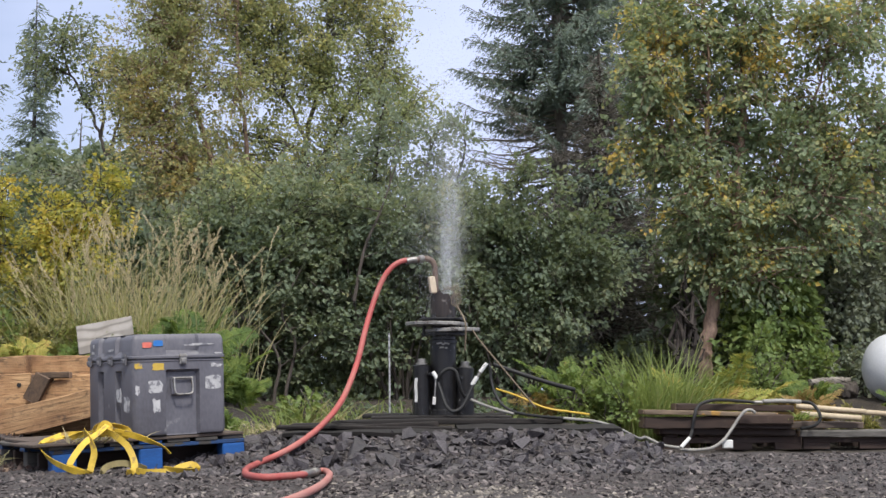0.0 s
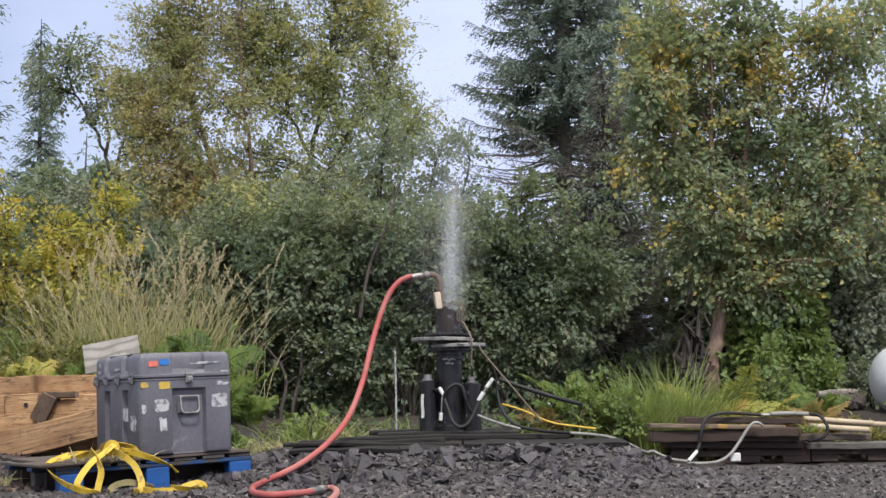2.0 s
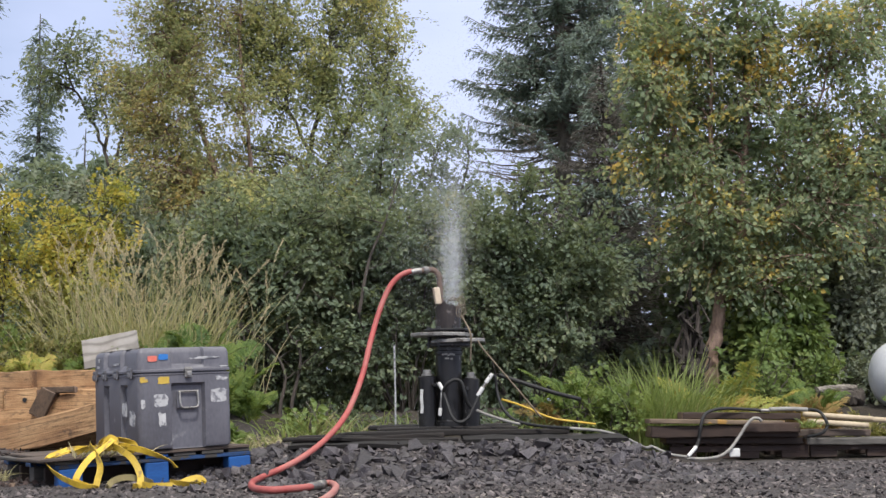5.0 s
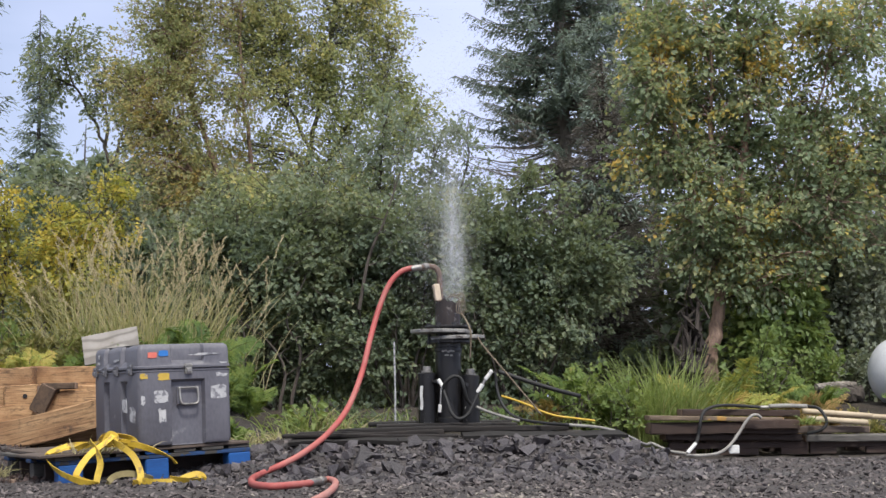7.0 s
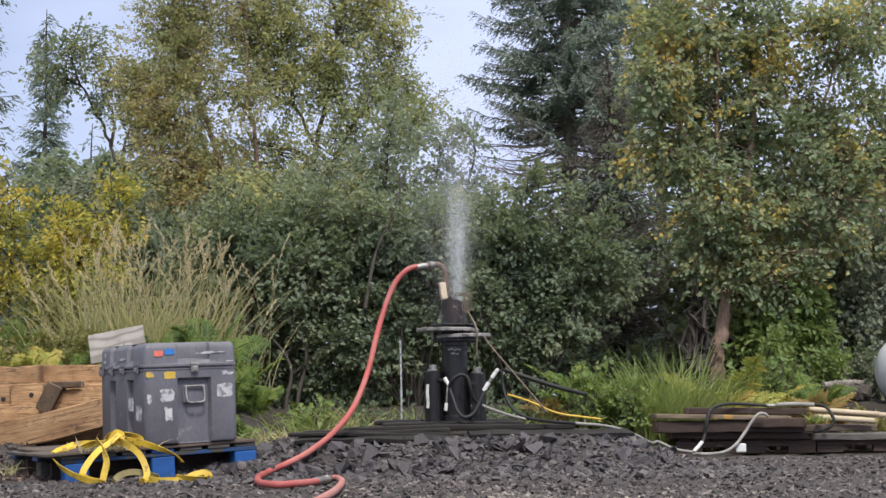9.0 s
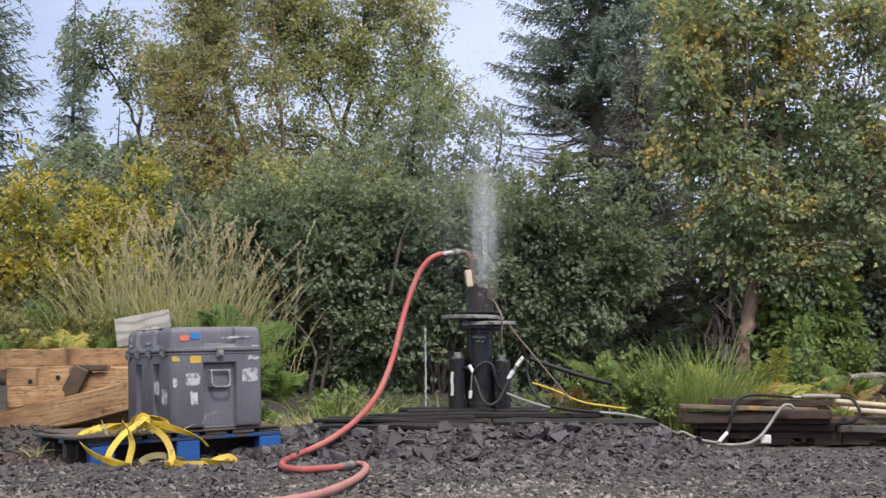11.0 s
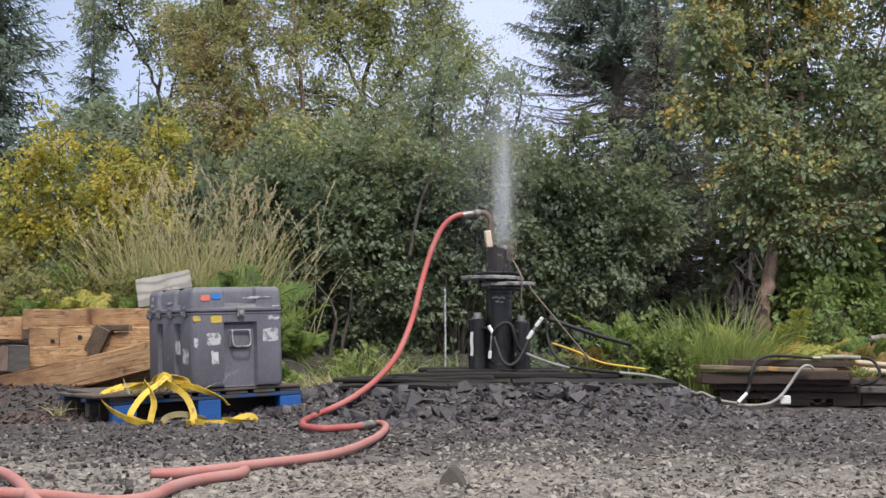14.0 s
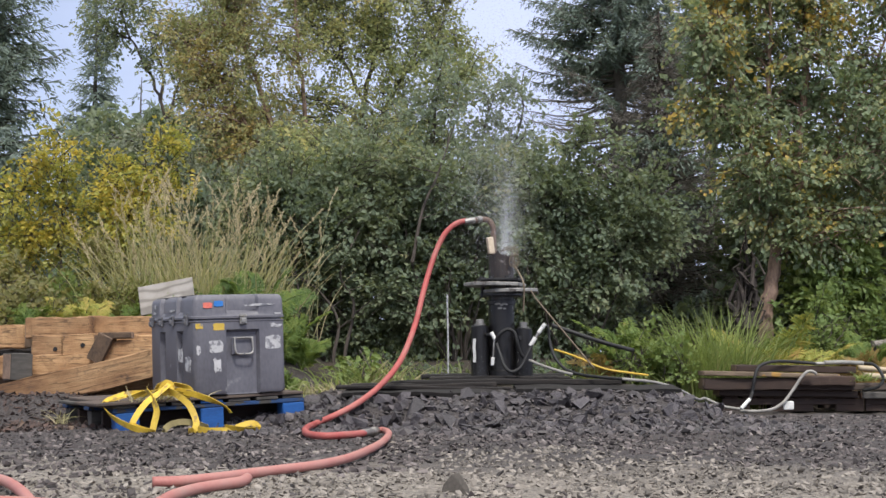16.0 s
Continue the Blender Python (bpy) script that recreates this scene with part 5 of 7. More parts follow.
def build_case():
    """The transit case, seen from its end and one long side."""
    w, d, h = 0.582, 0.77, 0.592
    lid_h = 0.145
    body_h = h - lid_h
    t = thing("transit_case", pose(-1.455, 8.0, 0.197, 0, -1.8, 31), "scuffed grey plastic transit case with torn labels", "case")
    # body and lid: one moulded skin each, with upright channels in the ends and sides
    ends, sides = ((0.365 * w, 0.69 * w),), ((0.25 * d, 0.35 * d), (0.63 * d, 0.75 * d))
    body_rings = [(0.0, 0.022, 0.0), (0.006, 0.008, 0.022), (0.024, 0.0, 0.030), (body_h - 0.078, 0.0, 0.030), (body_h - 0.062, 0.0, 0.0), (body_h - 0.016, 0.0, 0.0), (body_h - 0.013, -0.004, -0.0), (body_h - 0.006, -0.004, 0.0), (body_h - 0.005, 0.012, 0.0), (body_h, 0.013, 0.0)]
    part("body", moulded(w, d, body_rings, ends, sides), M["grey_plastic"], t, smooth=True)
    z = body_h + 0.003
    lid_rings = [(z - 0.002, 0.013, 0.0), (z + 0.001, 0.012, 0.0), (z + 0.002, -0.005, 0.0), (z + 0.014, -0.005, 0.0), (z + 0.018, 0.0, 0.0), (z + 0.028, 0.0, 0.006), (z + 0.048, 0.002, 0.022), (z + lid_h - 0.035, 0.004, 0.022), (z + lid_h - 0.014, 0.012, 0.022), (z + lid_h - 0.003, 0.030, 0.018), (z + lid_h, 0.055, 0.010)]
    part("lid", moulded(w, d, lid_rings, ends, sides), M["grey_plastic"], t, smooth=True)
    # latches
    for at, turn in (((0.525 * w, -0.012, body_h - 0.002), 0), ((-0.012, 0.13 * d, body_h), -90), ((-0.012, 0.44 * d, body_h), -90), ((-0.012, 0.70 * d, body_h), -90), ((-0.012, 0.92 * d, body_h), -90)):
        bm = bmesh.new()
        box(bm, (0.045, 0.014, 0.062), (0, 0, 0), (0, 0, 0), 0.004, 2)
        box(bm, (0.030, 0.014, 0.026), (0, -0.009, -0.008), (0, 0, 0), 0.004, 2)
        rod(bm, 0.005, 0.05, (-0.025, -0.004, 0.018), (0, 90, 0), 8)
        o = part("latch", bm, M["latch_grey"] if turn else M["dull_steel"], t)
        o.matrix_basis = pose(*at, 0, 0, turn)
    # drop handle in the end recess
    hx, hz = 0.525 * w, body_h * 0.645
    handle = part("handle", bevelled((0.135, 0.008, 0.105), 0.003, 1, (hx, 0.012, hz)), M["grey_plastic"], t, "drop handle on a grey plate")
    a, b2 = 0.055, 0.045
    P = [(hx - a, -0.008, hz + b2), (hx - a - 0.002, -0.016, hz), (hx - a + 0.006, -0.022, hz - b2), (hx, -0.024, hz - b2 - 0.006), (hx + a - 0.006, -0.022, hz - b2), (hx + a + 0.002, -0.016, hz), (hx + a, -0.008, hz + b2)]
    tube("bail", P, 0.0065, M["dull_steel"], handle)
    tube("hinge_bar", [(hx - a - 0.008, -0.006, hz + b2), (hx, -0.007, hz + b2), (hx + a + 0.008, -0.006, hz + b2)], 0.006, M["dull_steel"], handle)
    # labels, torn and cut to uneven outlines
    def label_patch(x0, x1, z0, z1, mat, side=False, on_lid=False, torn=0.12, name="label"):
        n = 14
        bm2 = bmesh.new()
        vs = []
        for i in range(n):
            a2 = 2 * math.pi * i / n + 0.2
            u = max(-1, min(1, 1.35 * math.cos(a2))) * (1 - torn * RNG.random())
            v = max(-1, min(1, 1.35 * math.sin(a2))) * (1 - torn * RNG.random())
            vs.append(bm2.verts.new(((x0 + x1) / 2 + u * (x1 - x0) / 2, 0, (z0 + z1) / 2 + v * (z1 - z0) / 2)))
        f = bm2.faces.new(vs)
        r = bmesh.ops.extrude_face_region(bm2, geom=[f])
        for v in r["geom"]:
            if isinstance(v, bmesh.types.BMVert):
                v.co.y += 0.0015
        o = part(name, bm2, mat, t)
        o.matrix_basis = pose(-0.002, d, 0, 0, 0, -90) if side else pose(0, -0.002, 0)
        return o
    W = w
    label_patch(0.15 * W, 0.315 * W, 0.245, 0.325, M["old_label"], torn=0.2)
    label_patch(0.185 * W, 0.29 * W, 0.13, 0.225, M["old_label"], torn=0.5)
    label_patch(0.755 * W, 0.965 * W, 0.255, 0.345, M["old_label"], torn=0.25)
    label_patch(0.80 * W, 0.99 * W, 0.385, 0.42, M["old_label"], torn=0.6)
    label_patch(0.01 * W, 0.10 * W, 0.39, 0.425, M["yellow_label"], torn=0.25)
    label_patch(0.20 * W, 0.335 * W, 0.38, 0.425, M["yellow_label"], torn=0.2)
    label_patch(0.10 * W, 0.20 * W, 0.513, 0.547, M["red_label"], torn=0.08, name="tape")
    label_patch(0.215 * W, 0.32 * W, 0.522, 0.557, M["blue_label"], torn=0.08, name="tape")
    label_patch(0.50 * W, 0.90 * W, 0.522, 0.538, M["old_label"], torn=0.7)
    label_patch(0.86 * W, 0.97 * W, 0.47, 0.482, M["old_label"], torn=0.6)
    label_patch(0.02 * W, 0.07 * W, 0.235, 0.30, M["old_label"], torn=0.4)
    for y0, y1, z0, z1 in ((0.80, 0.94, 0.13, 0.24), (0.64, 0.76, 0.19, 0.29), (0.08, 0.16, 0.49, 0.51), (0.42, 0.60, 0.50, 0.517), (0.12, 0.16, 0.525, 0.555)):
        label_patch(y0 * d, y1 * d, z0, z1, M["old_label"], side=True, torn=0.35)
    return t


def build_strap():
    t = thing("ratchet_strap", pose(-1.5, 7.75, 0.0), "tangled bright yellow webbing strap slung over the pallet", "strap")
    for pts in (
        [(-1.561, 7.78, 0.273), (-1.606, 7.74, 0.229), (-1.674, 7.7, 0.173), (-1.726, 7.66, 0.092), (-1.729, 7.64, 0.048), (-1.649, 7.62, 0.017)],
        [(-1.834, 7.86, 0.219), (-1.946, 7.84, 0.171), (-1.898, 7.74, 0.114), (-1.802, 7.66, 0.063), (-1.682, 7.6, 0.024), (-1.622, 7.6, 0.012)],
        [(-1.696, 7.8, 0.244), (-1.648, 7.72, 0.203), (-1.612, 7.68, 0.128), (-1.62, 7.66, 0.061), (-1.627, 7.64, 0.014)],
        [(-1.608, 7.82, 0.253), (-1.514, 7.74, 0.216), (-1.438, 7.7, 0.163), (-1.392, 7.66, 0.088), (-1.382, 7.62, 0.038), (-1.415, 7.58, -0.007)],
        [(-1.553, 7.86, 0.24), (-1.433, 7.84, 0.215), (-1.328, 7.82, 0.18), (-1.257, 7.86, 0.144), (-1.226, 7.88, 0.107)],
        [(-1.932, 7.88, 0.182), (-1.837, 7.94, 0.213), (-1.735, 7.98, 0.217), (-1.613, 8, 0.215), (-1.482, 7.98, 0.208)],
        [(-1.631, 7.86, 0.26), (-1.561, 7.9, 0.271), (-1.487, 7.92, 0.249), (-1.463, 7.92, 0.222)],
        [(-1.37, 7.62, 0.029), (-1.276, 7.6, 0.011), (-1.189, 7.62, 0.011), (-1.149, 7.66, 0.04), (-1.079, 7.7, 0.057), (-1.043, 7.66, 0.031), (-1.105, 7.62, 0.025), (-1.219, 7.62, 0.036)],
    ):
        ribbon("webbing", pts, 0.036, M["strap"], t, roll=RNG.uniform(-0.6, 0.6), ripple=0.45)
    ribbon("webbing", [(-1.566, 7.62, 0.007), (-1.536, 7.66, 0.049), (-1.476, 7.7, 0.065), (-1.399, 7.7, 0.056), (-1.316, 7.66, 0.035)], 0.034, M["strap_dirty"], t)
    for pts in ([(-1.83, 7.90, 0.20), (-1.72, 7.88, 0.215), (-1.62, 7.86, 0.235), (-1.56, 7.84, 0.25)], [(-1.78, 7.84, 0.20), (-1.70, 7.84, 0.232), (-1.64, 7.80, 0.212), (-1.56, 7.82, 0.226), (-1.46, 7.88, 0.205)], [(-1.68, 7.92, 0.21), (-1.64, 7.88, 0.262), (-1.60, 7.86, 0.272), (-1.57, 7.84, 0.23)]):
        ribbon("webbing", pts, 0.032, M["strap"], t, roll=RNG.uniform(-1.0, 1.0), ripple=0.6)
    ribbon("webbing", [(-1.627, 7.84, 0.242), (-1.589, 7.82, 0.284), (-1.549, 7.8, 0.26), (-1.584, 7.78, 0.228), (-1.627, 7.8, 0.246)], 0.03, M["strap"], t)


build_pallet()
build_case()
build_strap()


# -- timbers that hold the bank
def beam(m, length, wide, high, mat, label, skew=0.0):
    t = thing("timber", m, label, "timber", "retaining timbers")
    bm = bevelled((length, wide, high), 0.009, 2)
    bmesh.ops.subdivide_edges(bm, edges=[e for e in bm.edges if e.calc_length() > 0.25], cuts=9)
    k, rough = RNG.uniform(0, 6), min(1.0, high / 0.13) ** 2
    for v in bm.verts:
        # worn, slightly bowed faces
        v.co += Vector((0, 0.004 * math.sin(9 * v.co.x + 3 * k), skew * v.co.x + (0.001 + 0.004 * rough) * math.sin(7 * v.co.x + k) + 0.004 * rough * math.sin(23 * v.co.x + 2 * k))) + Vector(RNG.normal(0, 0.0008 + 0.0018 * rough, 3))
    part("beam", bm, mat, t)
    # end grain
    for sx in (-1, 1):
        part("end_grain", bevelled((0.004, wide * 0.9, high * 0.9), 0.001, 1, (sx * (length / 2 + 0.001), 0, 0)), M["timber_grey"], t)
    return t


def bolt_hole(parent, x, z, y):
    # a black disc on the face stands for the shade inside a hole
    bm = bmesh.new()
    rod(bm, 0.016, 0.006, (x, y, z), (90, 0, 0), 12)
    part("bolt_hole", bm, M["black_rubber"], parent)


def span(p, q, wide, high, mat, label, sink=0.0):
    """A timber whose near face runs from p to q along its middle line."""
    p, q = Vector(p), Vector(q)
    v = q - p
    c = (p + q) / 2
    m = Matrix.Translation(c) @ pose(0, 0, 0, 0, -math.degrees(math.asin(v.z / v.length)), math.degrees(math.atan2(v.y, v.x)))
    m = m @ Matrix.Translation((0, wide / 2, 0))
    return beam(m, v.length, wide, high, mat, label)


def build_timbers():
    tan, greyish = "sawn tan timber stacked as a retaining edge", "weathered grey-brown timber stacked as a retaining edge"
    b = span((-2.992, 9.75, 0.638), (-2.545, 9.75, 0.644), 0.18, 0.145, M["timber"], tan)
    span((-2.606, 9.95, 0.641), (-1.968, 9.95, 0.657), 0.18, 0.15, M["timber"], tan)
    span((-3.413, 9.95, 0.564), (-3.061, 9.95, 0.575), 0.18, 0.17, M["timber"], tan)
    e = span((-2.923, 9.68, 0.502), (-2.707, 9.68, 0.503), 0.25, 0.145, M["timber"], "cut tan timber block under a longer timber")
    bolt_hole(e, 0.06, -0.02, -0.124)
    e = span((-2.696, 9.66, 0.51), (-2.475, 9.66, 0.511), 0.25, 0.155, M["timber"], "cut tan timber block under a longer timber")
    bolt_hole(e, 0.03, 0.0, -0.124)
    span((-3.29, 9.65, 0.362), (-2.44, 9.65, 0.372), 0.2, 0.15, M["timber"], "red-brown timber low in the stack")
    span((-2.526, 9.8, 0.501), (-1.938, 9.8, 0.513), 0.2, 0.15, M["timber"], tan)
    e = span((-2.451, 9.6, 0.431), (-1.978, 9.62, 0.444), 0.2, 0.20, M["timber"], tan)
    bolt_hole(e, -0.2, 0.05, -0.099)
    span((-2.40, 9.56, 0.575), (-2.196, 9.58, 0.578), 0.16, 0.045, M["burnt_wood"], "charred broken timber slab on the stack")
    span((-2.455, 9.545, 0.40), (-2.365, 9.545, 0.572), 0.14, 0.11, M["burnt_wood"], "charred slanting timber end on the stack")
    span((-3.239, 9.46, 0.104), (-1.878, 9.5, 0.413), 0.2, 0.195, M["timber"], "long slanting tan timber against the stack")
    span((-2.512, 9.62, 0.226), (-1.917, 9.7, 0.293), 0.2, 0.18, M["timber"], tan)
    span((-3.282, 9.75, 0.232), (-2.527, 9.75, 0.261), 0.2, 0.14, M["timber_grey"], greyish)
    span((-2.995, 9.45, 0.363), (-2.875, 9.55, 0.361), 0.14, 0.19, M["weathered"], "dark grey timber stub on the stack")
    # sheet of pale plywood leaning on the bank
    a, b2 = Vector((-2.261, 10.2, 0.76)), Vector((-1.829, 10.2, 0.81))
    t = thing("plywood_sheet", Matrix.Translation(a) @ pose(0, 0, 0, -14, -math.degrees(math.atan2(b2.z - a.z, b2.x - a.x)) - 4, 0), "pale grain-marked plywood offcut leaning on the bank", "board")
    part("sheet", bevelled((0.415, 0.016, 0.225), 0.003, 1, (0.2, 0, 0.082)), M["plywood"], t)


build_timbers()


M["plank_edge"] = surface("plank_edge", (0.07, 0.05, 0.035), (0.21, 0.155, 0.105), 0.8, 5, 50, (0.2, 1, 1), 0.4, spots=(0.36, 0.20, 0.05), spot_level=0.60, spot_scale=2.5)


# -- the well with its casing jack
def build_mats():
    """Worn dark mats and planks that lie round the well."""
    rows = (  # from, to, depth, thickness
        ((-0.70, 8.78, 0.226), (0.424, 8.76, 0.215), 0.16, 0.026),
        ((-0.358, 8.95, 0.245), (1.157, 8.95, 0.256), 0.24, 0.036),
        ((-0.609, 8.85, 0.228), (0.34, 8.85, 0.235), 0.2, 0.034),
        ((-0.102, 9.2, 0.267), (0.848, 9.2, 0.274), 0.30, 0.03),
        ((-0.163, 9.45, 0.278), (0.832, 9.45, 0.285), 0.34, 0.028))
    for p, q, wide, high in rows:
        t = span(p, q, wide, high, M["mat_rubber"], "worn dark wet plank laid round the well")
        t.name, t["category"], t["group"] = "ground_mat", "mat", "mats round the well"
        for o in list(t.children):
            if o.name.startswith("end_grain"):
                bpy.data.objects.remove(o)
        o = t.children[0]
        bm = bmesh.new()
        bm.from_mesh(o.data)
        bmesh.ops.subdivide_edges(bm, edges=[e for e in bm.edges if e.calc_length() > 0.3], cuts=14)
        k = RNG.uniform(2, 5)
        for v in bm.verts:
            v.co.z += 0.005 * math.sin(v.co.x * k * 1.6 + k) + 0.0015 * math.sin(v.co.x * 13 + k)
            v.co.y += 0.006 * math.sin(v.co.x * 5 + 2 * k)
        bm.to_mesh(o.data)
        bm.free()
        o.name = "plank"


def wet_sheet(at, length, wide, label, droop):
    """A broad worn rubber sheet whose front edge sags unevenly over the stones."""
    t = thing("ground_mat", Matrix.Translation(at), label, "mat", "mats round the well")
    bm = bmesh.new()
    nx, ny, k = 60, 8, RNG.uniform(0, 6)
    tops, lows = [], []
    for i in range(nx + 1):
        x = length * (i / nx - 0.5)
        front = 0.035 * math.sin(2.1 * x + k) + 0.018 * math.sin(7 * x + 2 * k) + 0.006 * math.sin(23 * x)
        a, b = [], []
        for j in range(ny + 1):
            v = j / ny
            y = front * (1 - v) + wide * v
            z = -droop * (1 - v) ** 2 * (0.6 + 0.4 * math.sin(3.3 * x + k)) + 0.006 * math.sin(4.4 * x + 3 * v + k) + 0.003 * math.sin(17 * x + k)
            a.append(bm.verts.new((x, y, z + 0.011)))
            b.append(bm.verts.new((x, y + 0.004 * (j == 0), z - 0.011)))
        tops.append(a), lows.append(b)
    for i in range(nx):
        for j in range(ny):
            bm.faces.new((tops[i][j], tops[i + 1][j], tops[i + 1][j + 1], tops[i][j + 1]))
            bm.faces.new((lows[i][j], lows[i][j + 1], lows[i + 1][j + 1], lows[i + 1][j]))
        bm.faces.new((lows[i][0], lows[i + 1][0], tops[i + 1][0], tops[i][0]))
        bm.faces.new((tops[i][-1], tops[i + 1][-1], lows[i + 1][-1], lows[i][-1]))
    for i in (0, nx):
        for j in range(ny):
            f = (tops[i][j], tops[i][j + 1], lows[i][j + 1], lows[i][j])
            bm.faces.new(f if i == 0 else f[::-1])
    part("sheet", bm, M["mat_rubber"], t, smooth=True)


WELL = (0.394, 9.4, 0.27)


def build_well():
    r = 0.0895
    t = thing("well_casing", Matrix.Translation(WELL), "black steel well casing with a clamp and two jacks", "well")
    bm = bmesh.new()
    n = 40
    prof = [(r + 0.012, -0.02), (r + 0.012, 0.05), (r, 0.06), (r, 0.50), (r + 0.006, 0.505), (r + 0.006, 0.53), (r, 0.535), (r, 0.60)]
    rings = [[bm.verts.new((rr * math.cos(2 * math.pi * i / n), rr * math.sin(2 * math.pi * i / n), z)) for i in range(n)] for rr, z in prof]
    for a, b in zip(rings, rings[1:]):
        for i in range(n):
            bm.faces.new((a[i], a[(i + 1) % n], b[(i + 1) % n], b[i]))
    part("casing", bm, M["black_steel"], t, smooth=True)
    # upper length, open at the top, with a cut, uneven rim
    bm = bmesh.new()
    r1, r0 = 0.0865, 0.076
    lev = [0.60, 0.68, 0.77]
    out_r, in_r = [], []
    for j, z in enumerate(lev + [None]):
        o, i2 = [], []
        for i in range(n):
            a = 2 * math.pi * i / n
            zz = z if z is not None else 0.845 + 0.012 * math.sin(3 * a + 1) + 0.006 * math.sin(9 * a) + (0.012 if i % 7 == 0 else 0)
            o.append(bm.verts.new((r1 * math.cos(a), r1 * math.sin(a), zz)))
            i2.append(bm.verts.new((r0 * math.cos(a), r0 * math.sin(a), zz)))
        out_r.append(o), in_r.append(i2)
    for A in (out_r, in_r):
        for a, b in zip(A, A[1:]):
            for i in range(n):
                bm.faces.new((a[i], a[(i + 1) % n], b[(i + 1) % n], b[i]))
    for i in range(n):
        bm.faces.new((out_r[-1][i], out_r[-1][(i + 1) % n], in_r[-1][(i + 1) % n], in_r[-1][i]))
    part("casing_top", bm, M["wet_rust"], t, "wet rust-streaked open casing top", smooth=True)
    # faded paint marks round the casing
    for i, (a, wd, z) in enumerate(((-115, 0.018, 0.505), (-103, 0.022, 0.508), (-92, 0.016, 0.500), (-82, 0.024, 0.506), (-70, 0.014, 0.503), (-98, 0.03, 0.478), (-80, 0.02, 0.475))):
        bm = bevelled((wd, 0.002, 0.012), 0.0005, 1)
        o = part("paint_mark", bm, M["grey_rubber"], t)
        o.matrix_basis = pose((r + 0.0065) * math.cos(radians(a)), (r + 0.0065) * math.sin(radians(a)), z, 0, 0, a + 90)
    # clamp plates
    bm = bmesh.new()
    ring(bm, 0.215, 0.09, 0.026, (-0.045, 0.0, 0.628), (0, 0.8, 0), 8, 0.005)
    part("clamp_plate", bm, M["worn_plate"], t, "worn grey steel plate")
    bm = bmesh.new()
    ring(bm, 0.195, 0.088, 0.026, (0.06, -0.01, 0.585), (0, -1.2, 20), 10, 0.005)
    part("clamp_plate", bm, M["worn_plate"], t, "worn grey steel plate")
    bm = bmesh.new()
    ring(bm, 0.17, 0.088, 0.016, (0.0, 0.0, 0.665), (0, 0, 10), 12, 0.004)
    part("collar", bm, M["black_steel"], t)
    bm = bmesh.new()
    ring(bm, 0.15, 0.088, 0.022, (0.01, 0.0, 0.560), (0, 0, 0), 24, 0.004)
    part("collar", bm, M["black_steel"], t)
    for a in range(0, 360, 45):
        x, y = 0.14 * math.cos(radians(a + 15)), 0.14 * math.sin(radians(a + 15))
        bm = bmesh.new()
        rod(bm, 0.009, 0.135, (x, y, 0.555), n=10)
        rod(bm, 0.017, 0.016, (x, y, 0.681), n=6)
        rod(bm, 0.017, 0.016, (x, y, 0.566), n=6)
        part("bolt", bm, M["dark_metal"], t)
    # jacks at either side
    for x, hh in ((-0.150, 0.365), (0.148, 0.345)):
        bm = bmesh.new()
        rod(bm, 0.062, hh, (x, -0.03, -0.005), n=28, bevel=0.006)
        rod(bm, 0.068, 0.03, (x, -0.03, -0.012), n=28, bevel=0.004)
        jack = part("jack", bm, M["black_steel"], t, "black hydraulic jack cylinder", smooth=True)
        bm = bmesh.new()
        rod(bm, 0.04, 0.012, (x, -0.03, hh - 0.004), n=20, bevel=0.002)
        rod(bm, 0.028, 0.03, (x, -0.03, hh + 0.008), n=20, bevel=0.003)
        part("ram", bm, M["dull_steel"], jack)
        bm = bmesh.new()
        m = 8
        for k in range(m):
            box(bm, (0.022, 0.004, 0.021), (x - 0.04 + 0.002 * math.sin(k), -0.08, 0.12 + k * 0.02), (0, 0, -38 if x < 0 else -25), 0)
        if x > 0:
            for v in bm.verts:
                v.co.x += 0.01
        part("tape", bm, M["white_tape"], jack, "strip of scuffed white tape")
        bm = bmesh.new()
        rod(bm, 0.014, 0.05, (x + (0.05 if x < 0 else -0.05), -0.08, hh - 0.07), (90, 0, 30), 10)
        part("port", bm, M["dark_metal"], jack)
    part("base_plate", bevelled((0.50, 0.34, 0.022), 0.004, 1, (0, 0.0, -0.012)), M["wet_rust"], t)
    # hydraulic lines
    wtube("hydraulic_line", [(0.347, 9.22, 0.523), (0.374, 9.2, 0.572), (0.424, 9.2, 0.601), (0.469, 9.2, 0.582), (0.491, 9.2, 0.509), (0.506, 9.22, 0.452), (0.542, 9.25, 0.402)], 0.012, M["black_rubber"], t)
    wtube("hydraulic_line", [(0.344, 9.24, 0.527), (0.372, 9.2, 0.443), (0.403, 9.16, 0.352), (0.451, 9.15, 0.317), (0.509, 9.16, 0.347), (0.553, 9.18, 0.425), (0.59, 9.2, 0.501)], 0.012, M["black_rubber"], t)
    wtube("fitting", [(0.318, 9.24, 0.581), (0.333, 9.23, 0.554), (0.351, 9.22, 0.523)], 0.013, M["white_tape"], t)
    wtube("fitting", [(0.578, 9.2, 0.489), (0.598, 9.2, 0.52), (0.613, 9.2, 0.546)], 0.015, M["white_tape"], t)
    wtube("fitting", [(0.633, 9.2, 0.576), (0.656, 9.2, 0.606), (0.68, 9.2, 0.636)], 0.014, M["white_tape"], t)
    wtube("fitting", [(0.609, 9.2, 0.538), (0.637, 9.2, 0.58)], 0.011, M["dull_steel"], t)
    wtube("fitting", [(0.327, 9.22, 0.413), (0.322, 9.22, 0.36)], 0.012, M["white_tape"], t)
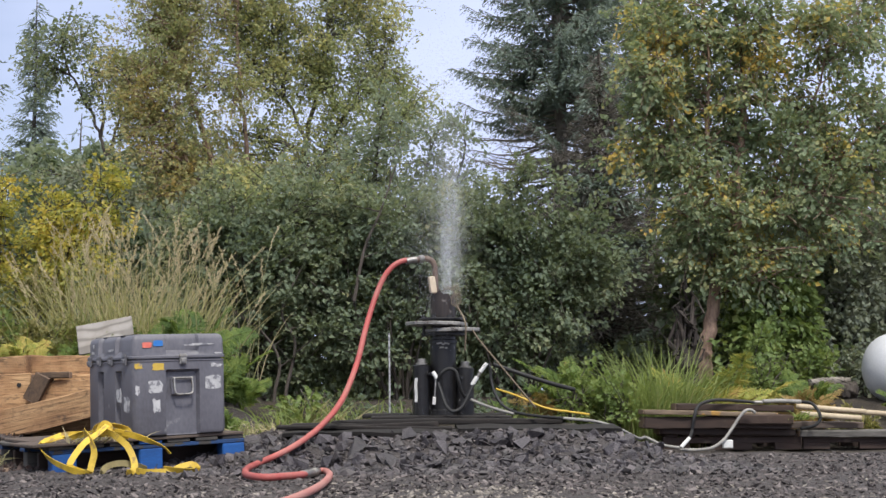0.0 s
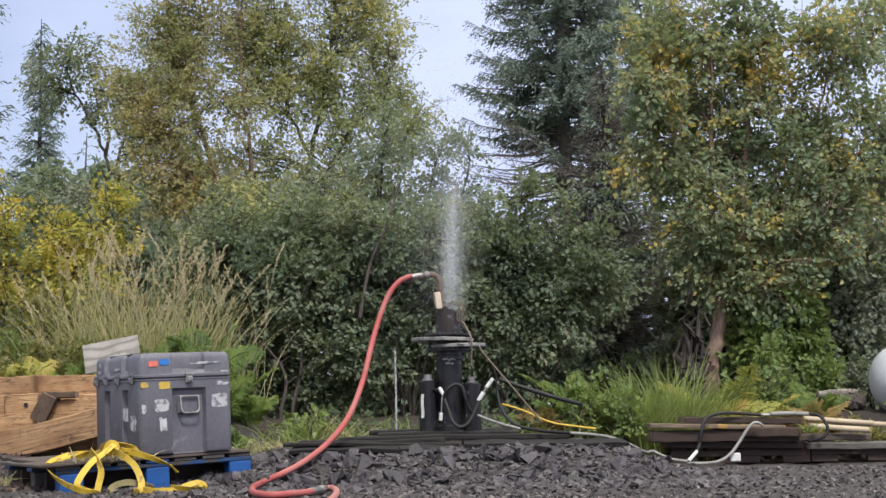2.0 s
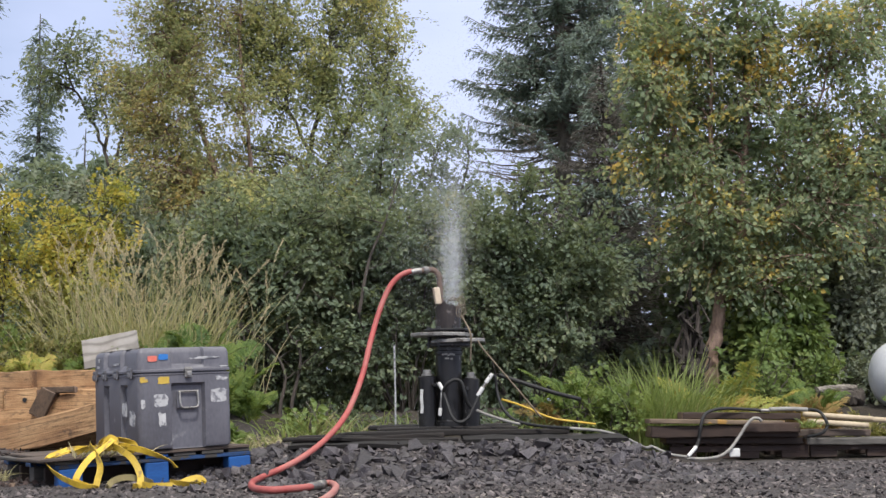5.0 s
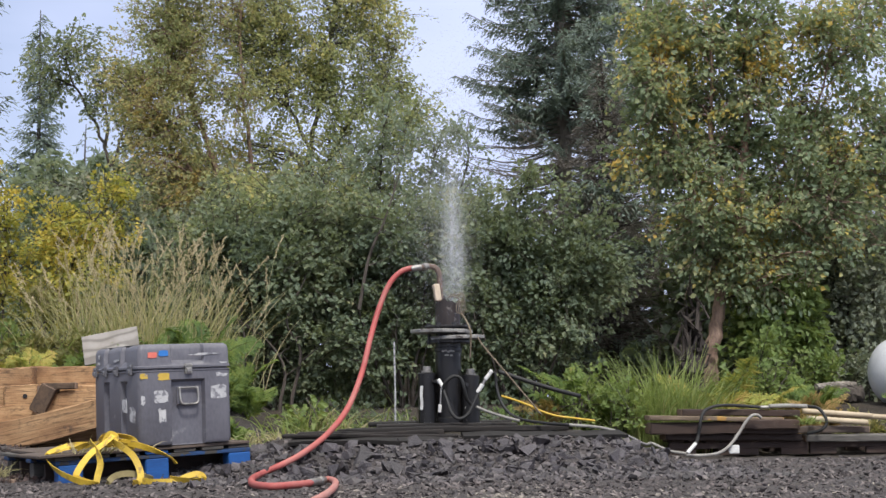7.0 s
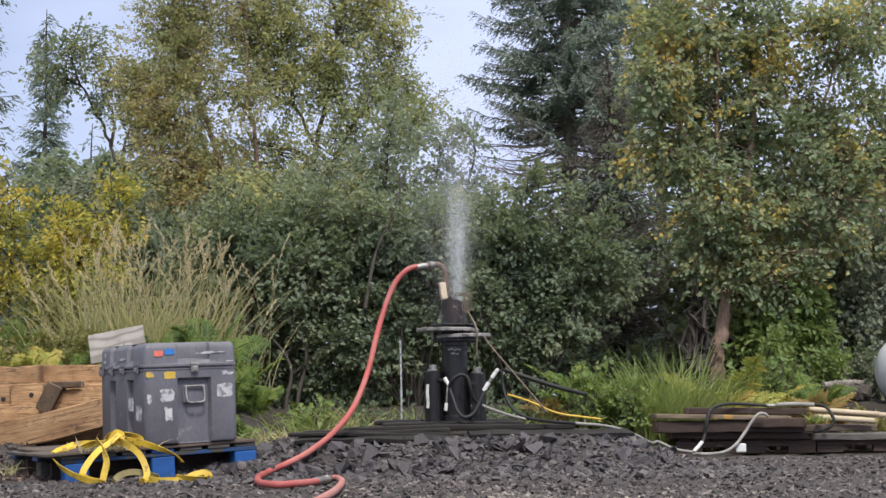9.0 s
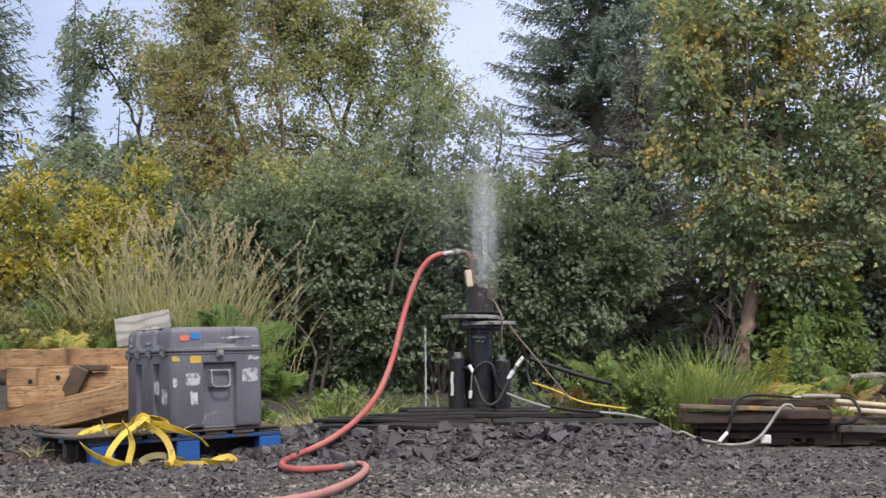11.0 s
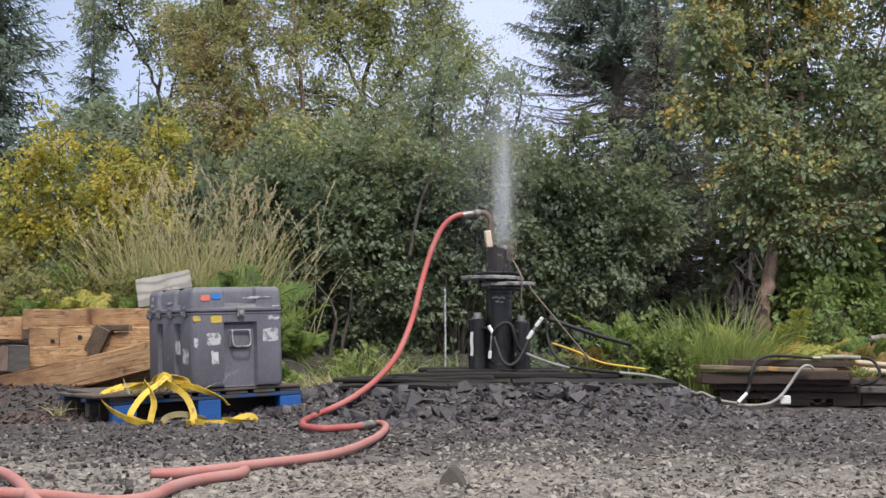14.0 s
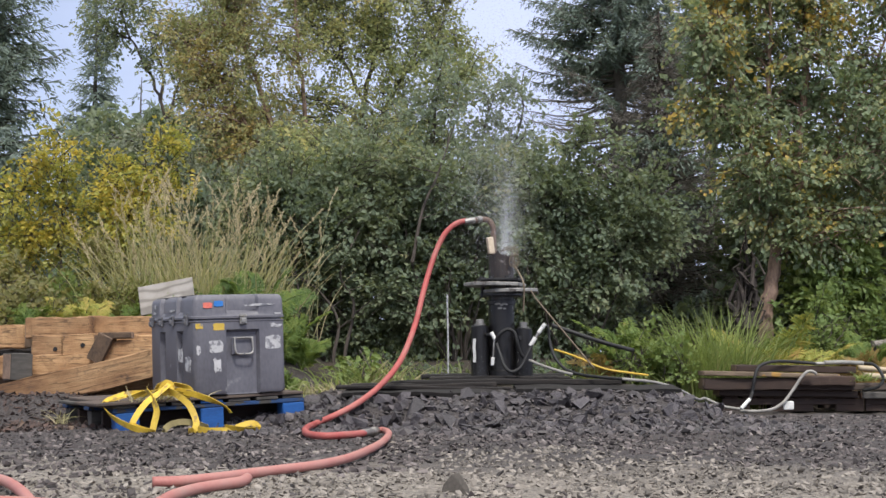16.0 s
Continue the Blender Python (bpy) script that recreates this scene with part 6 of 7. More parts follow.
    wtube("hydraulic_line", [(0.336, 9.23, 0.523), (0.331, 9.22, 0.466), (0.327, 9.22, 0.405)], 0.006, M["dull_steel"], t)
    wtube("hydraulic_line", [(0.687, 9.2, 0.629), (0.702, 9.2, 0.602), (0.708, 9.2, 0.526), (0.734, 9.16, 0.423), (0.787, 9.1, 0.347), (0.869, 9.02, 0.306), (1.004, 8.9, 0.284), (1.138, 8.8, 0.274)], 0.010, M["black_rubber"], t)
    wtube("hydraulic_line", [(0.572, 9.25, 0.394), (0.641, 9.2, 0.363), (0.746, 9.1, 0.326), (0.837, 9, 0.3)], 0.010, M["grey_rubber"], t)
    # discharge elbow and timber wedge at the top
    wtube("elbow_pipe", [(0.205, 9.36, 1.35), (0.261, 9.38, 1.363), (0.308, 9.4, 1.357), (0.335, 9.4, 1.321), (0.342, 9.4, 1.262), (0.344, 9.4, 1.176), (0.347, 9.4, 1.058)], 0.020, M["rust"], t, "rusty steel elbow pipe")
    wtube("coupling", [(0.143, 9.34, 1.341), (0.174, 9.35, 1.35), (0.213, 9.36, 1.354)], 0.022, M["dull_steel"], t)
    wtube("coupling", [(0.229, 9.36, 1.358), (0.257, 9.38, 1.363)], 0.025, M["dull_steel"], t)
    o = part("wedge", bevelled((0.044, 0.042, 0.115), 0.007, 2), M["cream_wood"], t, "cream wooden wedge in the casing")
    o.matrix_basis = chain(t).inverted() @ Matrix.Translation((0.319, 9.33, 1.178)) @ pose(0, 0, 0, 0, -8, 15)
    # rope coil hanging over the rim
    coil = [(0.388, 9.33, 1.131), (0.422, 9.31, 1.164), (0.46, 9.3, 1.143), (0.482, 9.3, 1.081), (0.478, 9.3, 1.031), (0.451, 9.3, 1.043), (0.452, 9.3, 1.089), (0.472, 9.31, 1.128)]
    for k in range(3):
        wtube("rope", [(x + 0.016 * k, y - 0.004 * k, z + 0.012 * k * (-1) ** i) for i, (x, y, z) in enumerate(coil)], 0.003, M["rope"], t)
    wtube("rope", [(0.478, 9.3, 1.042), (0.503, 9.28, 0.998), (0.528, 9.2, 0.936), (0.538, 9.18, 0.889), (0.538, 9.2, 0.813), (0.534, 9.22, 0.719)], 0.006, M["rope"], t)


def build_hose():
    t = thing("red_hose", pose(-0.6, 8.0, 0.0), "red rubber discharge hose arching down from the well", "hose")
    wtube("hose", [(0.174, 9.35, 1.35), (0.123, 9.34, 1.345), (0.064, 9.32, 1.317), (0.009, 9.3, 1.261), (-0.034, 9.28, 1.183), (-0.07, 9.25, 1.092), (-0.105, 9.2, 0.982), (-0.143, 9.1, 0.836), (-0.177, 9, 0.683), (-0.217, 8.9, 0.552), (-0.263, 8.8, 0.435), (-0.311, 8.7, 0.35), (-0.366, 8.62, 0.281), (-0.445, 8.5, 0.204), (-0.555, 8.3, 0.126), (-0.663, 8.15, 0.073),
                     (-0.758, 8.081, 0.034), (-0.76, 7.541, 0.034), (-0.706, 7.057, 0.034), (-0.6, 6.845, 0.034), (-0.507, 6.92, 0.034), (-0.444, 7.003, 0.034), (-0.408, 7.095, 0.034)], 0.0185, M["red_rubber"], t, n=7, k=16)
    wtube("coupling", [(-0.429, 7.049, 0.034), (-0.391, 7.141, 0.034), (-0.36, 7.29, 0.034)], 0.021, M["dull_steel"], t)
    wtube("coupling", [(-0.378, 7.19, 0.034), (-0.369, 7.24, 0.034)], 0.025, M["dull_steel"], t)
    wtube("hose", [(-0.366, 7.292, 0.034), (-0.326, 7.336, 0.034), (-0.286, 7.02, 0.034), (-0.286, 6.434, 0.034), (-0.322, 5.876, 0.034), (-0.384, 5.383, 0.034), (-0.476, 5.072, 0.034), (-0.58, 4.892, 0.034), (-0.677, 4.723, 0.034), (-0.767, 4.566, 0.034), (-0.858, 4.459, 0.034), (-0.94, 4.431, 0.034)], 0.0175, M["pink_rubber"], t, "sun-faded pinkish red hose", n=7, k=16)
    u = thing("red_hose", pose(-1.0, 4.6, 0.0), "sun-faded pinkish red hose lying on the gravel", "hose")
    wtube("hose", [(-0.652, 4.551, 0.034), (-0.657, 4.433, 0.034), (-0.709, 4.326, 0.034), (-0.758, 4.208, 0.034), (-0.789, 4.013, 0.034), (-0.796, 3.736, 0.034), (-0.879, 3.639, 0.034), (-1.029, 3.748, 0.034), (-1.178, 3.833, 0.034), (-1.357, 3.896, 0.034), (-1.606, 4.125, 0.034), (-1.689, 4.527, 0.034), (-1.592, 4.676, 0.034), (-1.437, 4.495, 0.034), (-1.276, 4.152, 0.034), (-1.137, 3.801, 0.034), (-0.931, 3.295, 0.034)], 0.0175, M["pink_rubber"], u, n=7, k=16)


def build_by_the_well():
    t = thing("stake", pose(0.024, 9.7, 0.2), "slim weathered white stake beside the well", "stake")
    tube("rod", [(0, 0, 0.0), (0.002, 0, 0.3), (-0.002, 0, 0.66)], 0.0065, M["old_label"], t)
    t = thing("guy_rope", pose(0.65, 9.2, 0.9), "tan rope running from the clamp down to the ground", "rope")
    wtube("rope", [(0.584, 9.2, 0.862), (0.629, 9.2, 0.793), (0.76, 9.2, 0.635), (0.89, 9.2, 0.478), (1.009, 9.2, 0.333)], 0.006, M["rope"], t)
    t = thing("yellow_pipe", pose(1.2, 9.6, 0.2), "yellow plastic pipe lying among ferns", "pipe")
    wtube("pipe", [(0.771, 9.6, 0.464), (0.863, 9.55, 0.434), (0.954, 9.5, 0.397), (1.049, 9.5, 0.352), (1.144, 9.5, 0.322), (1.259, 9.5, 0.305), (1.419, 9.55, 0.283)], 0.0075, M["yellow_pipe"], t)
    t = thing("pale_log", pose(1.73, 12.0, 0.27), "peeled pale log behind the yellow pipe", "log")
    wtube("log", [(1.73, 12.0, 0.315), (1.87, 12.0, 0.318), (2.05, 12.05, 0.325)], 0.044, M["cream_wood"], t)
    t = thing("black_pipe", pose(1.0, 10.2, 0.4), "black plastic pipe sloping behind the hoses", "pipe")
    wtube("pipe", [(0.784, 10, 0.645), (0.969, 10, 0.58), (1.195, 10, 0.507), (1.387, 10.05, 0.456)], 0.016, M["black_rubber"], t)
    t = thing("cable", pose(1.5, 9.3, 0.1), "grey and black hydraulic hose trailing over the gravel", "hose")
    wtube("hose", [(1.004, 8.9, 0.281), (1.187, 8.9, 0.268), (1.386, 9, 0.245), (1.55, 9.1, 0.196), (1.735, 9.4, 0.121), (1.843, 9.7, 0.115), (1.941, 9.6, 0.066), (2.043, 9.5, 0.048)], 0.010, M["grey_rubber"], t)
    wtube("fitting", [(2.051, 9.5, 0.051), (2.088, 9.52, 0.085), (2.121, 9.54, 0.115)], 0.013, M["white_tape"], t)


build_mats()
wet_sheet((0.08, 8.60, 0.205), 1.45, 0.42, "worn black rubber sheet sagging over the slate", 0.045)
wet_sheet((0.98, 8.68, 0.222), 1.05, 0.40, "worn black rubber sheet with a curled edge", 0.03)
build_well()
build_hose()
build_by_the_well()


# -- old pallets and planks
def build_old_pallets():
    d = 10.15
    for x0, x1, lab in (((2.059, 10.15, 0.109)[0], (3.099, 10.15, 0.088)[0], "old grey pallet under stacked planks"), ((3.116, 10.15, 0.088)[0], (3.116, 10.15, 0.088)[0] + 1.15, "old grey pallet under pale pipes")):
        t = thing("pallet", pose(x0, d, 0.0), lab, "pallet", "old pallets")
        w = x1 - x0
        for y in (0.025, 0.5, 0.97):
            bm = bmesh.new()
            box(bm, (w, 0.04, 0.048), (w / 2, y, 0.075), (0, 0, 0), 0.004, 1)
            for x, ww in ((0.1, 0.2), (w / 2, 0.3), (w - 0.1, 0.2)):
                box(bm, (ww, 0.039, 0.05), (x, y, 0.027), (0, 0, 0), 0.003, 1)
            part("stringer", bm, M["old_wood"], t)
        for x in np.linspace(0.06, w - 0.06, 8):
            part("deck_board", bevelled((0.10, 1.0, 0.018), 0.004, 1, (float(x), 0.5, 0.109), (0, 0, RNG.uniform(-0.6, 0.6))), M["old_wood"], t)

    def plank(a, b, wide, high, mat, lab):
        o = span(a, b, wide, high, mat, lab)
        o.name, o["category"], o["group"] = "plank", "plank", "stacked planks"
        return o
    plank((2.025, 10.1, 0.149), (3.044, 10.1, 0.128), 0.25, 0.055, M["old_wood"], "dark wet plank at the foot of the stack")
    plank((1.905, 10.05, 0.21), (3.003, 10.05, 0.2), 0.24, 0.085, M["old_wood"], "dark brown thick plank on the old pallet")
    plank((1.894, 10.02, 0.289), (2.892, 10.02, 0.262), 0.22, 0.034, M["plank_edge"], "weathered plank with a pale orange-stained edge")
    plank((2.592, 10, 0.234), (3.002, 10, 0.226), 0.2, 0.07, M["old_wood"], "dark wet plank end on the stack")
    plank((2.154, 10.1, 0.324), (3.036, 10.1, 0.307), 0.2, 0.05, M["old_wood"], "dark wet plank on top of the stack")
    plank((3.077, 10.1, 0.119), (3.925, 10.1, 0.114), 0.3, 0.05, M["weathered"], "grey plank under the pale pipes")
    plank((3.032, 10.15, 0.181), (3.573, 10.15, 0.178), 0.2, 0.05, M["deck_wood"], "brown plank under the pale pipes")
    for a, b, r in (((3.099, 10.25, 0.321), (3.613, 10.2, 0.277), 0.020), ((3.1, 10.15, 0.267), (3.541, 10.1, 0.23), 0.021), ((3.309, 10.4, 0.294), (4.05, 10.4, 0.245), 0.02)):
        t = thing("pale_pipe", Matrix.Translation(a), "cream plastic pipe stacked on a pallet", "pipe", "pale pipes")
        wtube("pipe", [a, tuple((Vector(a) + Vector(b)) / 2), b], r, M["pale_pipe"], t, k=16)
    t = thing("black_hose", Matrix.Translation((2.234, 9.95, 0.112)), "black hose looped over the planks", "hose")
    wtube("hose", [(2.19, 9.85, 0.104), (2.226, 9.93, 0.145), (2.243, 9.93, 0.234), (2.271, 9.95, 0.315), (2.33, 10, 0.354), (2.444, 10.05, 0.373), (2.624, 10.1, 0.365), (2.742, 10.1, 0.354)], 0.012, M["black_rubber"], t)
    wtube("fitting", [(2.734, 10.1, 0.354), (2.801, 10.1, 0.353)], 0.014, M["dull_steel"], t)
    wtube("fitting", [(2.802, 10.1, 0.361), (2.942, 10.1, 0.363), (3.09, 10.1, 0.356)], 0.016, M["grey_rubber"], t)
    wtube("hose", [(3.09, 10.1, 0.356), (3.15, 10.05, 0.346), (3.175, 9.98, 0.297), (3.187, 9.96, 0.235), (3.142, 9.96, 0.183), (3.049, 10, 0.159)], 0.012, M["black_rubber"], t)
    t = thing("grey_hose", Matrix.Translation((2.434, 9.9, 0.048)), "grey hose bent up against the planks", "hose")
    wtube("hose", [(2.063, 9.6, 0.032), (2.21, 9.65, 0.027), (2.336, 9.75, 0.04), (2.436, 9.85, 0.086), (2.513, 9.9, 0.164), (2.576, 9.92, 0.248), (2.627, 9.93, 0.296), (2.669, 9.93, 0.299), (2.697, 9.93, 0.278)], 0.011, M["grey_rubber"], t)
    t = thing("white_tag", Matrix.Translation((2.48, 9.9, 0.056)), "small white plastic block by the pallet", "tag")
    part("block", bevelled((0.075, 0.03, 0.062), 0.008, 2), M["white_tape"], t)
    # rotting logs on the rise beyond the pallets
    z = gz(4.14, 12.5)
    for lab, p, q2, r in (("dark rotting log on the rise beyond the pallets", (3.93, 12.45, z + 0.07), (4.34, 12.55, z + 0.075), 0.075), ("grey broken branch lying on the rotting log", (3.90, 12.46, z + 0.155), (4.30, 12.56, z + 0.17), 0.032)):
        t = thing("log", Matrix.Translation(p), lab, "log", "rotting logs")
        P = spline([(0, 0, 0), tuple((Vector(q2) - Vector(p)) * 0.5 + Vector((0, 0, 0.012))), tuple(Vector(q2) - Vector(p))], 9)
        P = np.vstack([P[0], P, P[-1]])
        R = r * np.concatenate([[0.02], 1 + RNG.normal(0, 0.10, len(P) - 2), [0.02]])
        V, F = tube_arrays(P, R, 14)
        part("bark", mesh_from("bark", V + RNG.normal(0, r * 0.07, V.shape), F), M["bark_dark"] if r > 0.05 else M["bark_grey"], t)


build_old_pallets()


def build_tank():
    """A propane tank with domed ends on two feet."""
    r, L = 0.32, 1.7
    x, y, z = (4.315, 12.3, 0.7)
    t = thing("propane_tank", pose(x + 0.06, y, z - 0.07, 0, 0, 8), "white steel propane tank with a domed end", "tank")
    bm = bmesh.new()
    n = 36
    prof = [(0.001, 0.0)] + [(r * math.sin(a), 0.26 * (1 - math.cos(a))) for a in np.linspace(0.18, math.pi / 2, 8)] + [(r, L)] + [(r * math.cos(a), L + 0.26 * math.sin(a)) for a in np.linspace(0.2, 1.45, 7)] + [(0.001, L + 0.26)]
    rings = [[bm.verts.new((zz, rr * math.cos(2 * math.pi * i / n), rr * math.sin(2 * math.pi * i / n))) for i in range(n)] for rr, zz in prof]
    for a, b in zip(rings, rings[1:]):
        for i in range(n):
            bm.faces.new((a[i], a[(i + 1) % n], b[(i + 1) % n], b[i]))
    part("shell", bm, M["tank_paint"], t, smooth=True)
    for fx in (0.5, 1.4):
        part("foot", bevelled((0.08, 0.4, z - gz(x + fx, y) - 0.2), 0.006, 1, (fx, 0, -(z - gz(x + fx, y) - 0.2) / 2 - 0.24)), M["weathered"], t)


M["charred"] = surface("charred", (0.012, 0.010, 0.009), (0.075, 0.06, 0.052), 0.9, 9, 60, (1, 1, 0.3), 0.8, 0.02)


def build_stump():
    x, y, z = (3.06, 13.85, 0.573)
    z = gz(x, y)
    t = thing("stump", Matrix.Translation((x, y, z)), "dark splintered stump beside the birch trunk", "stump")
    h = Heap()
    for i in range(22):
        a = RNG.uniform(0, 2 * math.pi)
        r = RNG.uniform(0.02, 0.11)
        hh = RNG.uniform(0.4, 1.25)
        p = np.array([math.cos(a) * r, math.sin(a) * r, 0.1])
        q2 = p * RNG.uniform(0.6, 1.2) + [RNG.normal(0.02, 0.05), RNG.normal(0, 0.04), hh]
        P, R = limb(p, q2, RNG.uniform(0.03, 0.06), 0.006, 0, 0.4, 8)
        h.tube(P, R, 5)
    tagged(part("splinter", h.mesh("splinter"), M["charred"], t), kind="stuff")
    bm = bmesh.new()
    rod(bm, 0.14, 0.5, (0, 0, -0.05), n=14, r2=0.08)
    for v in bm.verts:
        v.co += Vector((RNG.normal(0, 0.012), RNG.normal(0, 0.012), RNG.normal(0, 0.05) if v.co.z > 0.3 else 0))
    part("butt", bm, M["charred"], t)


build_tank()
build_stump()


# ---- stones ----
def stone_mesh(name, seed, flat=0.55, sharp=0.34):
    """An angular broken stone of unit size, lying flat."""
    rng = np.random.default_rng(seed)
    bm = bmesh.new()
    pts = rng.uniform(-1, 1, (9, 3))
    pts = pts / np.maximum(np.abs(pts).max(1, keepdims=True), 0.3) * rng.uniform(1 - sharp, 1.0, (9, 1)) * [0.54, 0.40, 0.42 * flat]
    for p in pts:
        bm.verts.new(p)
    bmesh.ops.convex_hull(bm, input=list(bm.verts))
    for v in [v for v in bm.verts if not v.link_faces]:
        bm.verts.remove(v)
    bmesh.ops.recalc_face_normals(bm, faces=bm.faces)
    me = bpy.data.meshes.new(name)
    bm.to_mesh(me)
    bm.free()
    return me


def build_rocks():
    """Broken slate heaped before the mats: each rock is a piece of the ground."""
    kinds = [stone_mesh("rock", 40 + i, 0.95, 0.25) for i in range(9)]
    for me in kinds:
        me.materials.append(M["slate"])
    n = 0
    while n < 290:
        x = RNG.uniform(-1.15, 1.75)
        y = 8.56 - 0.75 * RNG.random() ** 1.4
        s = 0.045 + 0.05 * RNG.random() ** 2.0
        # two heaps of larger rock
        heap = max(math.exp(-((x + 0.45) / 0.42) ** 2), 0.7 * math.exp(-((x - 0.72) / 0.18) ** 2), 0.6 * math.exp(-((x - 1.45) / 0.2) ** 2)) * step(7.95, 8.15, y)
        if RNG.random() < heap * 0.75:
            s += 0.015 + 0.045 * RNG.random()
        elif RNG.random() < 0.2:
            continue
        ob = new("rock", kinds[RNG.integers(0, 9)])
        ob.parent = ground
        ob.matrix_basis = Matrix.LocRotScale((x, y, gz(x, y) + s * 0.10), Euler((RNG.normal(0, 0.3), RNG.normal(0, 0.3), RNG.uniform(0, 6.28))), (s * 1.2, s, s * RNG.uniform(0.8, 1.3)))
        n += 1
    x, y, z = (0.033, 4.331, 0)
    t = thing("stone", Matrix.Translation((x, y, 0)), "single dark angular stone on pale gravel", "stone")
    bm = bmesh.new()
    for p in ((-0.5, -0.2, 0), (0.42, -0.3, 0), (0.52, 0.15, 0), (-0.4, 0.3, 0), (-0.40, -0.12, 0.26), (-0.12, -0.16, 0.5), (0.14, -0.02, 0.52), (0.40, -0.16, 0.2), (-0.1, 0.25, 0.42)):
        bm.verts.new(p)
    bmesh.ops.convex_hull(bm, input=list(bm.verts))
    bmesh.ops.bevel(bm, geom=list(bm.edges), offset=0.02, segments=1, affect="EDGES")
    me = bpy.data.meshes.new("stone_body")
    bm.to_mesh(me)
    bm.free()
    me.materials.append(M["stone_dark"])
    o = new("stone_body", me)
    o.parent = t
    o.matrix_basis = Matrix.LocRotScale((0, 0.03, -0.004), Euler((0, 0, 0.1)), (0.098, 0.10, 0.135))


def gravel(name, n, region, size, mat, label, keep=None, flat=0.5, tilt=0.5):
    """Loose gravel as one heap of small angular stones."""
    base = [stone_mesh("pebble", 200 + i, flat, 0.6) for i in range(8)]
    V, F, k = [], [], 0
    x = RNG.uniform(region[0], region[1], n)
    y = region[2] + (region[3] - region[2]) * RNG.random(n) ** 1.25
    ok = np.abs(x) < 0.40 * y + 0.4
    if keep is not None:
        ok &= keep(x, y)
    x, y = x[ok], y[ok]
    s = size * (0.45 + 1.3 * RNG.random(len(x)) ** 2.5)
    z = ground_height(x, y) + s * 0.12
    which = RNG.integers(0, 8, len(x))
    for i, me in enumerate(base):
        sel = np.nonzero(which == i)[0]
        vb = np.empty(len(me.vertices) * 3, np.float32)
        me.vertices.foreach_get("co", vb)
        vb = vb.reshape(-1, 3)
        fb = np.array([list(p.vertices) for p in me.polygons])
        a = RNG.uniform(0, 2 * math.pi, len(sel))
        b = RNG.normal(0, tilt, len(sel))
        ca, sa, cb, sb = np.cos(a), np.sin(a), np.cos(b), np.sin(b)
        X = vb[None] * (s[sel, None, None] * [1.15, 1, 1])
        xx, zz = X[..., 0] * cb[:, None] + X[..., 2] * sb[:, None], -X[..., 0] * sb[:, None] + X[..., 2] * cb[:, None]
        Y = np.stack([xx * ca[:, None] - X[..., 1] * sa[:, None], xx * sa[:, None] + X[..., 1] * ca[:, None], zz], -1)
        Y += np.stack([x[sel], y[sel], z[sel]], 1)[:, None]
        V.append(Y.reshape(-1, 3))
        F.append((fb[None] + (np.arange(len(sel)) * len(vb))[:, None, None] + k).reshape(-1, 3))
        k += len(sel) * len(vb)
        bpy.data.meshes.remove(me)
    ob = part(name, mesh_from(name, np.vstack(V), np.vstack(F)), mat, ground, label)
    return tagged(ob, kind="stuff")


def pebble_material(name, stops, rough=0.8):
    m, nt, b = material(name)
    g = nt.nodes.new("ShaderNodeNewGeometry")
    col = ramp(nt, g.outputs["Random Per Island"], stops)
    grain = noise_tex(nt, coords(nt), 90, 3)
    nt.links.new(mix(nt, 0.22, col, ramp(nt, grain, [(0.3, (0.03, 0.03, 0.03)), (0.7, (0.16, 0.152, 0.145))])), b.inputs["Base Color"])
    b.inputs["Roughness"].default_value = rough
    return m


M["stone_dark"] = surface("stone_dark", (0.038, 0.033, 0.028), (0.10, 0.087, 0.073), 0.8, 14, 80, relief=0.5)
M["pebble_dark"] = pebble_material("pebble_dark", [(0, (0.013, 0.010, 0.010)), (0.5, (0.066, 0.053, 0.052)), (0.85, (0.137, 0.113, 0.110)), (1, (0.232, 0.20, 0.188))], 0.85)
M["pebble_pale"] = pebble_material("pebble_pale", [(0, (0.08, 0.070, 0.060)), (0.5, (0.215, 0.188, 0.158)), (1, (0.36, 0.32, 0.275))])
M["slate_rubble"] = pebble_material("slate_rubble", [(0, (0.018, 0.015, 0.016)), (0.5, (0.054, 0.045, 0.048)), (1, (0.122, 0.104, 0.108))], 0.6)
M["bark_chips"] = pebble_material("bark_chips", [(0, (0.016, 0.010, 0.008)), (0.7, (0.065, 0.034, 0.026)), (0.92, (0.11, 0.06, 0.045)), (1, (0.22, 0.15, 0.10))], 0.9)


def pale_edge(x, y):
    """How far the pale stone of the yard reaches under the slate."""
    return np.interp(x, [-2.0, -1.0, -0.4, 0.0, 0.5, 1.0, 1.5, 2.5], [5.3, 4.8, 4.9, 5.7, 6.2, 5.8, 4.7, 4.0]) + 0.15 * np.sin(5.3 * x) + 0.1 * np.sin(13 * x + 1)


build_rocks()
gravel("slate_gravel", 46000, (-4.6, 4.8, 4.0, 9.4), 0.028, M["pebble_dark"], "dark slate gravel", lambda x, y: ((x > -2.0 + 0.15 * np.sin(4 * y)) | (y < 8.0 + 0.2 * np.sin(3 * x))) & (RNG.random(len(x)) < np.clip((y - pale_edge(x, y)) * 2.2 + 0.30, 0.04 + 0.5 * (1 - step(-1.9, -0.3, x)), 1)))
gravel("pale_gravel", 40000, (-3.2, 3.2, 3.4, 6.9), 0.022, M["pebble_pale"], "pale crushed gravel", lambda x, y: RNG.random(len(x)) < np.clip((pale_edge(x, y) - y) * 1.6 + 0.55, 0.12, 1) * (0.5 + 0.5 * step(-1.4, -0.3, x)))
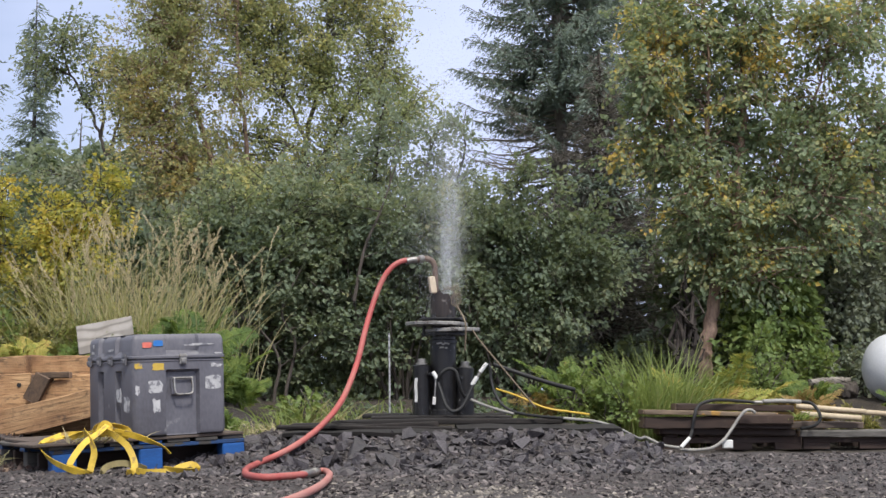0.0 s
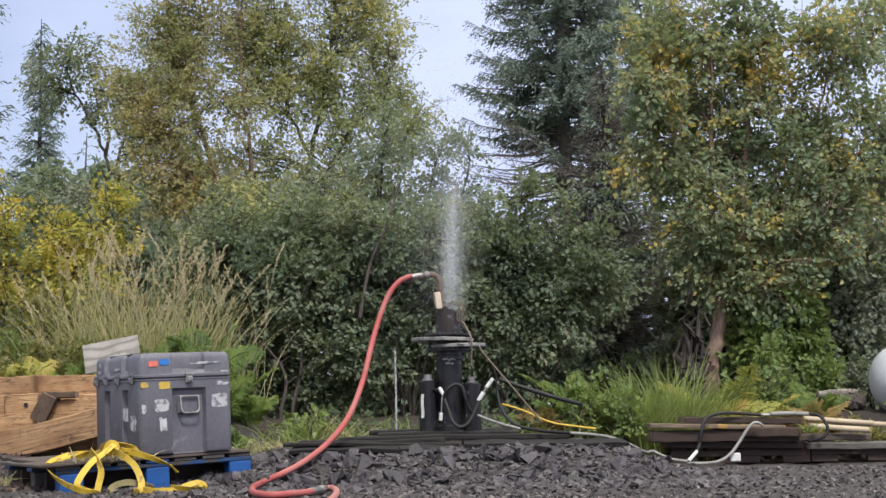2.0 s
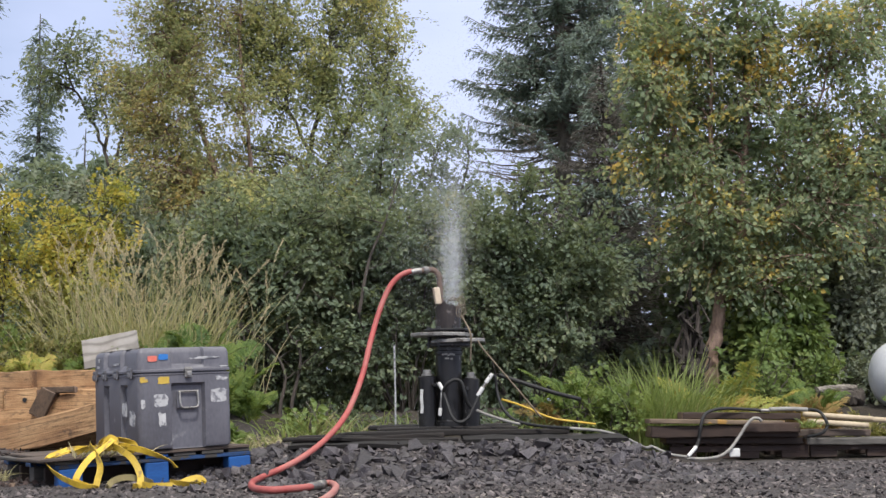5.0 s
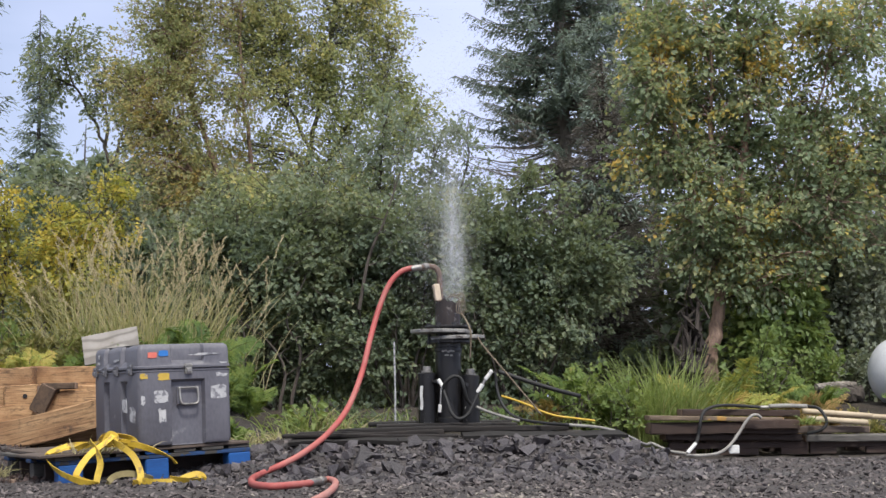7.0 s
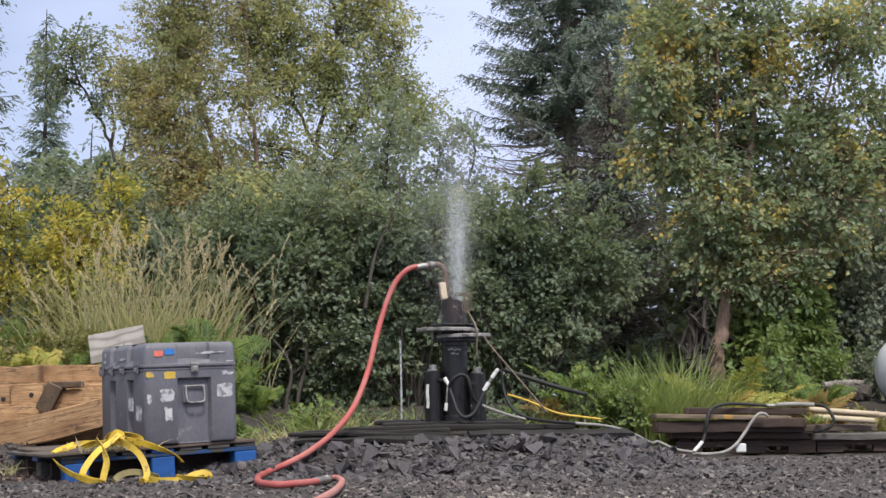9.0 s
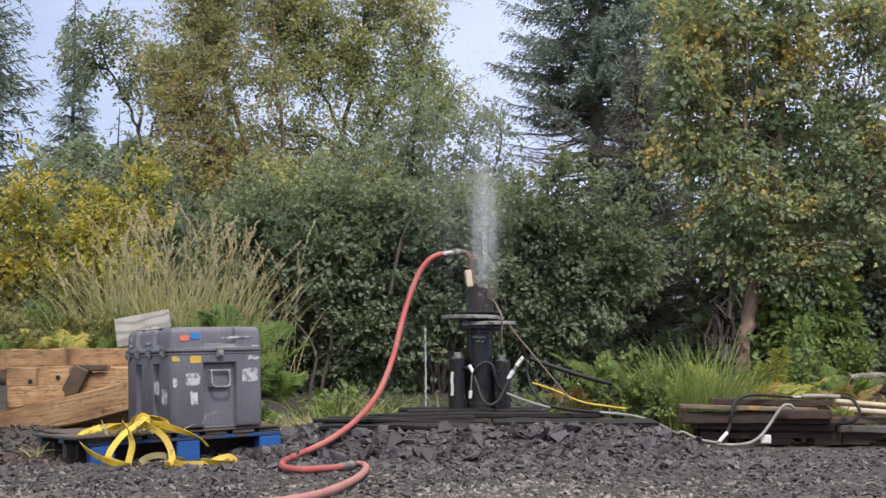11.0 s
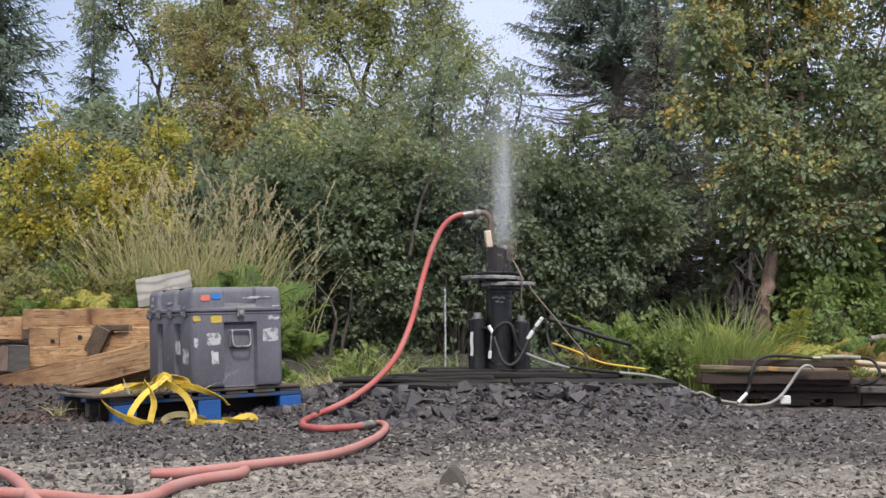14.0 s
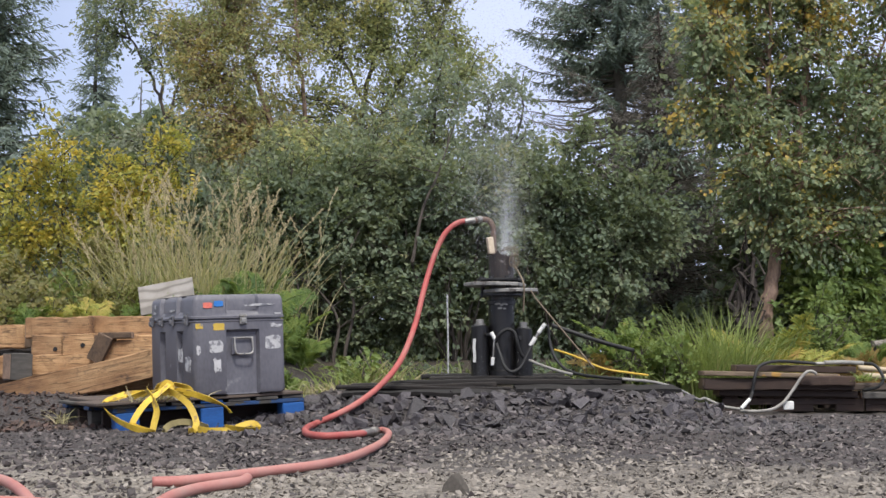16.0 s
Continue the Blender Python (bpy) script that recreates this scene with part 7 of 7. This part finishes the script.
gravel("slate_rubble", 4600, (-1.3, 2.2, 7.4, 8.62), 0.044, M["slate_rubble"], "broken dark slate heaped before the mats", None, 0.75, 0.4)
gravel("bark_debris", 6500, (-4.4, -1.85, 7.95, 9.6), 0.036, M["bark_chips"], "dark bark and wood chips by the timbers", None, 0.25, 0.6)


# ---- spray ----
def mist_material(name, amount):
    """Fine water droplets that scatter light."""
    m, nt, b = material(name)
    d = nt.nodes.new("ShaderNodeBsdfDiffuse")
    d.inputs["Color"].default_value = (0.88, 0.90, 0.92, 1)
    s = nt.nodes.new("ShaderNodeBsdfTranslucent")
    s.inputs["Color"].default_value = (0.88, 0.90, 0.92, 1)
    a = nt.nodes.new("ShaderNodeMixShader")
    nt.links.new(d.outputs[0], a.inputs[1])
    nt.links.new(s.outputs[0], a.inputs[2])
    t = nt.nodes.new("ShaderNodeBsdfTransparent")
    c = nt.nodes.new("ShaderNodeMixShader")
    c.inputs[0].default_value = amount
    nt.links.new(t.outputs[0], c.inputs[1])
    nt.links.new(a.outputs[0], c.inputs[2])
    nt.links.new(c.outputs[0], nt.nodes["Material Output"].inputs["Surface"])
    return m


M["mist"] = mist_material("mist", 0.27)
JETS = []


def droplets(n, half, size, stretch, reach=9.0):
    """Small upright drops in a soft spindle about the origin."""
    z = RNG.normal(0, 0.45, n)
    r = np.abs(RNG.normal(0, 0.5, n)) * (1.0 - 0.25 * np.abs(z))
    a = RNG.uniform(0, 2 * math.pi, n)
    r = np.minimum(r, reach / half[0])
    P = np.stack([r * np.cos(a) * half[0], r * np.sin(a) * half[1], z * half[2]], 1)
    s = size * RNG.uniform(0.5, 1.4, n)
    o = np.array([[1, 0, -stretch], [-0.5, 0.87, -stretch], [-0.5, -0.87, -stretch], [0, 0, stretch]], float)
    V = (P[:, None] + o[None] * s[:, None, None]).reshape(-1, 3)
    f = np.array([[0, 1, 3], [1, 2, 3], [2, 0, 3], [0, 2, 1]])
    F = (f[None] + (np.arange(n) * 4)[:, None, None]).reshape(-1, 3)
    return V, F


def build_spray():
    """Puffs of spray that shoot out of the casing, slow down, spread and fall back."""
    for k in range(16):
        ob = part("spray_puff", mesh_from("spray_puff", *droplets(2200, (0.075 + 0.008 * (k % 5), 0.08, 0.40), 0.0008, 3.6, 0.072)), M["mist"], None, "puff of fine white spray above the casing")
        tagged(ob, category="spray", group="spray puffs", kind="stuff")
        JETS.append((ob, k))
    for k in range(6):
        ob = part("spray_plume", mesh_from("spray_plume", *droplets(3000, (0.16 + 0.02 * k, 0.16, 0.5), 0.0009, 2.4)), M["mist"], None, "plume of fine white spray high above the casing")
        tagged(ob, category="spray", group="spray plumes", kind="stuff")
        JETS.append((ob, 50 + k))
    for k in range(7):
        ob = part("mist_cloud", mesh_from("mist_cloud", *droplets(3600, (0.46, 0.3, 0.7), 0.0012, 1.6)), M["mist"], None, "drifting haze of fine droplets above the well")
        tagged(ob, category="mist", group="mist clouds", kind="stuff")
        JETS.append((ob, 100 + k))
    ob = part("ground_mist", mesh_from("ground_mist", *droplets(2000, (0.9, 0.3, 0.14), 0.001, 1.2)), M["mist"], None, "thin haze of droplets low over the mats")
    tagged(ob, category="mist", kind="stuff")
    JETS.append((ob, 200))


build_spray()


def strength(t):
    """How hard the well blows: it pulses, and slackens now and then."""
    return float(np.interp(t, [0, 1.2, 2.4, 3.0, 3.6, 4.2, 5.2, 6.3, 7.2, 7.8, 8.3, 9.0, 10, 11.2, 11.9, 12.3, 12.9, 13.3, 13.7, 14.4, 15, 15.4, 16],
                           [1, 0.8, 0.9, 0.8, 0.6, 0.8, 0.8, 0.55, 1, 1, 0.8, 0.9, 0.8, 1, 0.9, 0.4, 0.22, 0.7, 1, 0.9, 0.8, 0.55, 0.25]))


def motions():
    x0, y0, z0 = WELL
    top = z0 + 0.78
    for ob, k in JETS:
        rng = np.random.default_rng(900 + k)
        rows = []
        if k >= 200:
            for i, t in enumerate(np.arange(0, 16.01, 2.0)):
                rows.append((float(t), pose(x0 - 0.2 + 0.12 * math.sin(i * 1.3), y0 - 0.2, z0 + 0.04, 0, 0, 4 * math.sin(i))))
        elif k >= 100:
            # slow drift of the haze
            j = k - 100
            for i, t in enumerate(np.arange(0, 16.01, 1.0)):
                rows.append((float(t), pose(x0 - 0.03 + 0.12 * (j - 3) / 3 + 0.12 * math.sin(0.9 * i + j * 1.7), y0 + 0.1 * math.cos(j * 2.1), top + 0.35 + 0.17 * j + 0.14 * math.sin(1.2 * i + 2.3 * j), 0, 0, 25 * math.sin(0.6 * i + j))))
        elif k >= 50:
            # the plume swells up and sinks with the pulses
            j = k - 50
            for i in range(41):
                t = 0.4 * i
                g = strength(t)
                rows.append((t, pose(x0 + 0.05 + 0.03 * math.sin(1.9 * t + j), y0 + 0.02 * math.cos(j + t), top + 0.14 + (0.24 + 0.15 * j) * g + 0.08 * math.sin(3.1 * t + 2.0 * j), 0, 0, 30 * math.sin(0.8 * t + j))))
        else:
            # rise and fall back, about once in 0.8 s, each puff at its own moment
            T = 0.8 + 0.02 * (k % 4)
            lean = rng.normal(0, 0.035, 2)
            rise = 0.50 + 0.75 * rng.random()
            steps = 8
            for i in range(int(16.0 / (T / steps)) + 2):
                t = min(i * T / steps, 16.0)
                u = (t / T + k / 16.0) % 1.0
                h = 4 * u * (1 - u) * strength(t)
                rows.append((t, pose(x0 + 0.02 + lean[0] * u * 3 * h + 0.02 * h, y0 + lean[1] * h, top - 0.26 + rise * h, 0, 0, 60 * math.sin(6.28 * u))))
                if t >= 16.0:
                    break
        walk(ob, rows)


motions()
